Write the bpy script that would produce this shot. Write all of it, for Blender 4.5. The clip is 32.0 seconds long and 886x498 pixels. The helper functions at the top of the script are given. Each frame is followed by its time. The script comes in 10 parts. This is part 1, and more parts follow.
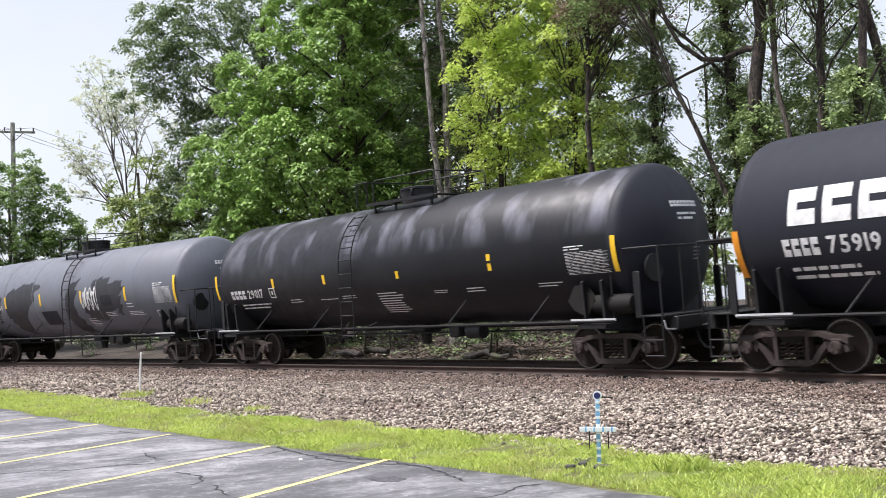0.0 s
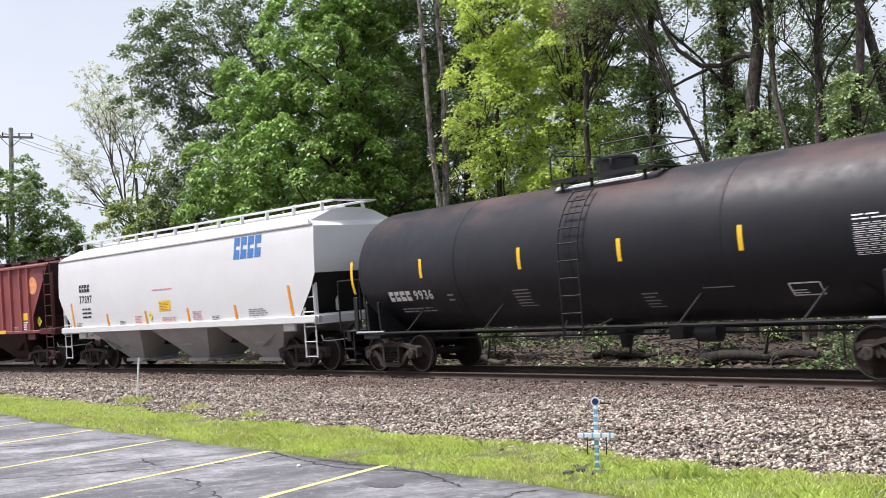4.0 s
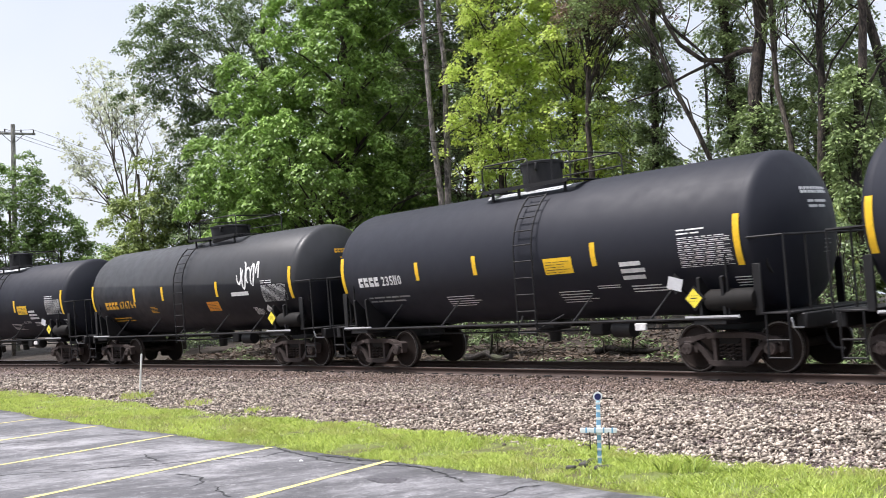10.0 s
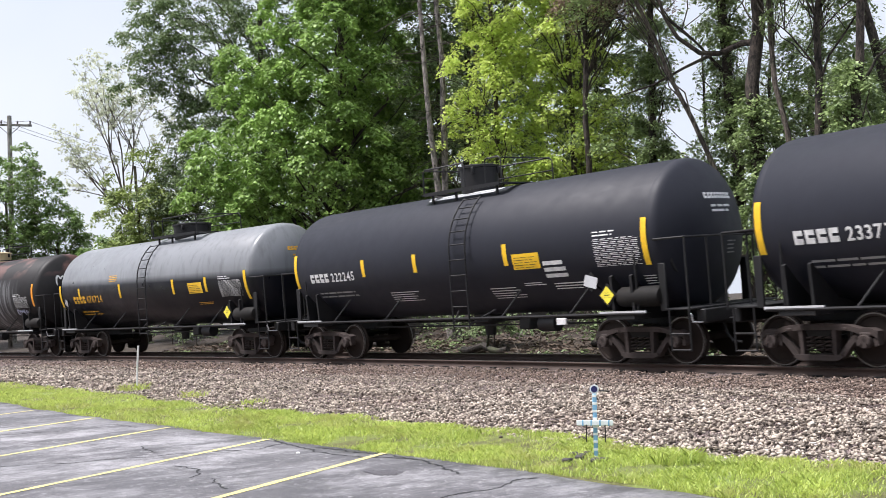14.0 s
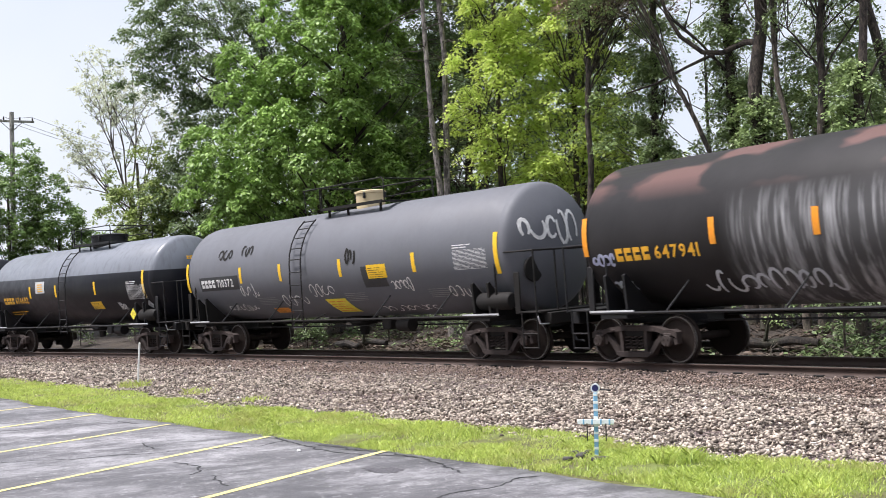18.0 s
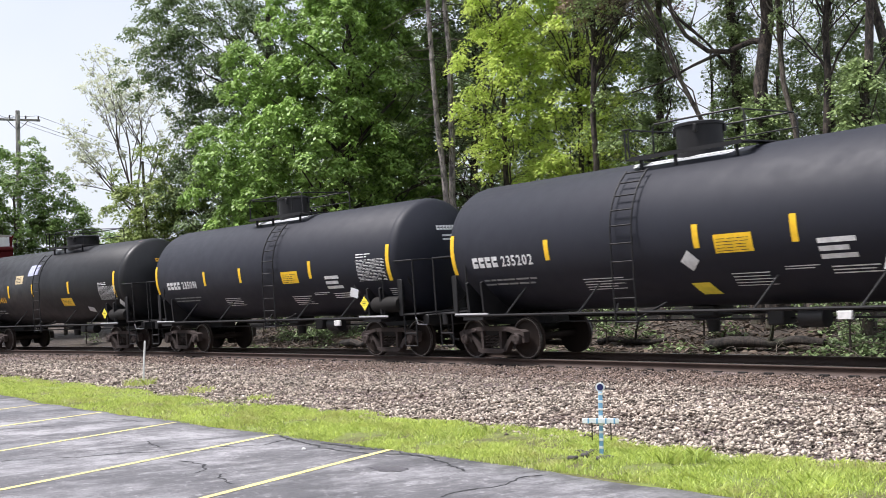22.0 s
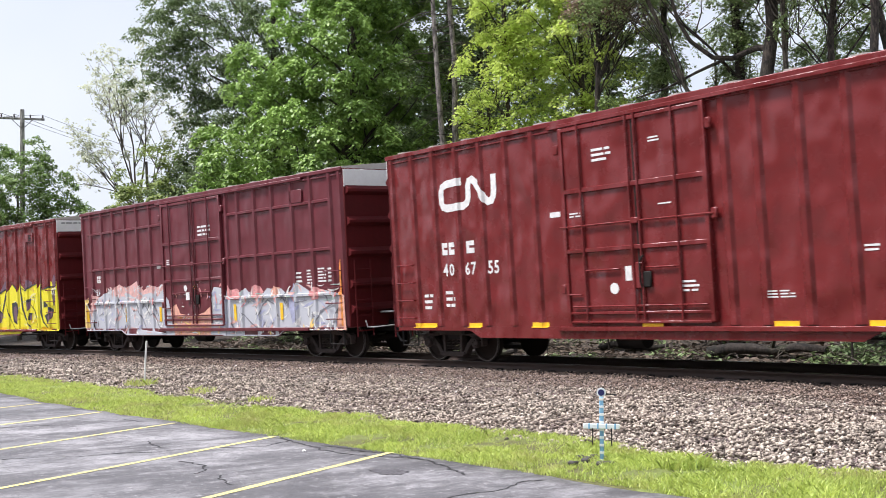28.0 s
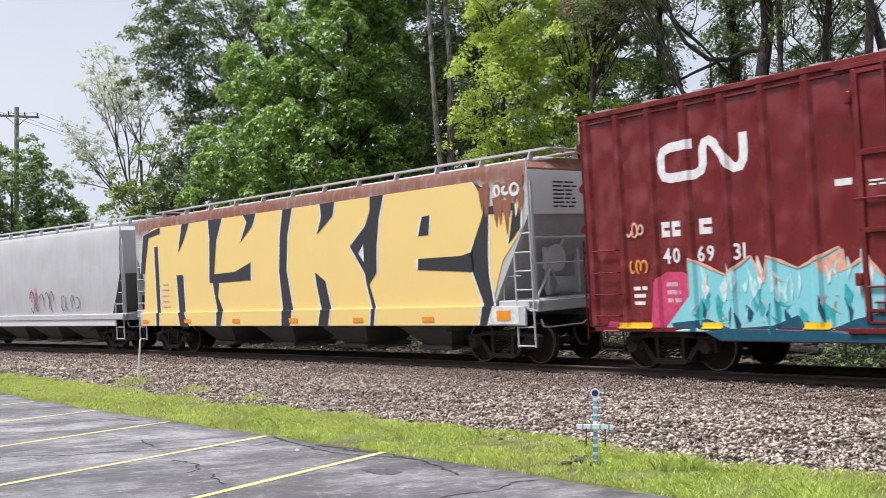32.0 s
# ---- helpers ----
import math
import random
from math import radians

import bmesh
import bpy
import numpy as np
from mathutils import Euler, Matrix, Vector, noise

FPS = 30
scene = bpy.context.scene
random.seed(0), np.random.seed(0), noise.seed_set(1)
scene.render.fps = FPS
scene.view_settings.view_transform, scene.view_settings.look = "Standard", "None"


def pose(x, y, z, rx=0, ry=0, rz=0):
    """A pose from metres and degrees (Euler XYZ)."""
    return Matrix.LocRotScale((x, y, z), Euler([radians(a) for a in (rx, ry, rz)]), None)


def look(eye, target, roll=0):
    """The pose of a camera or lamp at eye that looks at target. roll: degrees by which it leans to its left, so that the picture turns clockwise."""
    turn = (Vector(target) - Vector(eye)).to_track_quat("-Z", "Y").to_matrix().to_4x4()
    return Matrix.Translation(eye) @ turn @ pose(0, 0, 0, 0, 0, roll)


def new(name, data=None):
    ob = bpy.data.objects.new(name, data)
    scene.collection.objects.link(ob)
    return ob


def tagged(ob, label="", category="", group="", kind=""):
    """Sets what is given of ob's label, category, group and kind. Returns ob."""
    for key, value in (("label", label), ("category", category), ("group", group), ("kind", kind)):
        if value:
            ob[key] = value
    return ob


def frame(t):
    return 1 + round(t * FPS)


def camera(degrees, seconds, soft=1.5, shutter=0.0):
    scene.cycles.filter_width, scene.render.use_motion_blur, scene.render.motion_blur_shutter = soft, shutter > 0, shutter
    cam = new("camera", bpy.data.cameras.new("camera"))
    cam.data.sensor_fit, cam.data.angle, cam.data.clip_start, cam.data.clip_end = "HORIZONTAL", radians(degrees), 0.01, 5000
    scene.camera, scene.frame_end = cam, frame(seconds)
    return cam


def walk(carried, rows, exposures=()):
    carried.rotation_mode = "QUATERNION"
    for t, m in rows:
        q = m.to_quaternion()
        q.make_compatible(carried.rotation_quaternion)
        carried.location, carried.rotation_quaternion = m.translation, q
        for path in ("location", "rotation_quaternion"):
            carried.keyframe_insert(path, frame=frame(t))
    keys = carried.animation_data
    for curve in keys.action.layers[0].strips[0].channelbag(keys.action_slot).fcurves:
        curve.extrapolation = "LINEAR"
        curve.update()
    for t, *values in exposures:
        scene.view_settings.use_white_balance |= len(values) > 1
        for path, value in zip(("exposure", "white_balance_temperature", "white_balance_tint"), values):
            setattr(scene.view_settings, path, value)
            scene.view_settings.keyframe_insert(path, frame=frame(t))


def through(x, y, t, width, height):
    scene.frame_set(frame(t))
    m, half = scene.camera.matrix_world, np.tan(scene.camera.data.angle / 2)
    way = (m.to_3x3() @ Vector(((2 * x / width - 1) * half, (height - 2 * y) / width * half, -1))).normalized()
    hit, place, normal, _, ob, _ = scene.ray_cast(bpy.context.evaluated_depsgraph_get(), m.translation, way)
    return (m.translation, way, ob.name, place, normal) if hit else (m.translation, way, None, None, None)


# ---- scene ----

# ---- camera: a telephone held by hand beside the parking spaces ----
EYE = (0.0, -16.67, 1.288)
TURNS = [
    (0, 93.395, 2.477, 55.141), (0.5, 93.435, 2.496, 55.159), (1, 93.458, 2.525, 55.114),
    (1.5, 93.477, 2.596, 55.035), (2, 93.507, 2.627, 54.955), (2.5, 93.578, 2.627, 54.925),
    (3, 93.640, 2.559, 54.931), (3.5, 93.688, 2.471, 54.983), (5.5, 93.622, 2.298, 55.174),
    (6, 93.526, 2.255, 55.178), (6.5, 93.444, 2.276, 55.209), (7, 93.415, 2.350, 55.239),
    (7.5, 93.418, 2.386, 55.265), (8, 93.450, 2.453, 55.239), (8.5, 93.451, 2.425, 55.221),
    (9, 93.432, 2.496, 55.203), (9.5, 93.425, 2.518, 55.176), (10, 93.455, 2.542, 55.162),
    (10.5, 93.491, 2.509, 55.136), (11, 93.498, 2.440, 55.102), (11.5, 93.429, 2.368, 55.076),
    (12, 93.313, 2.357, 55.062), (12.5, 93.206, 2.363, 55.058), (13, 93.125, 2.433, 55.057),
    (13.5, 93.093, 2.436, 55.048), (14, 93.051, 2.435, 54.995), (14.5, 92.989, 2.435, 54.933),
    (16.5, 92.778, 2.393, 55.065), (17, 92.854, 2.325, 55.092), (17.5, 92.940, 2.239, 55.093),
    (18, 92.956, 2.173, 55.067), (18.5, 92.887, 2.127, 55.042), (19, 92.772, 2.170, 55.028),
    (19.5, 92.680, 2.154, 55.058), (20, 92.682, 2.145, 55.124), (20.5, 92.768, 2.103, 55.200),
    (21, 92.861, 2.078, 55.249), (21.5, 92.913, 2.072, 55.302), (22, 92.905, 2.082, 55.332),
    (22.5, 92.877, 2.085, 55.349), (23, 92.859, 2.038, 55.385), (23.5, 92.878, 1.880, 55.413),
    (24, 92.880, 1.781, 55.458), (24.5, 92.850, 1.679, 55.512), (25, 92.795, 1.651, 55.560),
    (25.5, 92.716, 1.635, 55.613), (27.5, 92.988, 1.464, 55.522), (28, 93.090, 1.442, 55.434),
    (28.5, 93.168, 1.352, 55.343), (29, 93.195, 1.324, 55.247), (29.5, 93.201, 1.116, 55.164),
    (30, 93.179, 1.021, 55.143), (30.5, 93.146, 0.970, 55.152), (31, 93.134, 0.952, 55.152),
    (31.5, 93.111, 1.023, 55.147), (32, 93.080, 1.171, 55.133),
]
# the telephone darkens its picture as the bright cars come
EXPOSURE = [(0, 0.34), (3, 0.3), (4.3, 0.2), (5.5, 0.1), (6.3, 0.1), (7, 0.15), (8, 0.3), (9, 0.34), (28, 0.34), (29.5, 0.3), (31, 0.18), (32, 0.08)]
cam = camera(44.76, 32.0, soft=0.5, shutter=0.12)
walk(cam, [(t, pose(*EYE, rx, ry, rz)) for t, rx, ry, rz in TURNS], [(t, stops, 6350, 15) for t, stops in EXPOSURE])

# ---- daylight: bright thin overcast ----
SUN_EL, SUN_AZ = radians(63), radians(205)


def daylight():
    world = bpy.data.worlds.new("overcast_sky")
    scene.world = world
    world.use_nodes = True
    nt = world.node_tree
    nt.nodes.clear()
    out = nt.nodes.new("ShaderNodeOutputWorld")
    bg = nt.nodes.new("ShaderNodeBackground")
    sky = nt.nodes.new("ShaderNodeTexSky")
    sky.sky_type, sky.sun_disc = "NISHITA", False
    sky.sun_elevation, sky.sun_rotation = SUN_EL, SUN_AZ
    sky.dust_density, sky.air_density, sky.altitude = 4.0, 1.0, 200
    # a sheet of thin cloud over the blue
    co = nt.nodes.new("ShaderNodeTexCoord")
    cloud = nt.nodes.new("ShaderNodeTexNoise")
    cloud.inputs["Scale"].default_value, cloud.inputs["Detail"].default_value = 2.2, 4
    ramp = nt.nodes.new("ShaderNodeValToRGB")
    ramp.color_ramp.elements[0].position, ramp.color_ramp.elements[1].position = 0.3, 0.75
    ramp.color_ramp.elements[0].color = (6.3, 7.0, 7.8, 1)
    ramp.color_ramp.elements[1].color = (8.6, 8.9, 9.2, 1)
    mix = nt.nodes.new("ShaderNodeMix")
    mix.data_type = "RGBA"
    mix.inputs[0].default_value = 0.8
    nt.links.new(co.outputs["Generated"], cloud.inputs["Vector"])
    nt.links.new(cloud.outputs["Fac"], ramp.inputs["Fac"])
    nt.links.new(sky.outputs["Color"], mix.inputs["A"])
    nt.links.new(ramp.outputs["Color"], mix.inputs["B"])
    nt.links.new(mix.outputs["Result"], bg.inputs["Color"])
    bg.inputs["Strength"].default_value = 0.105
    nt.links.new(bg.outputs[0], out.inputs[0])
    sun = new("sun", bpy.data.lights.new("sun", "SUN"))
    sun.data.energy, sun.data.angle, sun.data.color = 5.0, radians(12), (1.0, 0.97, 0.93)
    # the light comes from where the sky's sun stands
    way = Vector((math.sin(SUN_AZ) * math.cos(SUN_EL), math.cos(SUN_AZ) * math.cos(SUN_EL), math.sin(SUN_EL)))
    sun.matrix_world = look((0, 0, 60), Vector((0, 0, 60)) - way)


daylight()

# ---- kit: meshes and parts ----
class Geo:
    """A pile of vertices and faces for one mesh."""

    def __init__(self):
        self.v, self.f, self.m = [], [], []

    def add(self, verts, faces, slot=0):
        n = len(self.v)
        self.v.extend([tuple(p) for p in verts])
        self.f.extend([tuple(i + n for i in q) for q in faces])
        self.m.extend([slot] * len(faces))
        return self

    def box(self, c, size, b=0.0, turn=None, slot=0):
        """A box about c, its edges cut off by b."""
        hx, hy, hz = size[0] / 2, size[1] / 2, size[2] / 2
        if b <= 0:
            v = [(x * hx, y * hy, z * hz) for x in (-1, 1) for y in (-1, 1) for z in (-1, 1)]
            f = [(0, 1, 3, 2), (4, 6, 7, 5), (0, 4, 5, 1), (2, 3, 7, 6), (0, 2, 6, 4), (1, 5, 7, 3)]
        else:
            b = min(b, hx * 0.9, hy * 0.9, hz * 0.9)
            v, at = [], {}
            for x in (-1, 1):
                for y in (-1, 1):
                    for z in (-1, 1):
                        for a in range(3):
                            p = [x * (hx - b), y * (hy - b), z * (hz - b)]
                            p[a] = (x * hx, y * hy, z * hz)[a]
                            at[(x, y, z, a)] = len(v)
                            v.append(tuple(p))
            f = []
            for a in range(3):
                o1, o2 = [k for k in range(3) if k != a]
                for s in (-1, 1):
                    q = []
                    for u, w in ((-1, -1), (1, -1), (1, 1), (-1, 1)):
                        key = [0, 0, 0]
                        key[a], key[o1], key[o2] = s, u, w
                        q.append(at[(*key, a)])
                    f.append(tuple(q if (s > 0) == (a != 1) else q[::-1]))
                for u in (-1, 1):
                    for w in (-1, 1):
                        k0, k1 = [0, 0, 0], [0, 0, 0]
                        k0[a], k1[a] = -1, 1
                        k0[o1] = k1[o1] = u
                        k0[o2] = k1[o2] = w
                        q = [at[(*k0, o1)], at[(*k1, o1)], at[(*k1, o2)], at[(*k0, o2)]]
                        f.append(tuple(q))
            for x in (-1, 1):
                for y in (-1, 1):
                    for z in (-1, 1):
                        f.append(tuple(at[(x, y, z, a)] for a in range(3)))
        m = (turn or Matrix()).to_4x4()
        c = Vector(c)
        return self.add([m @ Vector(p) + c for p in v], f, slot)

    def rod(self, p0, p1, r, n=8, r1=None, slot=0):
        """A closed round bar from p0 to p1."""
        return self.tube([p0, p1], r, n, r1, slot)

    def tube(self, pts, r, n=8, r1=None, slot=0):
        """A round bar along the points."""
        pts = [Vector(p) for p in pts]
        k = len(pts)
        r1 = r if r1 is None else r1
        side = None
        v, f = [], []
        for i, p in enumerate(pts):
            t = (pts[min(i + 1, k - 1)] - pts[max(i - 1, 0)]).normalized()
            if side is None:
                side = t.orthogonal().normalized()
            else:
                side = (side - t * side.dot(t)).normalized()
            up = t.cross(side)
            rr = r + (r1 - r) * i / (k - 1)
            for j in range(n):
                a = 2 * math.pi * j / n
                v.append(p + (side * math.cos(a) + up * math.sin(a)) * rr)
        for i in range(k - 1):
            for j in range(n):
                a, b = i * n + j, i * n + (j + 1) % n
                f.append((a, b, b + n, a + n))
        f.append(tuple(range(n - 1, -1, -1)))
        f.append(tuple((k - 1) * n + j for j in range(n)))
        return self.add(v, f, slot)

    def lathe(self, prof, n=24, axis="x", c=(0, 0, 0), slot=0, caps=True):
        """Turns the profile (place along the axis, radius) round the axis."""
        v, f = [], []
        for a, r in prof:
            for j in range(n):
                w = 2 * math.pi * j / n
                p = (a, r * math.cos(w), r * math.sin(w))
                p = {"x": p, "y": (p[1], p[0], p[2]), "z": (p[1], p[2], p[0])}[axis]
                v.append((p[0] + c[0], p[1] + c[1], p[2] + c[2]))
        for i in range(len(prof) - 1):
            for j in range(n):
                a, b = i * n + j, i * n + (j + 1) % n
                f.append((a, a + n, b + n, b) if axis != "y" else (a, b, b + n, a + n))
        if not caps:
            return self.add(v, f, slot)
        f.append(tuple(range(n)) if axis != "y" else tuple(range(n - 1, -1, -1)))
        e = (len(prof) - 1) * n
        f.append(tuple(e + j for j in range(n - 1, -1, -1)) if axis != "y" else tuple(e + j for j in range(n)))
        return self.add(v, f, slot)

    def prism(self, poly, lo, hi, axis="y", slot=0):
        """The polygon (two coordinates) drawn out along the axis from lo to hi."""
        n = len(poly)

        def at(p, h):
            return {"y": (p[0], h, p[1]), "x": (h, p[0], p[1]), "z": (p[0], p[1], h)}[axis]

        v = [at(p, lo) for p in poly] + [at(p, hi) for p in poly]
        f = [tuple(range(n)), tuple(range(2 * n - 1, n - 1, -1))]
        f += [(i, i + n, (i + 1) % n + n, (i + 1) % n) for i in range(n)]
        return self.add(v, f, slot)

    def mesh(self, name, mats, smooth=40.0):
        me = bpy.data.meshes.new(name)
        me.from_pydata(self.v, [], self.f)
        for m in (mats if isinstance(mats, (list, tuple)) else [mats]):
            me.materials.append(m)
        if any(self.m):
            me.polygons.foreach_set("material_index", self.m)
        bm = bmesh.new()
        bm.from_mesh(me)
        bmesh.ops.recalc_face_normals(bm, faces=bm.faces)
        bm.to_mesh(me)
        bm.free()
        if smooth:
            me.polygons.foreach_set("use_smooth", [True] * len(me.polygons))
            me.set_sharp_from_angle(angle=radians(smooth))
        return me


def part(name, geo, material, parent, label="", at=None, smooth=40.0):
    """One mesh object under a thing or a part. geo: a Geo or a ready mesh."""
    me = geo if isinstance(geo, bpy.types.Mesh) else geo.mesh(name, material, smooth)
    ob = new(name, me)
    ob.parent = parent
    if at is not None:
        ob.matrix_basis = at
    if label:
        ob["label"] = label
    return ob


def thing(name, geo, material, label, category, group="", kind="", at=None, smooth=40.0):
    """A top-level thing: one mesh, or an Empty if geo is None."""
    if geo is None:
        ob = new(name)
        ob.empty_display_size = 0.3
    else:
        ob = new(name, geo if isinstance(geo, bpy.types.Mesh) else geo.mesh(name, material, smooth))
    if at is not None:
        ob.matrix_basis = at
    return tagged(ob, label, category, group, kind)


def raw_mesh(name, verts, faces, material, smooth=False):
    """A mesh of many small pieces from arrays; faces all of one size."""
    me = bpy.data.meshes.new(name)
    verts, faces = np.asarray(verts, np.float32), np.asarray(faces, np.int32)
    k = faces.shape[1]
    me.vertices.add(len(verts))
    me.vertices.foreach_set("co", verts.ravel())
    me.loops.add(faces.size)
    me.loops.foreach_set("vertex_index", faces.ravel())
    me.polygons.add(len(faces))
    me.polygons.foreach_set("loop_start", np.arange(0, faces.size, k, dtype=np.int32))
    if smooth:
        me.polygons.foreach_set("use_smooth", np.ones(len(faces), bool))
    me.update(calc_edges=True)
    me.materials.append(material)
    return me


# ---- the line: a banked curve, straight beyond it ----
BEND, CANT = 0.00446, 2.49
S_IN, S_OUT = -62.0, 6.0
NEAR_RAIL = -0.753


def line_at(s):
    """Place on the centre of the track and its turn."""
    e = min(max(s, S_IN), S_OUT)
    th = e * BEND
    x, y = math.sin(th) / BEND, -(1 - math.cos(th)) / BEND
    return x + (s - e) * math.cos(th), y - (s - e) * math.sin(th), th


def on_line(s, lat, z=0.0):
    x, y, th = line_at(s)
    return Vector((x + math.sin(th) * lat, y + math.cos(th) * lat, z))


def banked(s):
    """The pose of the track at s: x along it, y away from the road side, z up from the rails' tops, leaning with the bank."""
    x, y, th = line_at(s)
    m = pose(x, y, 0, 0, 0, -math.degrees(th))
    return m @ pose(0, NEAR_RAIL, 0) @ pose(0, 0, 0, CANT) @ pose(0, -NEAR_RAIL, 0)


def upright(s, lat, z=0.0, turn=0.0):
    x, y, th = line_at(s)
    p = on_line(s, lat, z)
    return pose(p.x, p.y, p.z, 0, 0, turn - math.degrees(th))


def lines_of(xy):
    """Arrays of s and lat for arrays of places."""
    r = 1 / BEND
    v = xy + np.array([0, r])
    th = np.arctan2(v[:, 0], v[:, 1])
    s, lat = th * r, np.hypot(v[:, 0], v[:, 1]) - r
    for e, low in ((S_IN, True), (S_OUT, False)):
        x, y, t = line_at(e)
        d = xy - np.array([x, y])
        far = (th < e * BEND) if low else (th > e * BEND)
        s = np.where(far, e + d[:, 0] * math.cos(t) - d[:, 1] * math.sin(t), s)
        lat = np.where(far, d[:, 0] * math.sin(t) + d[:, 1] * math.cos(t), lat)
    return s, lat


def places_of(s, lat):
    """Arrays of x and y for arrays of s and lat."""
    e = np.clip(s, S_IN, S_OUT)
    th = e * BEND
    x = np.sin(th) / BEND + (s - e) * np.cos(th) + np.sin(th) * lat
    y = -(1 - np.cos(th)) / BEND - (s - e) * np.sin(th) + np.cos(th) * lat
    return x, y


LAY = ((-400, -0.40), (-10.6, -0.40), (-9.9, -0.33), (-8.4, -0.30), (-7.6, -0.34), (-1.5, -0.34), (2.2, -0.34), (3.4, -0.42), (5.0, -0.22),
       (8.0, 0.12), (12.0, 0.55), (20.0, 0.9), (60.0, 1.2), (400.0, 1.5))


def lie(lat):
    """Height of the bare ground across the line."""
    return np.interp(lat, [a for a, _ in LAY], [b for _, b in LAY])


BED = ((-9.0, -0.36), (-8.5, -0.31), (-7.0, -0.275), (-4.0, -0.225), (-2.4, -0.20), (-1.7, -0.195), (-1.35, -0.185), (1.35, -0.07), (1.7, -0.10), (2.6, -0.36), (3.0, -0.44))


def bed(lat):
    return np.interp(lat, [a for a, _ in BED], [b for _, b in BED])

# ---- materials ----
def mat_base(name):
    m = bpy.data.materials.new(name)
    m.use_nodes = True
    nt = m.node_tree
    nt.nodes.clear()
    out = nt.nodes.new("ShaderNodeOutputMaterial")
    bsdf = nt.nodes.new("ShaderNodeBsdfPrincipled")
    nt.links.new(bsdf.outputs[0], out.inputs[0])
    return m, nt, bsdf, out


def node(nt, kind, **inputs):
    n = nt.nodes.new(kind)
    for k, v in inputs.items():
        n.inputs[k.replace("_", " ")].default_value = v
    return n


def coords(nt, scale=(1, 1, 1), which="Object"):
    co = nt.nodes.new("ShaderNodeTexCoord")
    mp = nt.nodes.new("ShaderNodeMapping")
    mp.inputs["Scale"].default_value = scale
    nt.links.new(co.outputs[which], mp.inputs["Vector"])
    return mp.outputs[0]


def noise_of(nt, vec, scale, detail=4.0, rough=0.55):
    n = node(nt, "ShaderNodeTexNoise", Scale=scale, Detail=detail, Roughness=rough)
    nt.links.new(vec, n.inputs["Vector"])
    return n.outputs["Fac"]


def ramp_of(nt, fac, lo, hi, c0=(0, 0, 0), c1=(1, 1, 1)):
    r = nt.nodes.new("ShaderNodeValToRGB")
    r.color_ramp.elements[0].position, r.color_ramp.elements[1].position = lo, hi
    r.color_ramp.elements[0].color, r.color_ramp.elements[1].color = (*c0, 1), (*c1, 1)
    nt.links.new(fac, r.inputs["Fac"])
    return r.outputs["Color"]


def mixed(nt, fac, a, b, how="MIX"):
    m = nt.nodes.new("ShaderNodeMix")
    m.data_type, m.blend_type = "RGBA", how
    for sock, v in ((m.inputs[0], fac), (m.inputs["A"], a), (m.inputs["B"], b)):
        if isinstance(v, (int, float)):
            sock.default_value = v
        elif isinstance(v, tuple):
            sock.default_value = (*v, 1)
        else:
            nt.links.new(v, sock)
    return m.outputs["Result"]


def bump(nt, bsdf, height, strength=0.3, distance=0.02):
    b = nt.nodes.new("ShaderNodeBump")
    b.inputs["Strength"].default_value, b.inputs["Distance"].default_value = strength, distance
    nt.links.new(height, b.inputs["Height"])
    nt.links.new(b.outputs[0], bsdf.inputs["Normal"])


def paint(name, colour, rough=0.5, grime=(0.06, 0.05, 0.04), much=0.35, streak=0.25, metal=0.0, fine=14.0, gloss=0.4, dent=0.12):
    """Weathered paint: blotches, fine specks and runs down the side."""
    m, nt, bsdf, _ = mat_base(name)
    v = coords(nt)
    big = ramp_of(nt, noise_of(nt, v, 0.9, 5), 0.42, 0.75)
    small = ramp_of(nt, noise_of(nt, v, fine, 6, 0.65), 0.45, 0.8)
    run = ramp_of(nt, noise_of(nt, coords(nt, (5, 5, 0.25)), 1.6, 5), 0.48, 0.72)
    c = mixed(nt, mixed(nt, much, (0, 0, 0), big), colour, grime)
    c = mixed(nt, mixed(nt, much * 0.6, (0, 0, 0), small), c, grime)
    c = mixed(nt, mixed(nt, streak, (0, 0, 0), run), c, tuple(0.5 * a + 0.5 * b for a, b in zip(colour, grime)))
    nt.links.new(c, bsdf.inputs["Base Color"])
    nt.links.new(ramp_of(nt, noise_of(nt, v, 3.0, 5), 0.2, 0.9, (rough - 0.05,) * 3, (rough + 0.1,) * 3), bsdf.inputs["Roughness"])
    bsdf.inputs["Metallic"].default_value = metal
    bsdf.inputs["Specular IOR Level"].default_value = gloss
    if dent > 0.2:
        # sheets that bulge and sag between the posts
        bump(nt, bsdf, noise_of(nt, coords(nt, (1.2, 1.0, 0.8)), 1.5, 1, 0.4), dent, 0.17)
    elif dent:
        bump(nt, bsdf, noise_of(nt, v, 2.2, 3), dent, 0.03)
    return m


def plain(name, colour, rough=0.6, metal=0.0, vary=0.25):
    m, nt, bsdf, _ = mat_base(name)
    v = coords(nt)
    lo = tuple(c * (1 - vary) for c in colour)
    hi = tuple(min(c * (1 + vary * 0.6), 0.95) for c in colour)
    nt.links.new(ramp_of(nt, noise_of(nt, v, 9.0, 5), 0.3, 0.7, lo, hi), bsdf.inputs["Base Color"])
    bsdf.inputs["Roughness"].default_value, bsdf.inputs["Metallic"].default_value = rough, metal
    return m


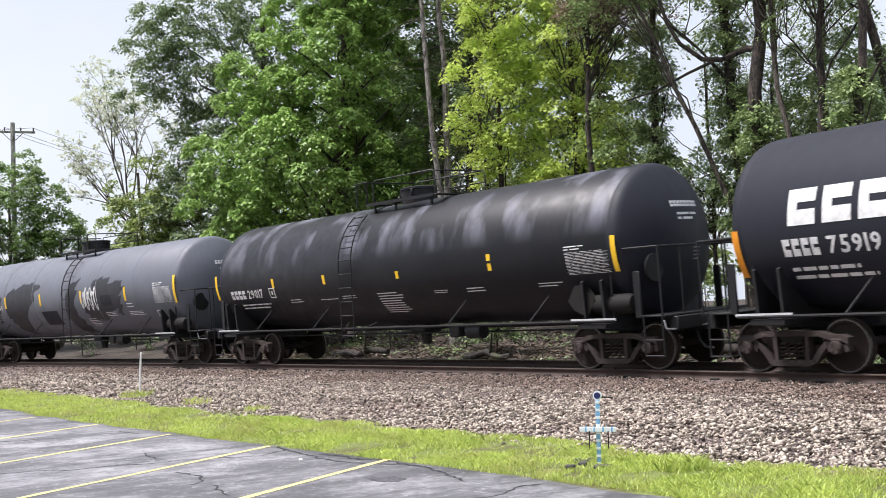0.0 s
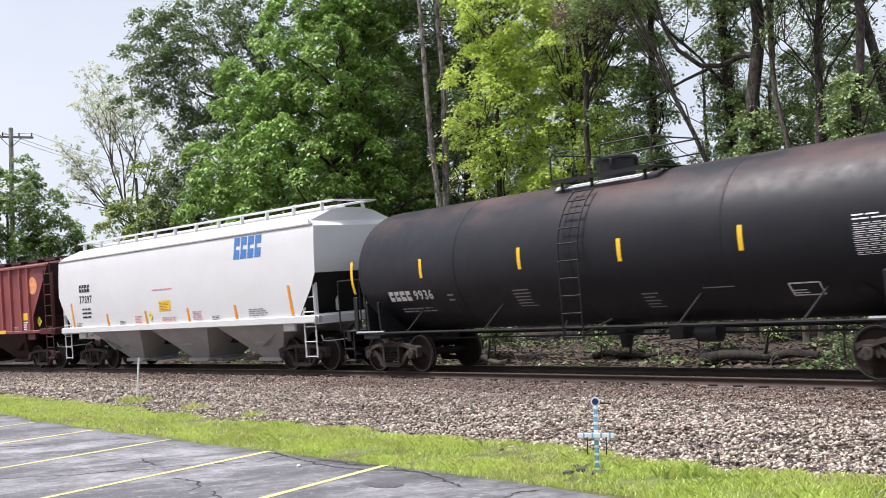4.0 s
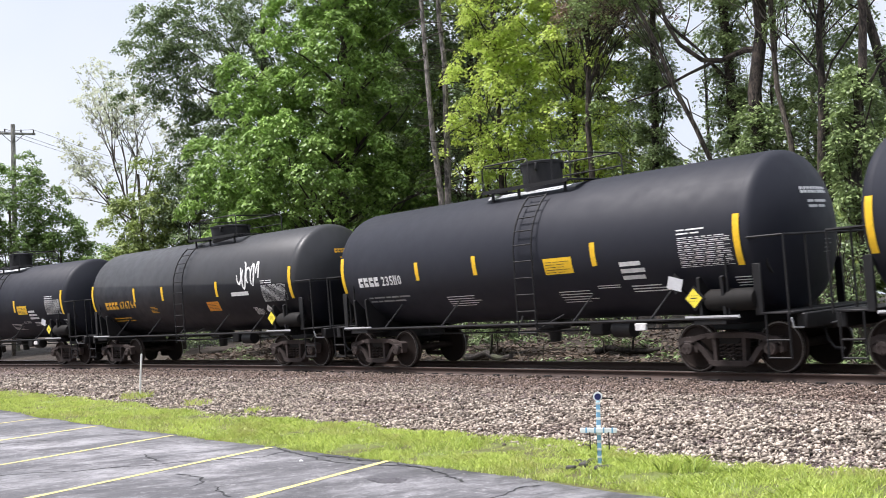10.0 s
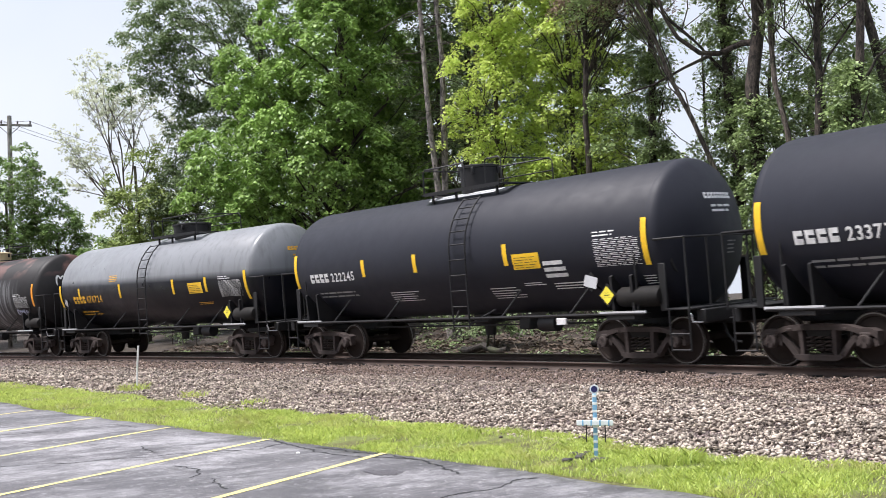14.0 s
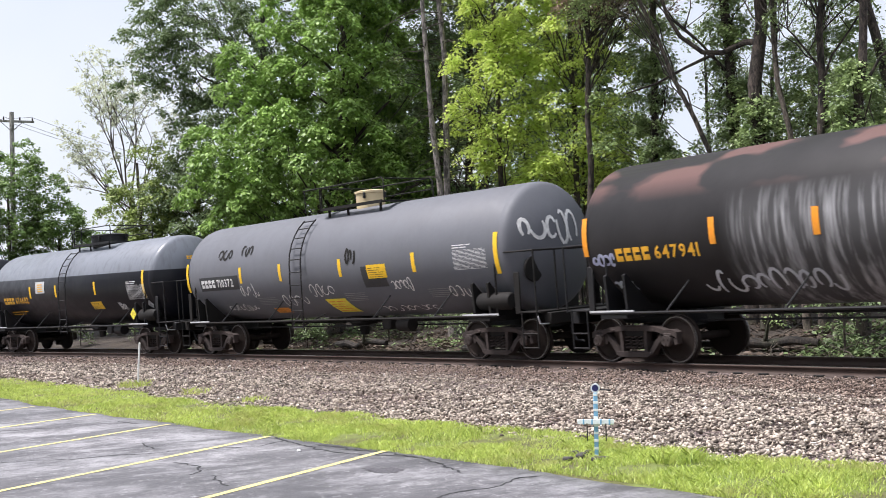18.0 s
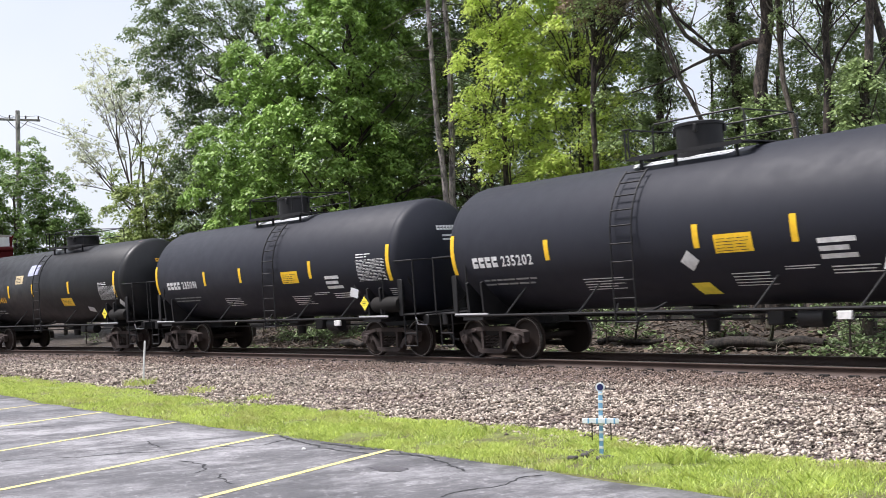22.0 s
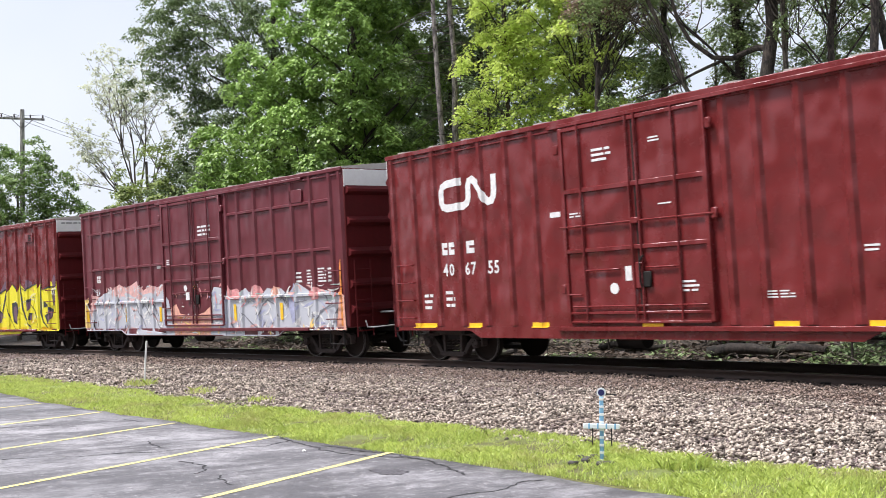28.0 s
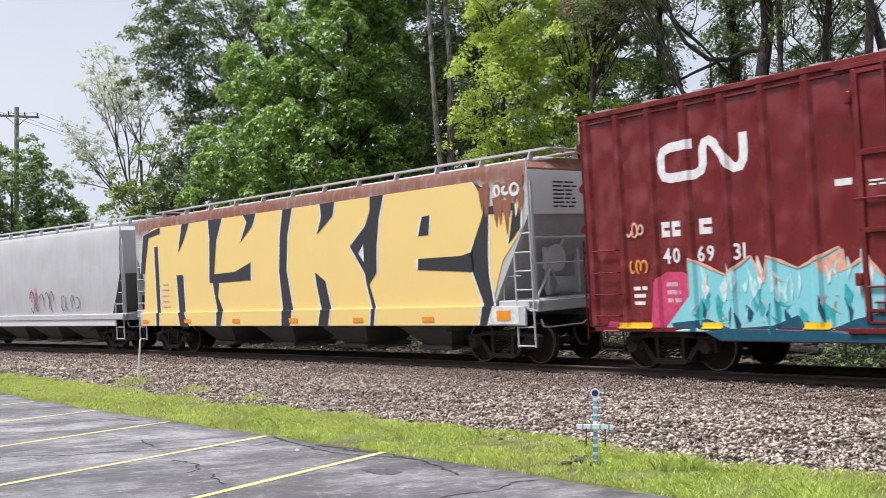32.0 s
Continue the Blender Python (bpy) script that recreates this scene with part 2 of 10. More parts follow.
def foliage(name, dark, light, through=0.35, rough=0.5, patch_scale=0.35, dry=None):
    """Leaves: each one a little different, letting light through."""
    m, nt, bsdf, out = mat_base(name)
    geo = nt.nodes.new("ShaderNodeNewGeometry")
    c = ramp_of(nt, geo.outputs["Random Per Island"], 0.0, 1.0, dark, light)
    patch = noise_of(nt, coords(nt), patch_scale, 3)
    c = mixed(nt, ramp_of(nt, patch, 0.35, 0.7), c, mixed(nt, 0.45, c, tuple(min(1, a * 1.35) for a in light)))
    if dry:
        c = mixed(nt, ramp_of(nt, noise_of(nt, coords(nt), 1.6, 5, 0.65), 0.52, 0.7), c, dry)
    nt.links.new(c, bsdf.inputs["Base Color"])
    bsdf.inputs["Roughness"].default_value = rough
    tr = nt.nodes.new("ShaderNodeBsdfTranslucent")
    nt.links.new(mixed(nt, 0.5, c, light), tr.inputs["Color"])
    ms = nt.nodes.new("ShaderNodeMixShader")
    ms.inputs[0].default_value = through
    nt.links.new(bsdf.outputs[0], ms.inputs[1])
    nt.links.new(tr.outputs[0], ms.inputs[2])
    nt.links.new(ms.outputs[0], out.inputs[0])
    return m


def bark_mat(name, dark, light):
    m, nt, bsdf, _ = mat_base(name)
    v = coords(nt, (6, 6, 1.6))
    n = noise_of(nt, v, 3.2, 8, 0.78)
    c = ramp_of(nt, n, 0.4, 0.62, dark, light)
    c = mixed(nt, ramp_of(nt, noise_of(nt, coords(nt, (3, 3, 1.5)), 2.0, 5, 0.65), 0.5, 0.6), c, tuple(0.6 * q for q in dark))
    moss = ramp_of(nt, noise_of(nt, coords(nt), 0.8, 4), 0.55, 0.75)
    nt.links.new(mixed(nt, mixed(nt, 0.5, (0, 0, 0), moss), c, (0.09, 0.11, 0.05)), bsdf.inputs["Base Color"])
    bsdf.inputs["Roughness"].default_value = 0.9
    bump(nt, bsdf, n, 0.8, 0.04)
    return m


def asphalt_mat():
    """Old paving: grit, bleached washes, dark soaked patches drawn out along the spaces, chips and pits."""
    m, nt, bsdf, _ = mat_base("old_asphalt")
    v = coords(nt)
    grit = noise_of(nt, v, 90.0, 4, 0.7)
    c = ramp_of(nt, grit, 0.3, 0.75, (0.11, 0.108, 0.115), (0.29, 0.284, 0.298))
    wash = ramp_of(nt, noise_of(nt, coords(nt, (0.6, 1.0, 1)), 0.7, 7, 0.66), 0.42, 0.6)
    c = mixed(nt, mixed(nt, 0.8, (0, 0, 0), wash), c, (0.36, 0.353, 0.368))
    dark = ramp_of(nt, noise_of(nt, coords(nt, (1.0, 0.45, 1)), 0.8, 7, 0.72), 0.5, 0.59)
    c = mixed(nt, mixed(nt, 0.8, (0, 0, 0), dark), c, (0.075, 0.073, 0.08))
    mott = ramp_of(nt, noise_of(nt, v, 2.6, 7, 0.74), 0.45, 0.6)
    c = mixed(nt, mixed(nt, 0.6, (0, 0, 0), mott), c, (0.085, 0.083, 0.09))
    streak = ramp_of(nt, noise_of(nt, coords(nt, (3.2, 0.5, 1)), 1.6, 6, 0.7), 0.55, 0.64)
    c = mixed(nt, mixed(nt, 0.6, (0, 0, 0), streak), c, (0.06, 0.059, 0.065))
    chip = ramp_of(nt, noise_of(nt, v, 9.0, 6, 0.75), 0.56, 0.66)
    c = mixed(nt, mixed(nt, 0.6, (0, 0, 0), chip), c, (0.4, 0.39, 0.4))
    pit = ramp_of(nt, noise_of(nt, v, 28.0, 5, 0.75), 0.54, 0.64)
    c = mixed(nt, mixed(nt, 0.6, (0, 0, 0), pit), c, (0.055, 0.053, 0.058))
    nt.links.new(c, bsdf.inputs["Base Color"])
    nt.links.new(ramp_of(nt, noise_of(nt, v, 0.6, 5), 0.35, 0.7, (0.5,) * 3, (0.85,) * 3), bsdf.inputs["Roughness"])
    bump(nt, bsdf, grit, 0.5, 0.01)
    return m


def soil_mat(name, dark, light, leaf, scale=6.0):
    m, nt, bsdf, _ = mat_base(name)
    v = coords(nt)
    n = noise_of(nt, v, scale, 8, 0.7)
    c = ramp_of(nt, n, 0.3, 0.7, dark, light)
    c = mixed(nt, ramp_of(nt, noise_of(nt, v, 0.7, 6, 0.65), 0.48, 0.66), c, leaf)
    nt.links.new(c, bsdf.inputs["Base Color"])
    bsdf.inputs["Roughness"].default_value = 0.95
    bump(nt, bsdf, n, 0.9, 0.06)
    return m


STONES = ((0.0, (0.05, 0.037, 0.029)), (0.2, (0.2, 0.15, 0.115)), (0.44, (0.44, 0.34, 0.265)), (0.66, (0.59, 0.465, 0.37)), (0.86, (0.67, 0.545, 0.44)), (1.0, (0.74, 0.635, 0.53)))


def stone_mat(name, dim=(1.0, 1.0, 1.0)):
    """Crushed stone: grey, tan and pinkish pieces."""
    m, nt, bsdf, _ = mat_base(name)
    geo = nt.nodes.new("ShaderNodeNewGeometry")
    r = nt.nodes.new("ShaderNodeValToRGB")
    e = r.color_ramp.elements
    for p, c in STONES:
        k = e[0] if p == 0 else e[1] if p == 1 else e.new(p)
        k.position, k.color = p, (*(a * b for a, b in zip(c, dim)), 1)
    nt.links.new(geo.outputs["Random Per Island"], r.inputs["Fac"])
    v = coords(nt)
    c = mixed(nt, 0.5, r.outputs["Color"], ramp_of(nt, noise_of(nt, v, 40.0, 4), 0.3, 0.7, (0.5,) * 3, (1.0,) * 3), "MULTIPLY")
    rust = ramp_of(nt, noise_of(nt, v, 0.5, 4), 0.5, 0.75)
    c = mixed(nt, mixed(nt, 0.25, (0, 0, 0), rust), c, tuple(a * b for a, b in zip((0.3, 0.2, 0.165), dim)))
    nt.links.new(c, bsdf.inputs["Base Color"])
    bsdf.inputs["Roughness"].default_value = 0.85
    return m


def gravel_mat():
    """The stones that lie deeper: cells of stone with dark joints."""
    m, nt, bsdf, _ = mat_base("gravel_bed")
    v = coords(nt)
    cell = node(nt, "ShaderNodeTexVoronoi", Scale=24.0)
    edge = nt.nodes.new("ShaderNodeTexVoronoi")
    edge.feature = "DISTANCE_TO_EDGE"
    edge.inputs["Scale"].default_value = 24.0
    nt.links.new(v, cell.inputs["Vector"])
    nt.links.new(v, edge.inputs["Vector"])
    sep = nt.nodes.new("ShaderNodeSeparateColor")
    nt.links.new(cell.outputs["Color"], sep.inputs[0])
    c = ramp_of(nt, sep.outputs[0], 0.0, 1.0, (0.1, 0.072, 0.065), (0.52, 0.4, 0.37))
    gap = ramp_of(nt, edge.outputs["Distance"], 0.02, 0.16)
    nt.links.new(mixed(nt, gap, (0.02, 0.015, 0.013), c), bsdf.inputs["Base Color"])
    bsdf.inputs["Roughness"].default_value = 0.9
    bump(nt, bsdf, gap, 1.0, 0.03)
    return m


def two_tone(name, low, high, line, slope=0.0, soft=0.03, rough=0.42, grime=(0.05, 0.045, 0.04), much=0.2, streak=0.25, ragged=0.0):
    """Two colours that meet at a height along the car; slope: rise of the line along it."""
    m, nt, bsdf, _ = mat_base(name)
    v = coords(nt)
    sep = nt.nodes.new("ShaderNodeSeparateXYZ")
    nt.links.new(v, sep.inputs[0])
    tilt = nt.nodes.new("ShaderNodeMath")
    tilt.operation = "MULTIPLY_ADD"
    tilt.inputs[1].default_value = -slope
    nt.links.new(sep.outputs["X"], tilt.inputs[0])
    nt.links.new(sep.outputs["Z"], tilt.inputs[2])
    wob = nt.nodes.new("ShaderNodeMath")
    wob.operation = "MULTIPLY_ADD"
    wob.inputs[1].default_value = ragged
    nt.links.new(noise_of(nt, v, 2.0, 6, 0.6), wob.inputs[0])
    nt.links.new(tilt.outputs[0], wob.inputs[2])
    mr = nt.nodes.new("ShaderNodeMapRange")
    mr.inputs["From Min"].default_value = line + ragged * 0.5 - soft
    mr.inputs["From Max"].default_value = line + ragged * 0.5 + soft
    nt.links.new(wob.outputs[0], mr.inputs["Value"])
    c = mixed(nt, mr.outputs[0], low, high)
    big = ramp_of(nt, noise_of(nt, v, 0.8, 5), 0.45, 0.75)
    run = ramp_of(nt, noise_of(nt, coords(nt, (4, 4, 0.3)), 1.5, 5), 0.5, 0.72)
    c = mixed(nt, mixed(nt, much, (0, 0, 0), big), c, grime)
    c = mixed(nt, mixed(nt, streak, (0, 0, 0), run), c, tuple(0.6 * a + 0.4 * b for a, b in zip(low, grime)))
    nt.links.new(c, bsdf.inputs["Base Color"])
    nt.links.new(ramp_of(nt, noise_of(nt, v, 3.0, 5), 0.2, 0.9, (rough - 0.08,) * 3, (rough + 0.15,) * 3), bsdf.inputs["Roughness"])
    bsdf.inputs["Specular IOR Level"].default_value = 0.32
    bump(nt, bsdf, noise_of(nt, v, 2.2, 3), 0.03, 0.03)
    return m


def patched(name, base, patch, scale=(0.45, 1, 0.9), lo=0.5, hi=0.515, rough=0.5, grime=(0.08, 0.08, 0.085), much=0.3, low_z=None, blur=0.0):
    """One coat with hard-edged patches of another; low_z: patches only above that height."""
    m, nt, bsdf, _ = mat_base(name)
    v = coords(nt)
    n = noise_of(nt, coords(nt, scale), 1.0, 4, 0.5)
    k = ramp_of(nt, n, lo, hi)
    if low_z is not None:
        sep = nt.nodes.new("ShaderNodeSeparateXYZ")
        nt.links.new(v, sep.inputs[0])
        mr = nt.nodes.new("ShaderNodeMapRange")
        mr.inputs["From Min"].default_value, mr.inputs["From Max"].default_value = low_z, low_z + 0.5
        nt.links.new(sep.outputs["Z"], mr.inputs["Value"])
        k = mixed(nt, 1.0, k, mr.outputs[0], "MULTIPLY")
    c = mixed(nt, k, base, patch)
    big = ramp_of(nt, noise_of(nt, v, 0.9, 5), 0.42, 0.75)
    run = ramp_of(nt, noise_of(nt, coords(nt, (5, 5, 0.25)), 1.6, 5), 0.5, 0.74)
    c = mixed(nt, mixed(nt, much, (0, 0, 0), big), c, grime)
    c = mixed(nt, mixed(nt, 0.25, (0, 0, 0), run), c, grime)
    nt.links.new(c, bsdf.inputs["Base Color"])
    nt.links.new(ramp_of(nt, noise_of(nt, v, 3.0, 5), 0.2, 0.9, (rough - 0.08,) * 3, (rough + 0.15,) * 3), bsdf.inputs["Roughness"])
    bsdf.inputs["Specular IOR Level"].default_value = 0.34
    bump(nt, bsdf, noise_of(nt, v, 2.2, 3), 0.05, 0.03)
    return m


def streaked(name, base, chalk, rust):
    """Soot-brown tank with chalky runs in two places and rust on its crown."""
    m, nt, bsdf, _ = mat_base(name)
    v = coords(nt)
    sep = nt.nodes.new("ShaderNodeSeparateXYZ")
    nt.links.new(v, sep.inputs[0])
    c = mixed(nt, ramp_of(nt, noise_of(nt, v, 1.2, 6), 0.35, 0.7), base, tuple(0.6 * a for a in base))
    mr = nt.nodes.new("ShaderNodeMapRange")
    mr.inputs["From Min"].default_value, mr.inputs["From Max"].default_value = 3.1, 3.5
    nt.links.new(sep.outputs["Z"], mr.inputs["Value"])
    c = mixed(nt, mixed(nt, 1.0, mr.outputs[0], ramp_of(nt, noise_of(nt, coords(nt, (0.6, 1, 1.3)), 1.0, 3, 0.4), 0.47, 0.54), "MULTIPLY"), c, rust)
    runs = ramp_of(nt, noise_of(nt, coords(nt, (4.5, 1, 0.22)), 1.8, 6, 0.6), 0.48, 0.66)
    # the wash lies in two broad stretches, about the ladder and ahead of it
    along = nt.nodes.new("ShaderNodeMapRange")
    along.inputs["From Min"].default_value, along.inputs["From Max"].default_value = -7.0, 7.0
    nt.links.new(sep.outputs["X"], along.inputs["Value"])
    r = nt.nodes.new("ShaderNodeValToRGB")
    e = r.color_ramp.elements
    e[0].position, e[0].color, e[1].position, e[1].color = 0.235, (0, 0, 0, 1), 0.92, (0, 0, 0, 1)
    for p, q in ((0.275, 0.7), (0.52, 1.0), (0.58, 0.6), (0.625, 0.2), (0.69, 0.9), (0.81, 0.75)):
        e.new(p).color = (q, q, q, 1)
    nt.links.new(along.outputs[0], r.inputs["Fac"])
    where = r.outputs["Color"]
    runs = mixed(nt, 0.7, (0.45, 0.45, 0.45), runs)
    low = nt.nodes.new("ShaderNodeMapRange")
    low.inputs["From Min"].default_value, low.inputs["From Max"].default_value = 3.15, 2.6
    nt.links.new(sep.outputs["Z"], low.inputs["Value"])
    k = mixed(nt, 1.0, mixed(nt, 1.0, runs, where, "MULTIPLY"), low.outputs[0], "MULTIPLY")
    c = mixed(nt, mixed(nt, 0.88, (0, 0, 0), k), c, chalk)
    nt.links.new(c, bsdf.inputs["Base Color"])
    bsdf.inputs["Roughness"].default_value = 0.55
    bsdf.inputs["Specular IOR Level"].default_value = 0.3
    bump(nt, bsdf, noise_of(nt, v, 2.2, 3), 0.15, 0.03)
    return m


MAT = {}


def make_materials():
    MAT["asphalt"] = asphalt_mat()
    MAT["stripe"] = paint("worn_line_paint", (0.7, 0.62, 0.24), 0.7, (0.27, 0.26, 0.2), 0.75, 0.0, fine=24)
    MAT["oil"] = soil_mat("oil_soaked_asphalt", (0.08, 0.076, 0.084), (0.25, 0.24, 0.262), (0.17, 0.163, 0.18), 70)
    MAT["crack"] = plain("crack_tar", (0.025, 0.025, 0.028), 0.7)
    MAT["soil"] = soil_mat("forest_floor", (0.014, 0.011, 0.009), (0.06, 0.045, 0.036), (0.07, 0.055, 0.042))
    MAT["turf"] = soil_mat("turf_soil", (0.07, 0.065, 0.025), (0.23, 0.24, 0.08), (0.24, 0.31, 0.075), 22)
    MAT["gravel"] = gravel_mat()
    MAT["stone"] = stone_mat("crushed_stone")
    MAT["stone_rusty"] = stone_mat("rusty_crushed_stone", (0.62, 0.55, 0.54))
    MAT["blade"] = foliage("grass_blade", (0.18, 0.29, 0.045), (0.65, 0.74, 0.2), 0.38, 0.5, 1.1, (0.5, 0.47, 0.2))
    MAT["rail"] = paint("rusty_rail", (0.075, 0.05, 0.041), 0.65, (0.035, 0.025, 0.021), 0.5, 0.1)
    MAT["rail_top"] = plain("polished_rail_head", (0.4, 0.39, 0.38), 0.3, 0.9, 0.15)
    MAT["tie"] = soil_mat("creosoted_wood", (0.03, 0.024, 0.02), (0.09, 0.07, 0.055), (0.06, 0.05, 0.04), 14)
    MAT["bark"] = bark_mat("grey_brown_bark", (0.05, 0.04, 0.032), (0.2, 0.165, 0.135))
    MAT["bark_dark"] = bark_mat("dark_bark", (0.025, 0.02, 0.017), (0.11, 0.085, 0.07))
    MAT["log"] = bark_mat("rotten_log", (0.012, 0.01, 0.009), (0.06, 0.048, 0.04))
    MAT["bark_pale"] = bark_mat("pale_pine_bark", (0.12, 0.105, 0.097), (0.36, 0.32, 0.295))
    MAT["leaf_maple"] = foliage("maple_leaf", (0.042, 0.093, 0.019), (0.34, 0.51, 0.125), 0.24)
    MAT["leaf_light"] = foliage("young_leaf", (0.21, 0.32, 0.05), (0.66, 0.78, 0.2), 0.48)
    MAT["leaf_dark"] = foliage("dark_leaf", (0.041, 0.073, 0.028), (0.205, 0.28, 0.118), 0.21)
    MAT["leaf_pale"] = foliage("pale_leaf", (0.33, 0.36, 0.26), (0.62, 0.65, 0.5), 0.45)
    MAT["leaf_mid"] = foliage("green_leaf", (0.06, 0.095, 0.022), (0.32, 0.4, 0.11), 0.24)
    MAT["leaf_bush"] = foliage("bush_leaf", (0.04, 0.085, 0.02), (0.24, 0.36, 0.1), 0.22)
    MAT["leaf_ivy"] = foliage("ivy_leaf", (0.035, 0.07, 0.025), (0.34, 0.44, 0.18), 0.22, 0.36)
    MAT["leaf_brown"] = foliage("withered_leaf", (0.13, 0.09, 0.07), (0.3, 0.22, 0.17), 0.25)
    MAT["iron"] = paint("dusty_cast_iron", (0.04, 0.032, 0.03), 0.75, (0.11, 0.083, 0.075), 0.5, 0.1, gloss=0.25)
    MAT["iron_dark"] = paint("dark_iron", (0.011, 0.0105, 0.01), 0.7, (0.03, 0.024, 0.021), 0.4, 0.1, gloss=0.25)
    MAT["wheel"] = paint("oily_wheel_steel", (0.034, 0.026, 0.023), 0.7, (0.014, 0.011, 0.01), 0.5, 0.0, 0.0, gloss=0.1)
    MAT["tread"] = plain("bright_wheel_tread", (0.2, 0.19, 0.185), 0.4, 0.9)
    MAT["black"] = paint("black_tank_paint", (0.0105, 0.012, 0.0205), 0.6, (0.0155, 0.0165, 0.025), 0.25, 0.15, gloss=0.4, dent=0.0)
    MAT["black_fit"] = paint("black_fittings", (0.0075, 0.0075, 0.009), 0.55, (0.024, 0.021, 0.02), 0.3, 0.1)
    MAT["yellow"] = plain("yellow_reflective_tape", (0.85, 0.52, 0.02), 0.45, 0, 0.12)
    MAT["orange"] = plain("orange_reflective_tape", (0.8, 0.3, 0.02), 0.45, 0, 0.12)
    MAT["white"] = paint("white_stencil", (0.78, 0.78, 0.77), 0.6, (0.3, 0.28, 0.26), 0.25, 0.0)
    MAT["grey_pad"] = paint("bare_grey_pad", (0.55, 0.56, 0.58), 0.5, (0.2, 0.19, 0.18), 0.35, 0.1)
    MAT["silver"] = paint("silver_paint", (0.5, 0.52, 0.54), 0.4, (0.25, 0.24, 0.23), 0.3, 0.2)
    MAT["sky_blue"] = plain("light_blue_paint", (0.2, 0.42, 0.62), 0.5)
    MAT["sky_white"] = plain("white_wrap", (0.75, 0.8, 0.82), 0.5, 0, 0.12)
    MAT["navy"] = plain("navy_enamel", (0.02, 0.025, 0.12), 0.35)
    MAT["stone_dark"] = plain("dark_stone", (0.07, 0.065, 0.06), 0.8)
    MAT["pole_wood"] = bark_mat("weathered_pole_wood", (0.22, 0.21, 0.19), (0.45, 0.43, 0.4))
    MAT["litter"] = foliage("dead_leaf", (0.03, 0.021, 0.016), (0.14, 0.105, 0.08), 0.1)
    # pale crown streaks: scuffs, plus bluish-grey sheen put into the colour
    MAT["scuffed"] = patched("black_paint_scuffs_and_sheen", (0.0075, 0.008, 0.0115), (0.15, 0.15, 0.185), (1.3, 1, 0.32), 0.5, 0.68, 0.45, (0.022, 0.022, 0.025), 0.3, 2.7)
    MAT["patchy"] = patched("patched_grey_paint", (0.14, 0.15, 0.178), (0.024, 0.025, 0.029), (0.42, 1, 0.62), 0.74, 0.76, 0.5, (0.1, 0.1, 0.108), 0.35)
    MAT["patch_dark"] = paint("dark_undercoat", (0.022, 0.023, 0.028), 0.5, (0.05, 0.05, 0.056), 0.4, 0.3, dent=0.02)
    MAT["sooty"] = patched("sooty_rusty_paint", (0.0095, 0.0095, 0.0135), (0.1, 0.06, 0.057), (0.5, 1, 0.9), 0.42, 0.68, 0.5, (0.018, 0.017, 0.021), 0.4, 3.2)
    MAT["dim_top"] = two_tone("black_paint_lighter_top", (0.0068, 0.0076, 0.0125), (0.042, 0.043, 0.047), 2.6, -0.037)
    MAT["silver_top"] = two_tone("silver_crown_black_belly", (0.0068, 0.0076, 0.0125), (0.22, 0.23, 0.245), 2.62, -0.017, 0.12, 0.32)
    MAT["grey_top"] = two_tone("blue_grey_crown_black_belly", (0.0066, 0.0074, 0.012), (0.19, 0.205, 0.235), 2.88, -0.01, 0.012, 0.34)
    MAT["filthy"] = streaked("filthy_black_tank", (0.02, 0.018, 0.0185), (0.56, 0.56, 0.58), (0.12, 0.065, 0.058))
    MAT["grey"] = paint("battleship_grey_paint", (0.135, 0.14, 0.158), 0.58, (0.09, 0.09, 0.098), 0.3, 0.2, gloss=0.32, dent=0.03)
    MAT["worn_black"] = patched("worn_black_paint", (0.012, 0.0125, 0.0145), (0.2, 0.13, 0.11), (0.9, 1, 1.2), 0.66, 0.72, 0.42, (0.025, 0.025, 0.027), 0.3, 3.2)
    MAT["cream"] = paint("cream_dome_paint", (0.62, 0.5, 0.3), 0.55, (0.3, 0.24, 0.16), 0.3, 0.2)
    MAT["gold"] = plain("gold_lettering", (0.8, 0.42, 0.03), 0.5, 0, 0.15)
    MAT["dull_white"] = paint("dusty_stencil", (0.3, 0.3, 0.3), 0.7, (0.08, 0.08, 0.08), 0.4, 0.0)
    MAT["print_white"] = plain("white_stencil_paint", (0.74, 0.74, 0.74), 0.6, 0, 0.2)
    MAT["pale_yellow"] = plain("yellow_hazard_board", (0.86, 0.72, 0.06), 0.5, 0, 0.12)
    MAT["print_black"] = plain("black_print", (0.02, 0.02, 0.022), 0.6)
    MAT["print_red"] = plain("faded_red_print", (0.75, 0.22, 0.24), 0.6)
    MAT["print_blue"] = plain("blue_logo_paint", (0.07, 0.2, 0.5), 0.5)
    MAT["box_red"] = paint("oxide_red_paint", (0.165, 0.0205, 0.0215), 0.25, (0.105, 0.018, 0.018), 0.25, 0.1, dent=1.0)
    MAT["box_end"] = paint("oxide_red_end_paint", (0.1, 0.0105, 0.0125), 0.65, (0.03, 0.007, 0.007), 0.4, 0.2, gloss=0.15)
    MAT["box_plum"] = paint("faded_plum_paint", (0.14, 0.025, 0.034), 0.38, (0.085, 0.026, 0.03), 0.45, 0.3, dent=0.6, gloss=0.35)
    MAT["hop_red"] = paint("faded_red_brown_paint", (0.275, 0.066, 0.068), 0.5, (0.07, 0.028, 0.033), 0.6, 0.6)
    MAT["hop_rib"] = paint("sun_bleached_red_ribs", (0.34, 0.09, 0.082), 0.5, (0.18, 0.06, 0.058), 0.5, 0.4)
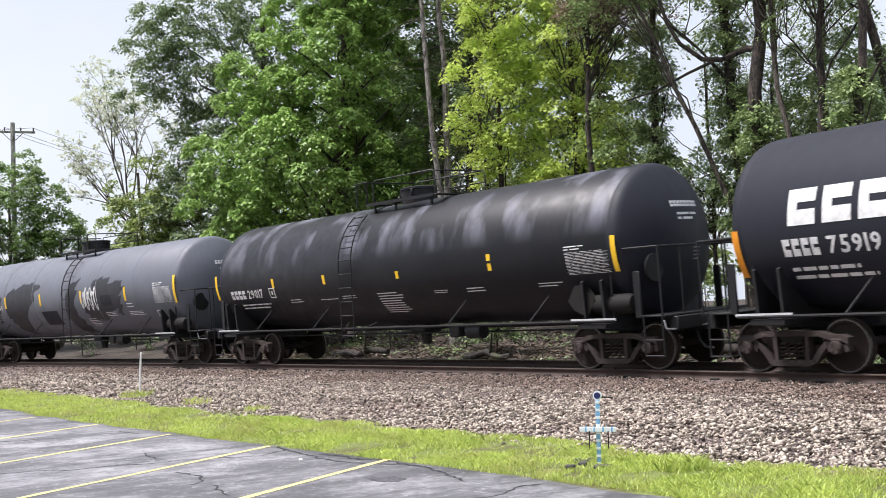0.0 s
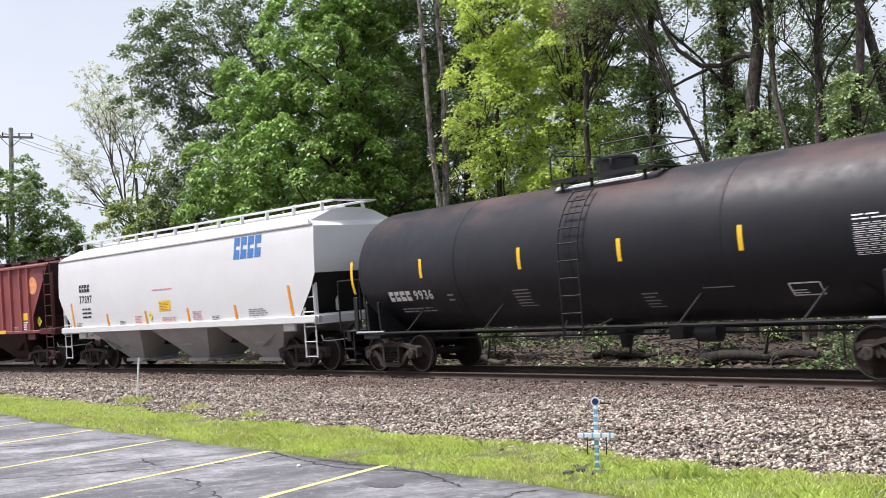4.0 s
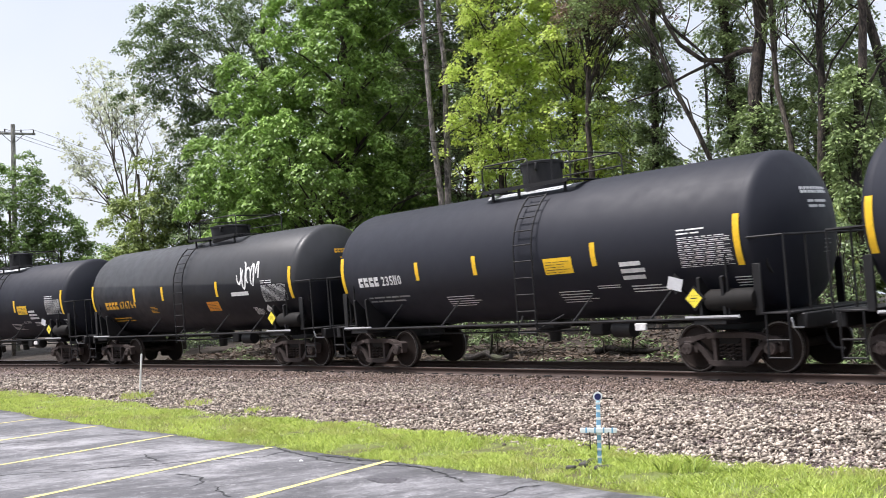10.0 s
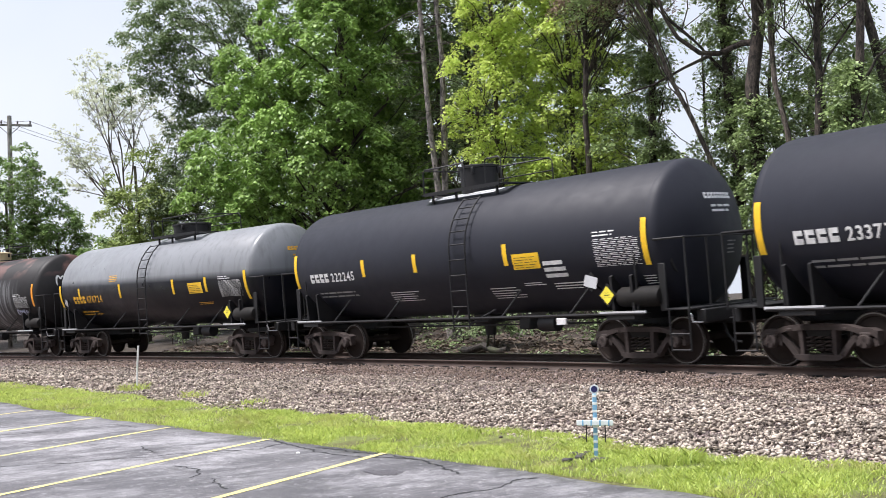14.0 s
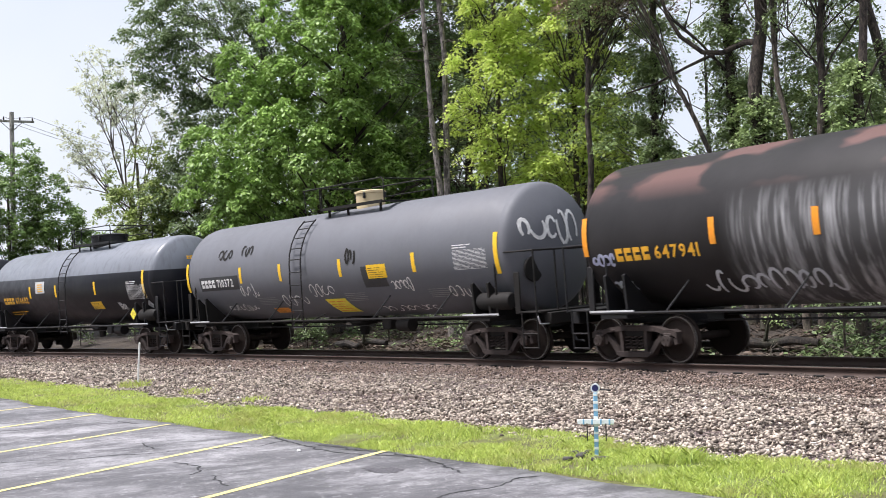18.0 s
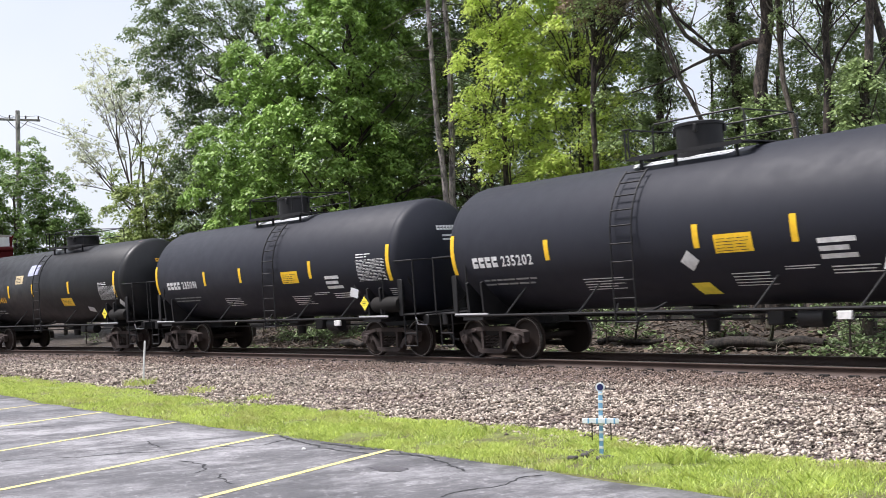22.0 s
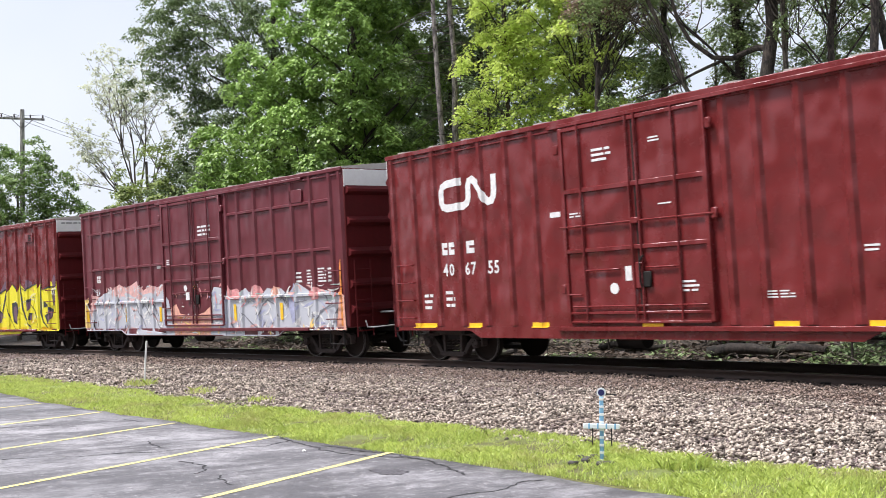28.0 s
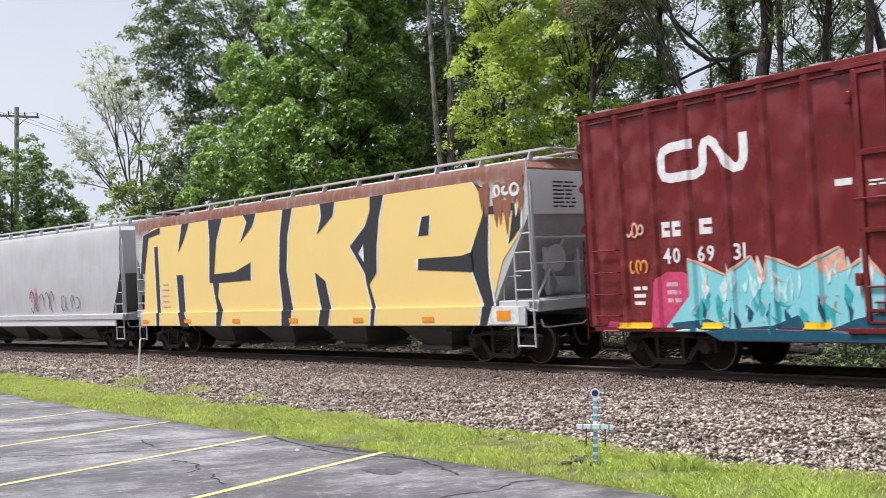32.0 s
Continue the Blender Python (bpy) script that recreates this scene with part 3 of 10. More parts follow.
    # body red darkened to hold the shade of ends and outlets; roof walk too
    MAT["hop_dark"] = paint("red_brown_underside_shade", (0.035, 0.012, 0.012), 0.7, (0.016, 0.009, 0.009), 0.5, 0.2)
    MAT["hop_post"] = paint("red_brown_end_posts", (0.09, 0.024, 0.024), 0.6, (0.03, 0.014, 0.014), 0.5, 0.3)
    MAT["hop_white"] = paint("clean_white_paint", (0.68, 0.68, 0.69), 0.38, (0.56, 0.54, 0.52), 0.25, 0.12)
    MAT["hop_under"] = paint("mid_grey_underside", (0.44, 0.44, 0.44), 0.6, (0.16, 0.15, 0.14), 0.4, 0.3)
    MAT["hop_grey"] = paint("weathered_light_grey_paint", (0.52, 0.53, 0.55), 0.5, (0.32, 0.3, 0.28), 0.35, 0.35)
    MAT["rust_top"] = two_tone("light_grey_rusting_from_the_roof", (0.5, 0.5, 0.5), (0.22, 0.09, 0.06), 3.9, 0.0, 0.2, 0.6, (0.3, 0.26, 0.24), 0.3, 0.35, 1.0)
    MAT["rust_run"] = paint("brown_rust", (0.3, 0.12, 0.07), 0.8, (0.16, 0.07, 0.05), 0.6, 0.3)
    MAT["roof_zinc"] = paint("galvanised_roof", (0.5, 0.47, 0.44), 0.5, (0.3, 0.2, 0.16), 0.5, 0.2, 0.3)
    MAT["g_yellow"] = paint("yellow_spray_paint", (0.84, 0.62, 0.22), 0.6, (0.74, 0.55, 0.25), 0.3, 0.15)
    MAT["g_lemon"] = paint("lemon_spray_paint", (0.8, 0.72, 0.02), 0.5, (0.6, 0.55, 0.1), 0.3, 0.2)
    MAT["g_black"] = plain("black_spray_paint", (0.03, 0.032, 0.036), 0.5)
    MAT["g_white"] = plain("white_spray_paint", (0.75, 0.75, 0.74), 0.55)
    MAT["g_cyan"] = paint("cyan_spray_paint", (0.2, 0.58, 0.64), 0.5, (0.34, 0.68, 0.72), 0.6, 0.3)
    MAT["g_teal"] = plain("teal_spray_paint", (0.008, 0.085, 0.14), 0.5)
    MAT["g_pink"] = plain("pink_spray_paint", (0.6, 0.06, 0.16), 0.5)
    MAT["g_peach"] = plain("peach_spray_paint", (0.75, 0.4, 0.3), 0.6)
    MAT["g_blush"] = plain("blush_pink_spray_paint", (0.68, 0.3, 0.3), 0.55)
    MAT["g_rose"] = plain("pale_rose_spray_paint", (0.72, 0.43, 0.4), 0.55)
    # grey darkened in the colour for the shade under and behind the hoppers
    MAT["hop_shade"] = paint("grey_underside_shade", (0.13, 0.128, 0.125), 0.65, (0.05, 0.045, 0.042), 0.5, 0.3)
    MAT["disc_orange"] = plain("faded_orange_paint", (0.8, 0.33, 0.16), 0.55)
    MAT["g_grey"] = plain("grey_spray_paint", (0.2, 0.2, 0.23), 0.5)
    MAT["g_mint"] = plain("mint_spray_paint", (0.42, 0.55, 0.5), 0.55)
    MAT["g_butter"] = plain("pale_yellow_spray_paint", (0.8, 0.74, 0.3), 0.55)
    MAT["g_mustard"] = plain("mustard_spray_paint", (0.6, 0.5, 0.01), 0.5)
    MAT["g_mauve"] = plain("mauve_spray_paint", (0.16, 0.09, 0.13), 0.6)
    MAT["g_ice"] = plain("ice_blue_spray_paint", (0.45, 0.74, 0.76), 0.55)
    MAT["g_aqua"] = plain("aqua_spray_paint", (0.04, 0.4, 0.45), 0.5)
    MAT["g_silver"] = paint("silver_spray_paint", (0.52, 0.54, 0.58), 0.5, (0.4, 0.42, 0.5), 0.5, 0.3)
    MAT["g_lilac"] = plain("lilac_spray_paint", (0.4, 0.42, 0.58), 0.6)
    MAT["g_orange"] = plain("orange_spray_paint", (0.75, 0.28, 0.06), 0.6)


make_materials()

# ---- painted marks: flat shapes (corners, faces) laid on a car's skin ----
from mathutils.geometry import tessellate_polygon

GLYPH = {}


def cut_glyphs(chars="0123456789"):
    """Outlines of the built-in font's figures, scaled to height one."""
    obs = []
    for ch in chars:
        cu = bpy.data.curves.new("glyph", "FONT")
        cu.body, cu.resolution_u, cu.offset = ch, 2, 0.022
        obs.append((ch, new("glyph", cu)))
    deps = bpy.context.evaluated_depsgraph_get()
    for ch, ob in obs:
        me = bpy.data.meshes.new_from_object(ob.evaluated_get(deps))
        v = [(p.co.x, p.co.y) for p in me.vertices]
        f = [tuple(p.vertices) for p in me.polygons]
        x0, y0 = min(p[0] for p in v), min(p[1] for p in v)
        h = max(p[1] for p in v) - y0
        GLYPH[ch] = ([((x - x0) / h * 0.92, (y - y0) / h) for x, y in v], f, (max(p[0] for p in v) - x0) / h * 0.92)
        bpy.data.meshes.remove(me)
    for ch, ob in obs:
        cu = ob.data
        bpy.data.objects.remove(ob)
        bpy.data.curves.remove(cu)


cut_glyphs()


def joined(*shapes):
    v, f = [], []
    for sv, sf in shapes:
        n = len(v)
        v += sv
        f += [tuple(i + n for i in q) for q in sf]
    return v, f


def rect(u0, v0, u1, v1):
    n = max(int(abs(v1 - v0) / 0.09), 1)
    v = []
    for i in range(n + 1):
        y = v0 + (v1 - v0) * i / n
        v += [(u0, y), (u1, y)]
    return v, [(2 * i, 2 * i + 1, 2 * i + 3, 2 * i + 2) for i in range(n)]


def poly(pts):
    tris = tessellate_polygon([[Vector((u, v, 0)) for u, v in pts]])
    return [tuple(p) for p in pts], [tuple(t) for t in tris]


def diamond(s):
    h = s / 2
    v, f = [], []
    n = 6
    for i in range(n + 1):
        y = -h + s * i / n
        w = h - abs(y)
        v += [(-w, y), (w, y)]
    return v, [(2 * i, 2 * i + 1, 2 * i + 3, 2 * i + 2) for i in range(n)]


def disc(r, n=24):
    return poly([(r * math.cos(2 * math.pi * i / n), r * math.sin(2 * math.pi * i / n)) for i in range(n)])


def figures(text, h, gap=0.16):
    """A number in figures of height h, from its left foot."""
    v, f, x = [], [], 0.0
    for ch in text:
        if ch == " ":
            x += 0.5 * h
            continue
        gv, gf, w = GLYPH[ch]
        n = len(v)
        v += [(x + a * h, b * h) for a, b in gv]
        f += [tuple(i + n for i in q) for q in gf]
        x += (w + gap) * h
    return v, f


def slabs(n, w, h, gap=0.22, lean=0.0):
    """n plain blocks in a row, w wide in all, each with a slit."""
    k = w / n
    out = []
    for i in range(n):
        a, b = i * k, i * k + k * (1 - gap)
        c = a + (b - a) * 0.34
        out.append(poly([(u + lean * y, y) for u, y in ((a, 0), (b, 0), (b, h * 0.42), (c, h * 0.42), (c, h * 0.62), (b, h * 0.62), (b, h), (a, h))]))
    return joined(*out)


def lines(w, h, n, seed=0, thick=0.4, words=True):
    """n plain bars like lines of small print."""
    rng = random.Random(seed)
    out = []
    for i in range(n):
        y = h - (i + 1) * h / n
        x, end = 0.0, w * rng.uniform(0.72, 1.0)
        while x < end - 0.03:
            l = min(rng.uniform(0.12, 0.45) if words else w, end - x)
            out.append(rect(x, y, x + l, y + h / n * thick))
            x += l + 0.045
    return joined(*out)


def table(w, h, seed=0):
    """A consolidated stencil: a frame of rows and columns."""
    out = [lines(w * 0.55, h * 0.18, 2, seed)]
    out = [([(u, v + h * 0.82) for u, v in out[0][0]], out[0][1])]
    rows = 8
    for i in range(rows):
        y = h * 0.78 * i / rows
        out.append(rect(0, y, w, y + 0.008))
        x = 0.02
        rng = random.Random(seed + i)
        while x < w - 0.1:
            l = rng.choice((0.09, 0.14, 0.2))
            out.append(rect(x, y + 0.028, min(x + l, w - 0.02), y + 0.028 + (h * 0.78 / rows - 0.044) * 0.6))
            x += l + 0.05
    return joined(*out)


def on_tank(R, zc):
    def f(x, z, u, v, off):
        a = math.acos(max(-1, min(1, (z - zc) / R))) - v / R
        return Vector((x + u, -(R + 0.004 + off) * math.sin(a), zc + (R + 0.004 + off) * math.cos(a)))
    f.cut_x, f.cut_z, f.bend = [], [], 0.06
    return f


def head_depth(q):
    """Depth of a dished head, 1 at its middle and 0 at its rim, at the share q of its radius: a flat dish with a tight knuckle."""
    dish, knuckle = 1.8, 0.15
    full = dish - math.sqrt((dish - knuckle) ** 2 - (1 - knuckle) ** 2)
    turn = (1 - knuckle) / (dish - knuckle)
    if q < dish * turn:
        d = math.sqrt(dish ** 2 - q ** 2) - dish + full
    else:
        d = math.sqrt(max(knuckle ** 2 - (q - 1 + knuckle) ** 2, 0))
    return max(d, 0) / full


def on_head(R, zc, hl, hd):
    """The head that faces forwards; u runs away from the road side."""
    def f(x, z, u, v, off):
        y, zz = x + u, z + v
        return Vector((hl + hd * head_depth(min(math.hypot(y, zz - zc) / R, 0.999)) + off, y, zz))
    return f


def on_flat(W):
    return lambda x, z, u, v, off: Vector((x + u, -(W + off), z + v))


def on_bulge(W, zs, eave):
    return lambda x, z, u, v, off: Vector((x + u, -(W - 0.05 + 0.06 * math.sin(math.pi * min(max((z + v - zs) / (eave - zs), 0), 1)) + off), z + v))


def mark(parent, surf, x, z, shape, material, name="stencil_marking", label="", off=0.008):
    v, f = shape
    if not f:
        return None
    if name.startswith("owner_") and len(v) > 8:
        # one block a part
        for i in range(0, len(v), 8):
            mark(parent, surf, x, z, (v[i:i + 8], [tuple(k - i for k in q) for q in f if i <= q[0] < i + 8]), material, name, label, off)
        return None
    me = bpy.data.meshes.new(name)
    cuts = [(0, c - x) for c in surf.cut_x] + [(1, c - z) for c in surf.cut_z] if hasattr(surf, "cut_x") else []
    if cuts or (hasattr(surf, "bend") and name.startswith(("owner_", "car_", "paint_swath"))):
        me.from_pydata([(a, b, 0) for a, b in v], [], f)
        lo, hi = [min(p[i] for p in v) for i in (0, 1)], [max(p[i] for p in v) for i in (0, 1)]
        if hasattr(surf, "bend"):
            cuts = [(1, surf.bend * i) for i in range(1, int(hi[1] / surf.bend) + 1)]
        bm = bmesh.new()
        bm.from_mesh(me)
        for i, c in cuts:
            if lo[i] < c < hi[i]:
                bmesh.ops.bisect_plane(bm, geom=bm.verts[:] + bm.edges[:] + bm.faces[:], plane_co=(c, c, 0), plane_no=(1 - i, i, 0), dist=1e-5)
        for q in bm.verts:
            q.co = surf(x, z, q.co.x, q.co.y, off)
        bm.to_mesh(me)
        bm.free()
    else:
        me.from_pydata([surf(x, z, a, b, off) for a, b in v], [], f)
    me.materials.append(material)
    ob = new(name, me)
    ob.parent = parent
    if label:
        ob["label"] = label
    if name in ("data_stencil", "end_stencil", "spray_tag"):
        ob["kind"] = "stuff"
    return ob


def scrawl(seed, w, h, n=5, thick=0.035):
    """Loose looping strokes of a spray can."""
    rng = random.Random(seed)
    out = []
    for i in range(n):
        cx = w * (i + 0.5) / n
        a0 = rng.uniform(0, 6.28)
        turn = rng.choice((-1, 1)) * rng.uniform(2.5, 6.5)
        rx, ry = w / n * rng.uniform(0.35, 0.6), h * rng.uniform(0.25, 0.5)
        pts = []
        for k in range(11):
            a = a0 + turn * k / 10
            pts.append((cx + rx * math.cos(a) * (1 - 0.3 * k / 10) + 0.04 * k * w / n / 4, h / 2 + ry * math.sin(a)))
        v, f = [], []
        for k, p in enumerate(pts):
            q0, q1 = pts[max(k - 1, 0)], pts[min(k + 1, 10)]
            dx, dy = q1[0] - q0[0], q1[1] - q0[1]
            ln = math.hypot(dx, dy) or 1
            t = thick * (0.6 + 0.4 * math.sin(k / 10 * math.pi)) / 2
            v += [(p[0] - dy / ln * t, p[1] + dx / ln * t), (p[0] + dy / ln * t, p[1] - dx / ln * t)]
            if k:
                f.append((2 * k - 2, 2 * k - 1, 2 * k + 1, 2 * k))
        out.append((v, f))
    return joined(*out)


def ribbon(pts, thick, taper=0.5):
    """A stroke of the spray can along a line of points."""
    v, f = [], []
    n = len(pts) - 1
    for k, p in enumerate(pts):
        q0, q1 = pts[max(k - 1, 0)], pts[min(k + 1, n)]
        dx, dy = q1[0] - q0[0], q1[1] - q0[1]
        ln = math.hypot(dx, dy) or 1
        t = thick * (1 - taper * abs(2 * k / n - 1)) / 2
        v += [(p[0] - dy / ln * t, p[1] + dx / ln * t), (p[0] + dy / ln * t, p[1] - dx / ln * t)]
        if k:
            f.append((2 * k - 2, 2 * k - 1, 2 * k + 1, 2 * k))
    return v, f


def smears(parent, surf, x0, x1, z0, z1, colours, n, seed, size=0.3, off=0.01, name="graffiti_smear"):
    """Soft-cornered strokes and blots of paint strewn over a stretch of the side, one mesh a colour."""
    rng = random.Random(seed)
    for j, m in enumerate(colours):
        out = []
        for _ in range(n):
            x, z, a = rng.uniform(x0, x1), rng.uniform(z0, z1), rng.uniform(-0.9, 1.9)
            ln, bend = size * rng.uniform(0.4, 1.5), rng.uniform(-0.9, 0.9)
            pts = []
            for k in range(6):
                t = k / 5 - 0.5
                pts.append((x + math.cos(a) * ln * t - math.sin(a) * bend * ln * t * t, min(max(z + math.sin(a) * ln * t + math.cos(a) * bend * ln * t * t, z0), z1)))
            out.append(ribbon(pts, size * rng.uniform(0.06, 0.24), 0.85))
        ob = mark(parent, surf, 0, 0, joined(*out), m, name, "", off + 0.0012 * j)
        ob["kind"] = "stuff"


# ---- ground, parking spaces, verge, ballast and track ----
def strip(name, ss, lats, height, material, wobble=0.0):
    """A sheet along the line over the given s and lat."""
    S, L = np.meshgrid(np.asarray(ss, float), np.asarray(lats, float), indexing="ij")
    s, lat = S.ravel(), L.ravel()
    x, y = places_of(s, lat)
    z = height(lat)
    if wobble:
        z = z + wobble * np.array([noise.noise((a * 0.7, b * 0.7, 0.3)) for a, b in zip(s, lat)])
    n = len(lats)
    i = np.arange((len(ss) - 1) * (n - 1))
    a = (i // (n - 1)) * n + i % (n - 1)
    f = np.stack([a, a + n, a + n + 1, a + 1], 1)
    return raw_mesh(name, np.stack([x, y, z], 1), f, material, True)


def steps(*runs):
    out = []
    for a, b, d in runs:
        out.extend(np.arange(a, b - 1e-6, d).tolist())
    return out + [runs[-1][1]]


def ground():
    xs = steps((-1500, -300, 150), (-300, -100, 10), (-100, 30, 1.25), (30, 120, 10), (120, 1500, 138))
    ys = steps((-1500, -200, 130), (-200, -40, 10), (-40, 45, 1.25), (45, 125, 8), (125, 1500, 137.5))
    X, Y = np.meshgrid(xs, ys, indexing="ij")
    xy = np.stack([X.ravel(), Y.ravel()], 1)
    _, lat = lines_of(xy)
    z = lie(lat)
    rough = np.array([noise.noise((a * 0.4, b * 0.4, 0)) + 0.5 * noise.noise((a * 1.1, b * 1.1, 3)) for a, b in xy])
    z = z + np.where(lat > 3.2, rough * 0.16, 0)
    n = len(ys)
    i = np.arange((len(xs) - 1) * (n - 1))
    a = (i // (n - 1)) * n + i % (n - 1)
    f = np.stack([a, a + n, a + n + 1, a + 1], 1)
    tagged(new("ground", raw_mesh("ground", np.column_stack([xy, z]), f, MAT["soil"], True)), "dark leaf-strewn forest soil rising behind the track", "ground", kind="structure")
    # paved lot: a slab with a ragged edge along the grass
    ss = steps((-90, -40, 2.0), (-40, 0, 0.25), (0, 60, 2.0))
    lats = [-41, -36, -30, -20, -14, -12, -11, -10.6, -10.25]
    S = np.array(ss)
    rag = np.array([0.13 * noise.noise((s * 0.9, 1.7, 0)) + 0.05 * noise.noise((s * 4, 4.7, 0)) for s in ss])
    edge = np.interp(S, [-90, -25.7, -22, -19, -13.3, -9.4, -7, 0, 60], [-9.6, -9.9, -10.25, -10.32, -10.22, -10.0, -9.9, -9.7, -9.7])
    v, f = [], []
    k = len(lats) + 1
    for j, s in enumerate(ss):
        row = lats[:-1] + [edge[j] + rag[j], edge[j] + rag[j] + 0.02]
        zz = [-0.31] * (k - 2) + [-0.315, -0.40]
        x, y = places_of(np.full(k, s), np.array(row))
        v.extend(zip(x, y, zz))
    for j in range(len(ss) - 1):
        for c in range(k - 1):
            a = j * k + c
            f.append((a, a + k, a + k + 1, a + 1))
    tagged(new("parking_lot", raw_mesh("parking_lot", v, f, MAT["asphalt"])), "worn grey asphalt parking lot with cracks and faded lines", "parking lot", kind="structure")
    lats = steps((-10.6, -7.4, 0.2))
    vss = steps((-120, -45, 3), (-45, 0, 0.4), (0, 60, 3))
    tagged(new("grass_verge", strip("grass_verge", vss, lats, lambda l: np.interp(l, [-10.6, -10.0, -9.2, -8.4, -7.4], [-0.40, -0.315, -0.285, -0.275, -0.34]), MAT["turf"], 0.025)), "strip of bright green verge between lot and ballast", "grass verge", kind="structure")
    bss = steps((-420, -60, 6), (-60, 8, 0.5), (8, 160, 6))
    tagged(new("ballast_bed", strip("ballast_bed", bss, [a for a, _ in BED], bed, MAT["gravel"], 0.02)), "bed of crushed pinkish grey stone under the track", "ballast", kind="structure")


def markings():
    ends = ((-10.28, -10.34), (-12.65, -10.63), (-15.33, -10.92), (-18.05, -11.18), (-20.79, -11.46), (-23.5, -11.72), (-26.2, -12.0))
    d = Vector((math.cos(radians(-63.5)), math.sin(radians(-63.5)), 0))
    n = Vector((-d.y, d.x, 0))
    for x, y in ends:
        p = Vector((x, y, -0.306))
        v, f = [], []
        for i in range(45):
            w = 0.047 + 0.008 * noise.noise((i * 0.7, x, y)) + 0.008 * noise.noise((i * 2.7, x, y))
            q = p + d * (i * 0.125)
            v += [q - n * w, q + n * w]
            if i:
                f.append((2 * i - 2, 2 * i, 2 * i + 1, 2 * i - 1))
        ob = new("parking_line", raw_mesh("parking_line", v, f, MAT["stripe"]))
        tagged(ob, "faded pale yellow painted line on asphalt", "parking line", "lines of the parking spaces", "structure")
    runs = (((-12.94, -13.85), (-12.91, -13.47), (-12.59, -13.14), (-12.5, -12.69), (-12.34, -12.37), (-12.28, -11.97), (-12.06, -11.55), (-11.85, -11.12), (-12.14, -10.67)),
            ((-12.57, -10.58), (-11.95, -10.69), (-11.07, -10.79), (-10.45, -10.76), (-10.05, -10.59), (-9.61, -10.39), (-9.04, -10.48), (-8.4, -10.7)),
            ((-11.4, -10.61), (-11.14, -10.53), (-10.55, -10.51), (-10.21, -10.38), (-9.54, -10.43)),
            ((-11.34, -12.37), (-11.09, -12.33), (-10.84, -12.33), (-10.46, -12.46), (-10.34, -12.6)),
            ((-13.42, -11.99), (-12.97, -12.11), (-12.65, -12.12)), ((-10.12, -12.44), (-9.72, -12.55), (-9.42, -12.6)),
            ((-7.41, -11.6), (-7.54, -11.3), (-7.53, -11.0), (-7.67, -10.64), (-7.68, -10.33)),
            ((-16.63, -11.91), (-16.56, -11.62), (-16.59, -11.34), (-15.81, -11.2)), ((-16.71, -13.02), (-16.57, -12.65), (-16.39, -12.19)))
    for r in runs:
        pts = [Vector((*q, -0.3075)) for q in r]
        v, f = [], []
        k = 0
        for a, b in zip(pts, pts[1:]):
            m = max(int((b - a).length / 0.05), 1)
            for i in range(m + (b is pts[-1])):
                q = a.lerp(b, i / m)
                n = Vector((-(b - a).y, (b - a).x, 0)).normalized()
                q = q + n * (0.06 * noise.noise((q.x * 3, q.y * 3, 1)) + 0.05 * noise.noise((q.x * 11, q.y * 11, 2)))
                w = 0.007 + 0.022 * abs(noise.noise((q.x * 7, q.y * 7, 7)))
                v += [q - n * w, q + n * w]
                if k:
                    f.append((2 * k - 2, 2 * k, 2 * k + 1, 2 * k - 1))
                k += 1
        tagged(new("asphalt_crack", raw_mesh("asphalt_crack", v, f, MAT["crack"])), "dark crack wandering over the asphalt", "crack", "cracks in the lot", "structure")


def lot_marks():
    """An oil stain and a pale pebble on the asphalt."""
    for cx, cy, r, seed in ((-9.05, -11.1, 0.15, 1),):
        v = [(cx, cy, -0.3065)]
        for k in range(40):
            a = 2 * math.pi * k / 40
            q = r * (1 + 0.7 * noise.noise((math.cos(a) * 1.3, math.sin(a) * 1.3, seed)) + 0.5 * noise.noise((math.cos(a) * 5, math.sin(a) * 5, seed)))
            v.append((cx + 1.5 * q * math.cos(a), cy + q * math.sin(a), -0.3065))
        tagged(new("oil_stain", raw_mesh("oil_stain", v, [(0, k + 1, (k + 1) % 40 + 1) for k in range(40)], MAT["oil"])), "dark oily stain soaked into the asphalt", "stain", "stains on the lot", "structure")
    g = Geo().lathe([(-0.02, 0.01), (-0.015, 0.045), (0.01, 0.05), (0.03, 0.03), (0.036, 0.005)], 9, "z")
    g.v = [(x * 0.6, y * 0.45, z * 0.5 + 0.006 * noise.noise((x * 30, y * 30, 1))) for x, y, z in g.v]
    thing("pebble", g, MAT["white"], "small white pebble lying on the asphalt", "stone", at=pose(-11.03, -11.03, -0.3))


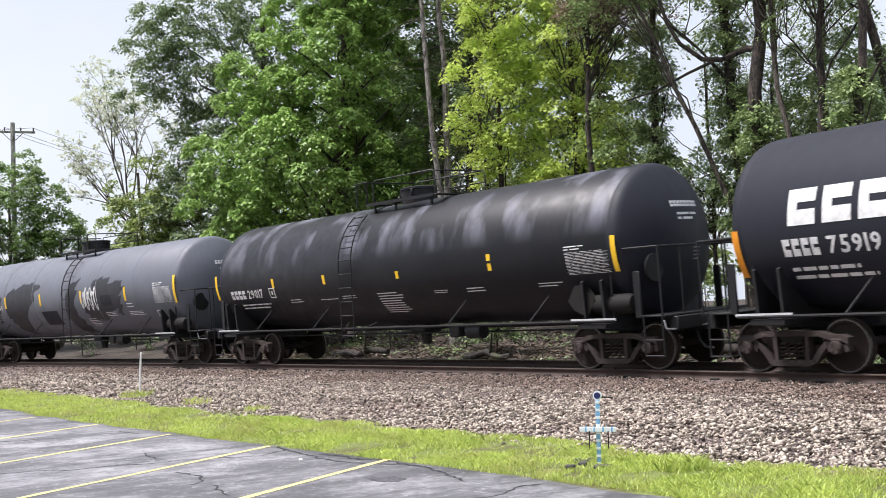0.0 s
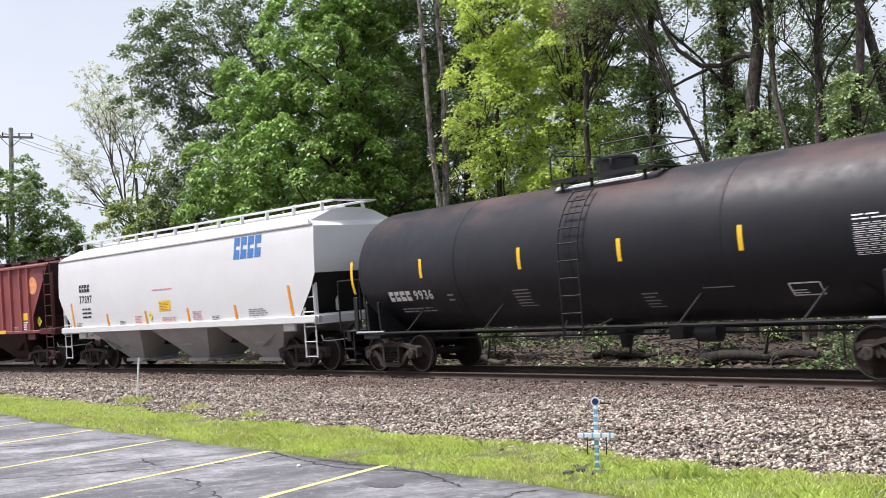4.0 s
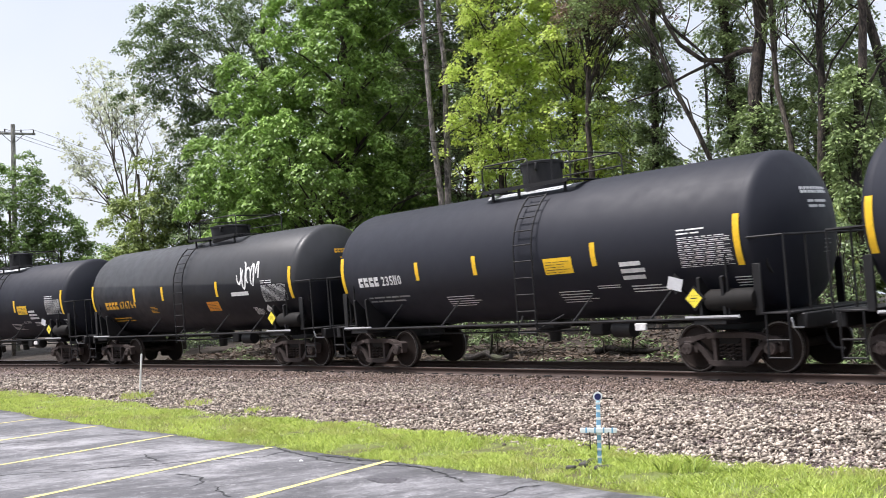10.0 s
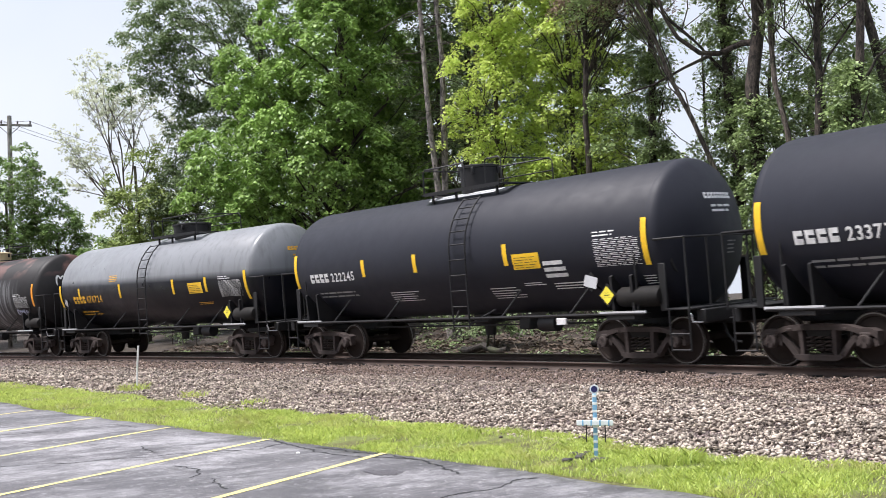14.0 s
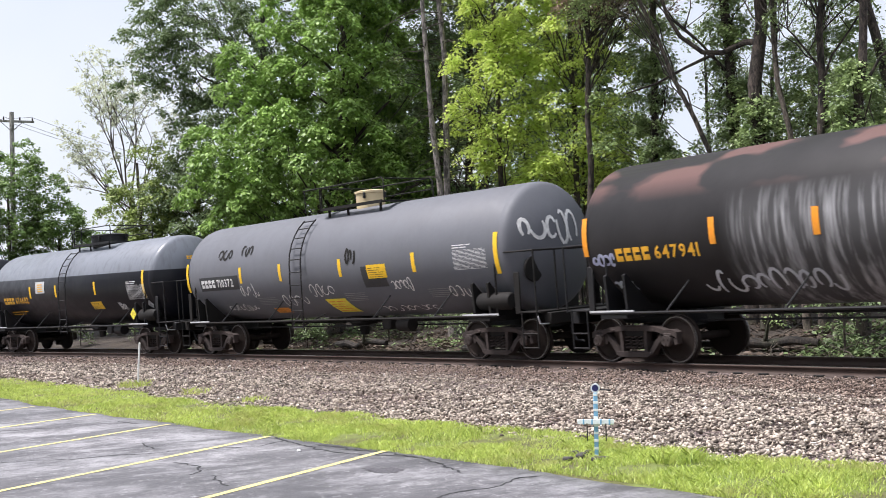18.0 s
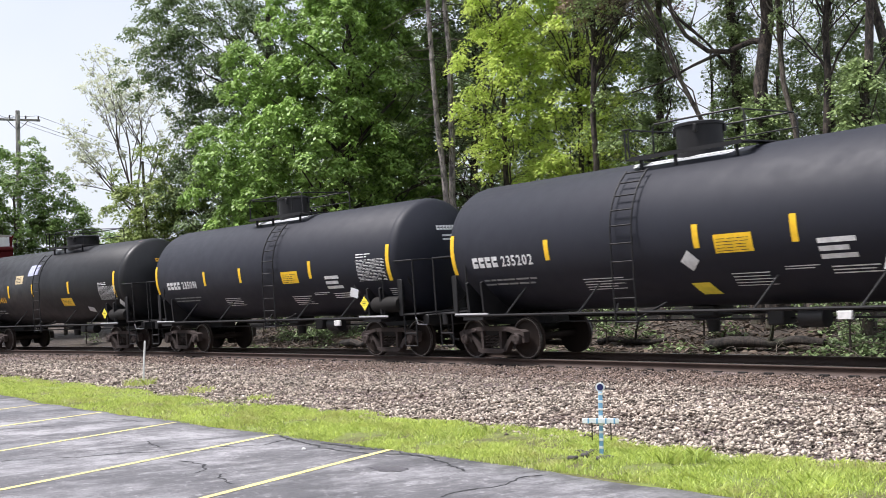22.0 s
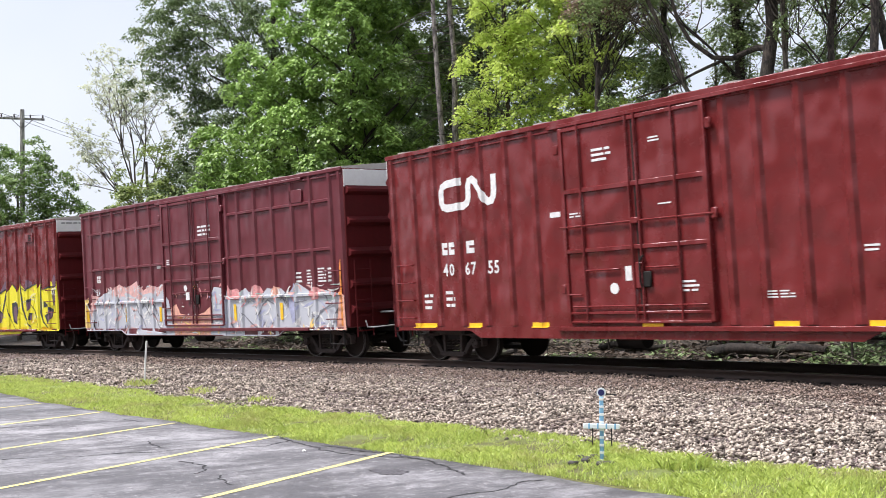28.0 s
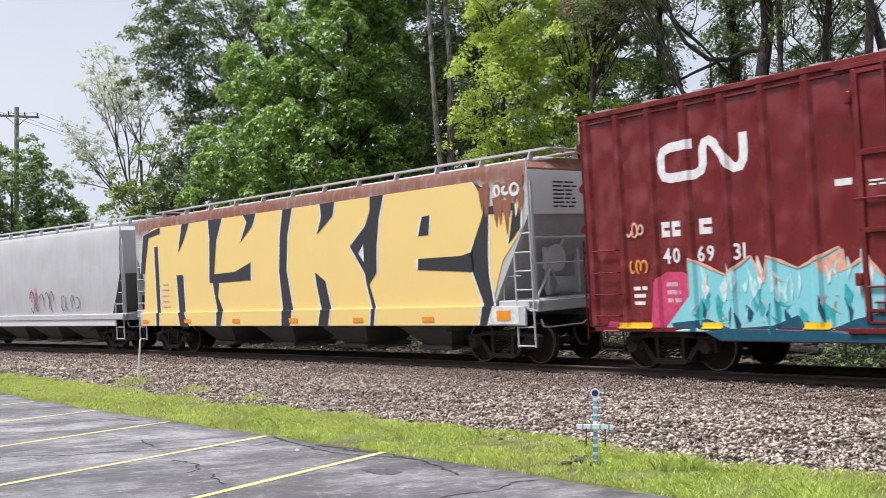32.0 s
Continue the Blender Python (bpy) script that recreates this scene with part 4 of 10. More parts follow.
def boulders(rng, n, size, flat=0.75):
    """n angular stones as arrays of corners about their centres."""
    c = np.array([(1, 0, -0.1), (-1, 0, 0.1), (0.1, 1, 0), (-0.1, -1, 0), (0.35, 0.3, 1), (-0.2, 0.1, -1)], float)
    v = c[None] * 1.1 + rng.uniform(-0.58, 0.58, (n, 6, 3))
    ang = rng.uniform(0, 2 * np.pi, n)
    tilt = rng.uniform(-0.7, 0.7, n)
    v = v * (size[:, None, None] * np.stack([np.ones(n), rng.uniform(0.45, 0.95, n), rng.uniform(0.4, 0.8, n) * flat / 0.75], 1)[:, None, :]) * 0.5
    ct, st = np.cos(tilt)[:, None], np.sin(tilt)[:, None]
    y, z = v[..., 1] * ct - v[..., 2] * st, v[..., 1] * st + v[..., 2] * ct
    ca, sa = np.cos(ang)[:, None], np.sin(ang)[:, None]
    x, y = v[..., 0] * ca - y * sa, v[..., 0] * sa + y * ca
    return np.stack([x, y, z], 2)


STONEF = np.array([(0, 2, 4), (2, 1, 4), (1, 3, 4), (3, 0, 4), (2, 0, 5), (1, 2, 5), (3, 1, 5), (0, 3, 5)])


def ballast_stones():
    rng = np.random.default_rng(5)
    s, lat = [], []
    for a, b, dens in ((-14, -3, 580), (-24, -14, 310), (-40, -24, 130), (-60, -40, 45)):
        k = int((b - a) * 7.6 * dens)
        s.append(rng.uniform(a, b, k))
        lat.append(rng.uniform(-8.9, -1.05, k))
    s, lat = np.concatenate(s), np.concatenate(lat)
    # the toe of the stones wanders into the grass
    toe = np.interp(s, [-60, -32, -24, -19, -16, -12, -8.5, -5, -3], [-6.9, -7.5, -8.3, -8.9, -8.7, -8.5, -8.55, -8.35, -8.35])
    toe = toe + np.array([0.35 * noise.noise((a * 0.6, 0.2, 0)) + 0.2 * noise.noise((a * 2.1, 5.2, 0)) for a in s])
    keep = lat > toe - np.abs(rng.normal(0, 0.22, len(s))) * (rng.random(len(s)) < 0.25)
    s, lat = s[keep], lat[keep]
    size = rng.uniform(0.026, 0.058, len(s)) * np.where(s < -24, 1.4, 1.0) * np.where(lat < -4.5, 1.12, 0.92) * np.where(rng.random(len(s)) < 0.06, 1.35, 1)
    x, y = places_of(s, lat)
    hump = np.array([noise.noise((a * 0.8, b * 0.8, 9)) + 1.1 * noise.noise((a * 2.3, b * 2.3, 9)) + 0.7 * noise.noise((a * 7, b * 7, 9)) for a, b in zip(s, lat)]) * 0.035
    ridge = np.array([noise.noise((a * 0.35, 2.2, 4)) for a in s])
    hump = hump + 0.06 * np.exp(-((lat + 4.1 + 0.5 * ridge) / 0.3) ** 2) + 0.05 * np.exp(-((lat + 6.3 - 0.6 * ridge) / 0.35) ** 2)
    z = bed(lat) - 0.005 + rng.uniform(0, 0.05, len(s)) + hump
    v = boulders(rng, len(s), size) + np.stack([x, y, z], 1)[:, None, :]
    # stones near the rails are brown with rust and brake dust
    rim = -3.3 + np.array([0.7 * noise.noise((a * 0.5, 3.1, 0)) + 0.3 * noise.noise((a * 2.0, 8.1, 0)) for a in s]) + rng.normal(0, 0.35, len(s))
    for mine, stone, label in ((lat <= rim, MAT["stone"], "loose crushed stones, pinkish grey and tan, beside the rails"), (lat > rim, MAT["stone_rusty"], "rust-browned crushed stones along the rails")):
        n = int(mine.sum())
        f = (np.arange(n) * 6)[:, None, None] + STONEF[None]
        ob = new("ballast_stones", raw_mesh("ballast_stones", v[mine].reshape(-1, 3), f.reshape(-1, 3), stone))
        tagged(ob, label, "ballast stones", kind="stuff")


def grass():
    rng = np.random.default_rng(8)
    n = 135000
    s = np.concatenate([rng.uniform(-16, -3, int(n * 0.6)), rng.uniform(-32, -16, int(n * 0.33)), rng.uniform(-60, -32, int(n * 0.07))])
    lo = np.interp(s, [-60, -25.7, -22, -19, -13.3, -9.4, -7, 0], [-9.6, -9.92, -10.28, -10.36, -10.26, -10.04, -9.94, -9.74])
    hi = np.interp(s, [-60, -32, -24, -19, -16, -12, -8.5, -5, -3], [-6.9, -7.5, -8.3, -8.9, -8.7, -8.45, -8.5, -8.3, -8.3])
    hi = hi + np.array([0.35 * noise.noise((a * 0.6, 0.2, 0)) for a in s])
    lat = lo + (hi - lo + 0.25) * rng.random(len(s)) ** 1.1
    tuft = np.array([noise.noise((a * 1.3, b * 1.3, 2)) + 0.6 * noise.noise((a * 4, b * 4, 2)) for a, b in zip(s, lat)])
    keep = rng.random(len(s)) < np.where(s > -14, 0.56, 0.62) + tuft * 1.0
    s, lat, tuft = s[keep], lat[keep], tuft[keep]
    h = rng.uniform(0.015, 0.06, len(s)) * (1 + 0.9 * tuft) * np.where(s > -14, 0.8, 1.0) + 0.01
    x, y = places_of(s, lat)
    z = np.interp(lat, [-10.6, -10.0, -9.2, -8.4, -7.4], [-0.40, -0.315, -0.285, -0.275, -0.30])
    z = z + 0.025 * np.array([noise.noise((a * 0.7, b * 0.7, 0.3)) for a, b in zip(s, lat)])
    # taller clumps that stand out of the verge
    for cs, cl, num, hh, rad in ((-7.4, -8.95, 420, 0.17, 0.24), (-11.0, -8.75, 200, 0.12, 0.22), (-15.6, -8.75, 240, 0.14, 0.2), (-21.0, -7.6, 120, 0.16, 0.3), (-24.3, -7.4, 200, 0.22, 0.35), (-9.0, -8.7, 200, 0.11, 0.3), (-18, -7.9, 110, 0.14, 0.25), (-12.9, -9.0, 220, 0.12, 0.25)):
        a, r = rng.uniform(0, 2 * np.pi, num), rad * np.sqrt(rng.random(num))
        ts, tl = cs + r * np.cos(a), cl + r * np.sin(a)
        tx, ty = places_of(ts, tl)
        x, y = np.append(x, tx), np.append(y, ty)
        z, h = np.append(z, np.full(num, -0.29)), np.append(h, hh * rng.uniform(0.5, 1, num))
    m = len(x)
    ang = rng.uniform(0, 2 * np.pi, m)
    w = rng.uniform(0.0025, 0.006, m)
    lean = rng.uniform(0.3, 1.5, m) * h
    la = rng.uniform(0, 2 * np.pi, m)
    base = np.stack([x, y, z], 1)
    side = np.stack([np.cos(ang) * w, np.sin(ang) * w, np.zeros(m)], 1)
    mid = base + np.stack([np.cos(la) * lean * 0.35, np.sin(la) * lean * 0.35, h * 0.65], 1)
    tip = base + np.stack([np.cos(la) * lean, np.sin(la) * lean, h], 1)
    v = np.stack([base - side, base + side, mid + side * 0.8, tip, mid - side * 0.8], 1)
    f = (np.arange(m) * 5)[:, None] + np.array([0, 1, 2, 3, 4])[None]
    ob = new("grass_blades", raw_mesh("grass_blades", v.reshape(-1, 3), f, MAT["blade"]))
    tagged(ob, "bright yellow-green spring grass along the lot's edge", "grass", kind="stuff")


RAIL_HALF = ((-0.076, -0.175), (0.076, -0.175), (0.076, -0.165), (0.012, -0.145), (0.009, -0.045), (0.036, -0.032), (0.036, -0.006), (0.028, 0.0),
             (-0.028, 0.0), (-0.036, -0.006), (-0.036, -0.032), (-0.009, -0.045), (-0.012, -0.145), (-0.076, -0.165))


def track():
    ss = steps((-420, -60, 12), (-60, 8, 2), (8, 160, 12))
    for lat in (NEAR_RAIL, -NEAR_RAIL):
        v, f, slots = [], [], []
        k = len(RAIL_HALF)
        for j, s in enumerate(ss):
            m = banked(s)
            v += [m @ Vector((0, lat + a, b)) for a, b in RAIL_HALF]
            if j:
                for i in range(k):
                    f.append(((j - 1) * k + i, (j - 1) * k + (i + 1) % k, j * k + (i + 1) % k, j * k + i))
                    slots.append(1 if i == 7 else 0)
        me = raw_mesh("rail", v, f, MAT["rail"])
        me.materials.append(MAT["rail_top"])
        me.polygons.foreach_set("material_index", slots)
        tagged(new("rail", me), "rusty steel rail with a bright worn head", "rail", "rails of the track", "structure")
    tie = Geo().box((0, 0, -0.265), (0.23, 2.6, 0.18), 0.015).mesh("railway_tie", MAT["tie"])
    plate = Geo().box((0, NEAR_RAIL, -0.1775), (0.2, 0.36, 0.012), 0.004).box((0, -NEAR_RAIL, -0.1775), (0.2, 0.36, 0.012), 0.004)
    for lat in (NEAR_RAIL - 0.1, NEAR_RAIL + 0.1, -NEAR_RAIL - 0.1, -NEAR_RAIL + 0.1):
        plate.box((0.05, lat, -0.16), (0.03, 0.05, 0.03), 0.005)
    plate = plate.mesh("tie_plate", MAT["rail"])
    clip = Geo().box((0, NEAR_RAIL - 0.1, -0.15), (0.19, 0.07, 0.05), 0.012).mesh("rail_anchor", MAT["iron_dark"])
    for i in range(110):
        s = -57 + i * 0.55
        ob = thing("railway_tie", tie, None, "dark creosoted wooden tie half buried in stone", "railway tie", "ties under the rails", "structure", banked(s))
        part("tie_plate", plate, None, ob)
        part("rail_anchor", clip, None, ob)


ground()
markings()
lot_marks()
track()

ballast_stones()
grass()

# ---- rolling stock: running gear ----
KIT = {}


def bogie_meshes():
    g = Geo()
    for y in (-0.753, 0.753):
        o = -1 if y < 0 else 1
        prof = [(y - o * 0.075, 0.2), (y - o * 0.075, 0.475), (y - o * 0.04, 0.48), (y - o * 0.03, 0.462), (y + o * 0.055, 0.457), (y + o * 0.062, 0.445), (y + o * 0.062, 0.39),
                (y + o * 0.03, 0.37), (y + o * 0.02, 0.22), (y + o * 0.07, 0.15), (y + o * 0.07, 0.09)]
        g.lathe(prof, 24, "y", slot=0)
        g.lathe([(y - o * 0.031, 0.459), (y + o * 0.054, 0.4585)], 24, "y", slot=1, caps=False)
        g.lathe([(y + o * 0.0635, 0.446), (y + o * 0.0635, 0.424)], 24, "y", slot=1, caps=False)
    g.rod((0, -1.08, 0), (0, 1.08, 0), 0.08, 12)
    for o in (-1, 1):
        g.lathe([(o * 1.06, 0.115), (o * 1.145, 0.115), (o * 1.16, 0.1), (o * 1.16, 0.02)], 14, "y", slot=2)
        for k in range(3):
            a = 2 * math.pi * k / 3
            g.rod((0.062 * math.cos(a), o * 1.155, 0.062 * math.sin(a)), (0.062 * math.cos(a), o * 1.18, 0.062 * math.sin(a)), 0.018, 6, slot=2)
    KIT["wheelset"] = g.mesh("wheelset", [MAT["wheel"], MAT["tread"], MAT["iron"]])
    # cast side frame: an arch with two open windows either side of the springs
    g = Geo()
    y0, y1 = -0.07, 0.07
    top = [(-1.1, 0.50), (-1.11, 0.62), (-0.98, 0.67), (-0.8, 0.665), (-0.6, 0.72), (-0.3, 0.745), (0.3, 0.745), (0.6, 0.72), (0.8, 0.665), (0.98, 0.67), (1.11, 0.62), (1.1, 0.50),
           (0.98, 0.57), (0.8, 0.57), (0.62, 0.625), (0.3, 0.645), (-0.3, 0.645), (-0.62, 0.625), (-0.8, 0.57), (-0.98, 0.57)]
    g.prism(top, y0 - 0.02, y1 + 0.02)
    for o in (-1, 1):
        g.prism([(o * 0.86, 0.6), (o * 0.73, 0.61), (o * 0.56, 0.46), (o * 0.40, 0.27), (o * 0.36, 0.16), (o * 0.47, 0.19), (o * 0.6, 0.36), (o * 0.74, 0.5)], y0, y1)
        g.prism([(o * 0.36, 0.66), (o * 0.28, 0.66), (o * 0.27, 0.2), (o * 0.34, 0.2)], y0 - 0.01, y1 + 0.01)
        g.prism([(o * 1.1, 0.52), (o * 1.1, 0.40), (o * 1.03, 0.37), (o * 1.01, 0.5)], y0, y1)
        g.prism([(o * 0.78, 0.6), (o * 0.77, 0.40), (o * 0.71, 0.38), (o * 0.68, 0.56)], y0, y1)
        g.box((o * 0.889, 0, 0.565), (0.2, 0.22, 0.08), 0.02)
        g.box((o * 0.52, -0.09, 0.66), (0.1, 0.03, 0.05), 0.01)
    g.prism([(-0.44, 0.24), (-0.46, 0.19), (-0.36, 0.14), (0.36, 0.14), (0.46, 0.19), (0.44, 0.24)], y0 - 0.04, y1 + 0.04)
    KIT["side_frame"] = g.mesh("side_frame", MAT["iron"])
    g = Geo()
    turns = 33
    g.tube([(0.066 * math.cos(i * math.pi / 4), 0.066 * math.sin(i * math.pi / 4), 0.27 + 0.28 * i / turns) for i in range(turns + 1)], 0.016, 4)
    KIT["coil_spring"] = g.mesh("coil_spring", MAT["iron"])
    g = Geo()
    g.prism([(-0.2, 0.54), (-0.24, 0.62), (-0.2, 0.68), (0.2, 0.68), (0.24, 0.62), (0.2, 0.54)], -1.04, 1.04)
    g.box((0, 0, 0.72), (0.42, 0.5, 0.1), 0.02)
    g.box((0, -0.6, 0.71), (0.2, 0.15, 0.06), 0.01).box((0, 0.6, 0.71), (0.2, 0.15, 0.06), 0.01)
    for o in (-1, 1):
        g.box((o * 0.36, 0, 0.42), (0.06, 1.5, 0.09), 0.015)
        for y in (-0.753, 0.753):
            g.box((o * 0.41, y, 0.44), (0.07, 0.1, 0.3), 0.02)
    KIT["bogie"] = g.mesh("bogie", MAT["iron_dark"])
    g = Geo()
    g.box((0, 0, 0), (0.24, 0.1, 0.26), 0.05).box((0.16, 0.06, 0), (0.16, 0.08, 0.26), 0.03).box((0.14, -0.09, 0), (0.2, 0.07, 0.22), 0.03).box((-0.35, 0, 0), (0.55, 0.14, 0.14), 0.03)
    KIT["coupler"] = g.mesh("coupler", MAT["iron"])
    g = Geo()
    g.tube([(0, -1.45, 0.16), (0, -1.4, 0.0), (0.02, -1.2, -0.02), (0.1, -0.25, 0.0), (0.12, -0.1, 0.08)], 0.016, 6)
    KIT["uncoupling_lever"] = g.mesh("uncoupling_lever", MAT["grey_pad"])
    g = Geo()
    g.tube([(0, 0, 0), (0.08, -0.05, -0.18), (0.2, -0.05, -0.34), (0.36, 0, -0.36)], 0.03, 8)
    KIT["brake_hose"] = g.mesh("brake_hose", MAT["black_fit"])


WHEELSETS = []


def running_gear(car, tc, half, coupler_z=0.84):
    """Two bogies under the car, couplers and hoses at its ends. half: half its length between the coupler faces."""
    for o in (-1, 1):
        b = part("bogie", KIT["bogie"], None, car, "cast steel bogie frame, dusty", pose(o * tc / 2, 0, 0))
        for y in (-1.0, 1.0):
            part("side_frame", KIT["side_frame"], None, b, "rust-dusted cast side frame", pose(0, y, 0))
            for x in (-0.17, 0.0, 0.17):
                part("coil_spring", KIT["coil_spring"], None, b, "", pose(x, y, 0))
        for x in (-0.889, 0.889):
            w = part("wheelset", KIT["wheelset"], None, b, "steel wheels on one axle", pose(x, 0, 0.457))
            WHEELSETS.append((w, x))
        m = pose(o * (half - 0.12), 0, coupler_z) @ pose(0, 0, 0, 0, 0, 0 if o > 0 else 180)
        part("coupler", KIT["coupler"], None, car, "rusty knuckle coupler", m)
        part("uncoupling_lever", KIT["uncoupling_lever"], None, car, "pale uncoupling lever", pose(o * (half - 0.42), 0, coupler_z) @ pose(0, 0, 0, 0, 0, 0 if o > 0 else 180))
        part("brake_hose", KIT["brake_hose"], None, car, "", pose(o * (half - 0.5), o * -0.35, coupler_z - 0.1) @ pose(0, 0, 0, 0, 0, 0 if o > 0 else 180))


bogie_meshes()

# ---- tank cars ----
def skin(R, zc, a, x, off=0.0):
    """A point on the near skin of a tank: a degrees from its crown towards the road side (negative: the far side)."""
    w = radians(a)
    return Vector((x, -(R + off) * math.sin(w), zc + (R + off) * math.cos(w)))


def tank_car(label, hl=6.05, hd=0.62, R=1.47, zc=2.5, tc=10.75, half=7.35, paint_mat=None, dome=(0.0, 0.46, 0.6), dome_mat=None, ladder=0.78, pad=True, rail_mat=None, reservoir=True, bands=0, ladder_mat=None, head_mat=None):
    """hl: half the straight barrel, hd: depth of the heads, dome: its x, radius and height."""
    fit_mat = rail_mat or MAT["black_fit"]
    car = thing("tank_car", None, None, label, "tank car", "cars of the freight train")
    g = Geo()
    prof = []
    head = [(head_depth(q), max(R * q, 0.02)) for q in (0.0, 0.2, 0.4, 0.55, 0.68, 0.78, 0.85, 0.89, 0.92, 0.945, 0.965, 0.98, 0.992, 1.0)]
    prof += [(-hl - hd * d, r) for d, r in head]
    prof += [(-hl + 0.05, R), (-hl + 0.06, R + 0.006), (hl - 0.06, R + 0.006), (hl - 0.05, R)]
    prof += [(hl + hd * d, r) for d, r in reversed(head)]
    g.lathe(prof, 56, "x", (0, 0, zc))
    rows = len(prof) - 1
    g.m = [1 if k // 56 < 13 or k // 56 >= rows - 13 else 0 for k in range(rows * 56)] + [1, 1]
    tank = part("tank", g, [paint_mat or MAT["black"], head_mat or paint_mat or MAT["black"]], car, smooth=50)
    for i in range(bands):
        x = -hl + (i + 1) * 2 * hl / (bands + 1)
        part("weld_seam", Geo().lathe([(x - 0.03, R), (x - 0.02, R + 0.013), (x + 0.02, R + 0.013), (x + 0.03, R)], 56, "x", (0, 0, zc)), paint_mat or MAT["black"], tank)
    # crown: pad, dome, platform with its handrails
    dx, dr, dh = dome
    top = zc + R
    if pad:
        g = Geo()
        v, f = [], []
        for i, a in enumerate((-26, -15, 0, 15, 26)):
            ext = 1.55 - 0.55 * (abs(a) / 26)
            for x in (-1.42 - (0.0 if abs(a) < 20 else -0.2), ext):
                v.append(skin(R, zc, a, dx + x + 0.05, 0.012))
        for i in range(4):
            f.append((2 * i, 2 * i + 1, 2 * i + 3, 2 * i + 2))
        part("crown_pad", g.add(v, f), MAT["grey_pad"], tank, "bare light grey pad under the platform")
    g = Geo().lathe([(top - 0.1, dr * 0.97), (top + dh - 0.06, dr), (top + dh - 0.05, dr + 0.03), (top + dh, dr + 0.03), (top + dh + 0.03, dr * 0.8), (top + dh + 0.04, 0.1)], 24, "z", (dx, 0, 0))
    dm = part("valve_dome", g, dome_mat or MAT["black_fit"], car, "round valve housing with a lid")
    clamp = KIT.setdefault("lid_clamp", Geo().box((0, 0, 0), (0.07, 0.07, 0.16), 0.015).mesh("lid_clamp", MAT["black_fit"]))
    for k in range(4):
        a = 2 * math.pi * k / 4 + 0.5
        part("lid_clamp", clamp, None, dm, "", pose(dx + (dr + 0.02) * math.cos(a), (dr + 0.02) * math.sin(a), top + dh - 0.12))
    px0, px1, pw = dx - 1.05, dx + 1.6, 0.78
    g = Geo()
    for y in (-pw, pw):
        g.box(((px0 + px1) / 2, y, top + 0.02), (px1 - px0, 0.22, 0.03), 0.006)
        g.box(((px0 + px1) / 2, y + (0.11 if y > 0 else -0.11), top + 0.02), (px1 - px0, 0.02, 0.08))
    for x in (px0, px1):
        g.box((x, 0, top + 0.02), (0.22, 2 * pw + 0.2, 0.03), 0.006)
    for x in (px0 + 0.2, dx, px1 - 0.2):
        for y in (-pw, pw):
            g.box((x, y, top - 0.1), (0.05, 0.05, 0.22))
    part("platform", g, fit_mat, car, "steel grating platform round the dome")
    zr = top + 0.62
    for y in (-pw - 0.08, pw + 0.08):
        g = Geo()
        pts = [(px0, y, top), (px0, y, zr - 0.08), (px0 + 0.08, y, zr), (px1 - 0.08, y, zr), (px1, y, zr - 0.08), (px1, y, top)] if y > 0 else [(px0 - 0.02, y, top), (px0 - 0.02, y, zr - 0.08), (px0 + 0.06, y, zr), (ladder - 0.42, y, zr), (ladder - 0.36, y, zr - 0.06), (ladder - 0.36, y, top)]
        part("handrail", g.tube(pts, 0.019, 6), fit_mat, car)
        if y > 0:
            part("handrail", Geo().tube([(px0, y, top + 0.32), (px1, y, top + 0.32)], 0.015, 6), fit_mat, car)
        else:
            part("handrail", Geo().tube([(ladder + 0.36, y, top), (ladder + 0.36, y, zr - 0.06), (ladder + 0.42, y, zr), (px1, y, zr), (px1 + 0.06, y, zr - 0.06), (px1 + 0.06, y, top)], 0.019, 6), fit_mat, car)
    for x in (px0, px1):
        part("handrail", Geo().tube([(x, -pw, zr - 0.02), (x, pw, zr - 0.02)], 0.017, 6), fit_mat, car)
    # ladders
    for o in (-1, 1):
        g = Geo()
        for x in (ladder - 0.27, ladder + 0.27):
            pts = [skin(R, zc, a, x, 0.12) for a in (38, 48, 58, 68, 78, 88, 95)] + [Vector((x, -(R + 0.13), zc - 0.35)), Vector((x, -(R + 0.13), 0.78))]
            pts = [Vector((p.x, p.y * -o, p.z)) for p in pts]
            g.tube(pts, 0.019, 6)
        lad = part("ladder", g, ladder_mat or fit_mat, car)
        angles = [40, 50, 61, 72, 83]
        spots = [skin(R, zc, a, ladder, 0.12) for a in angles] + [Vector((ladder, -(R + 0.13), z)) for z in (zc - 0.15, zc - 0.5, zc - 0.85, zc - 1.2, 0.85)]
        rung = KIT.setdefault("rung", Geo().rod((-0.27, 0, 0), (0.27, 0, 0), 0.016, 6).mesh("rung", MAT["black_fit"]))
        for p in spots:
            part("rung", rung, None, lad, "", pose(p.x, p.y * -o, p.z))
        for x in (ladder - 0.27, ladder + 0.27):
            part("ladder_brace", Geo().rod((x + (0.35 if x > ladder else -0.35), o * (R - 0.35), zc - R * 0.9), (x, o * (R + 0.13), 0.9), 0.02, 6), fit_mat, car)
    # running rails along the belly with slanting brackets
    br = KIT.setdefault("rail_bracket%d" % int(R * 100), Geo().rod((0.16, -(R * 0.80), zc - R * 0.62), (-0.12, -(R + 0.1), 1.03), 0.02, 6).mesh("rail_bracket", MAT["black_fit"]))
    for o in (-1, 1):
        part("side_rail", Geo().rod((-tc / 2 - 0.6, o * (R + 0.1), 1.03), (tc / 2 + 0.6, o * (R + 0.1), 1.03), 0.028, 8), fit_mat, car)
        for k in range(4):
            x = (-0.42, -0.2, 0.22, 0.42)[k] * tc * 0.92
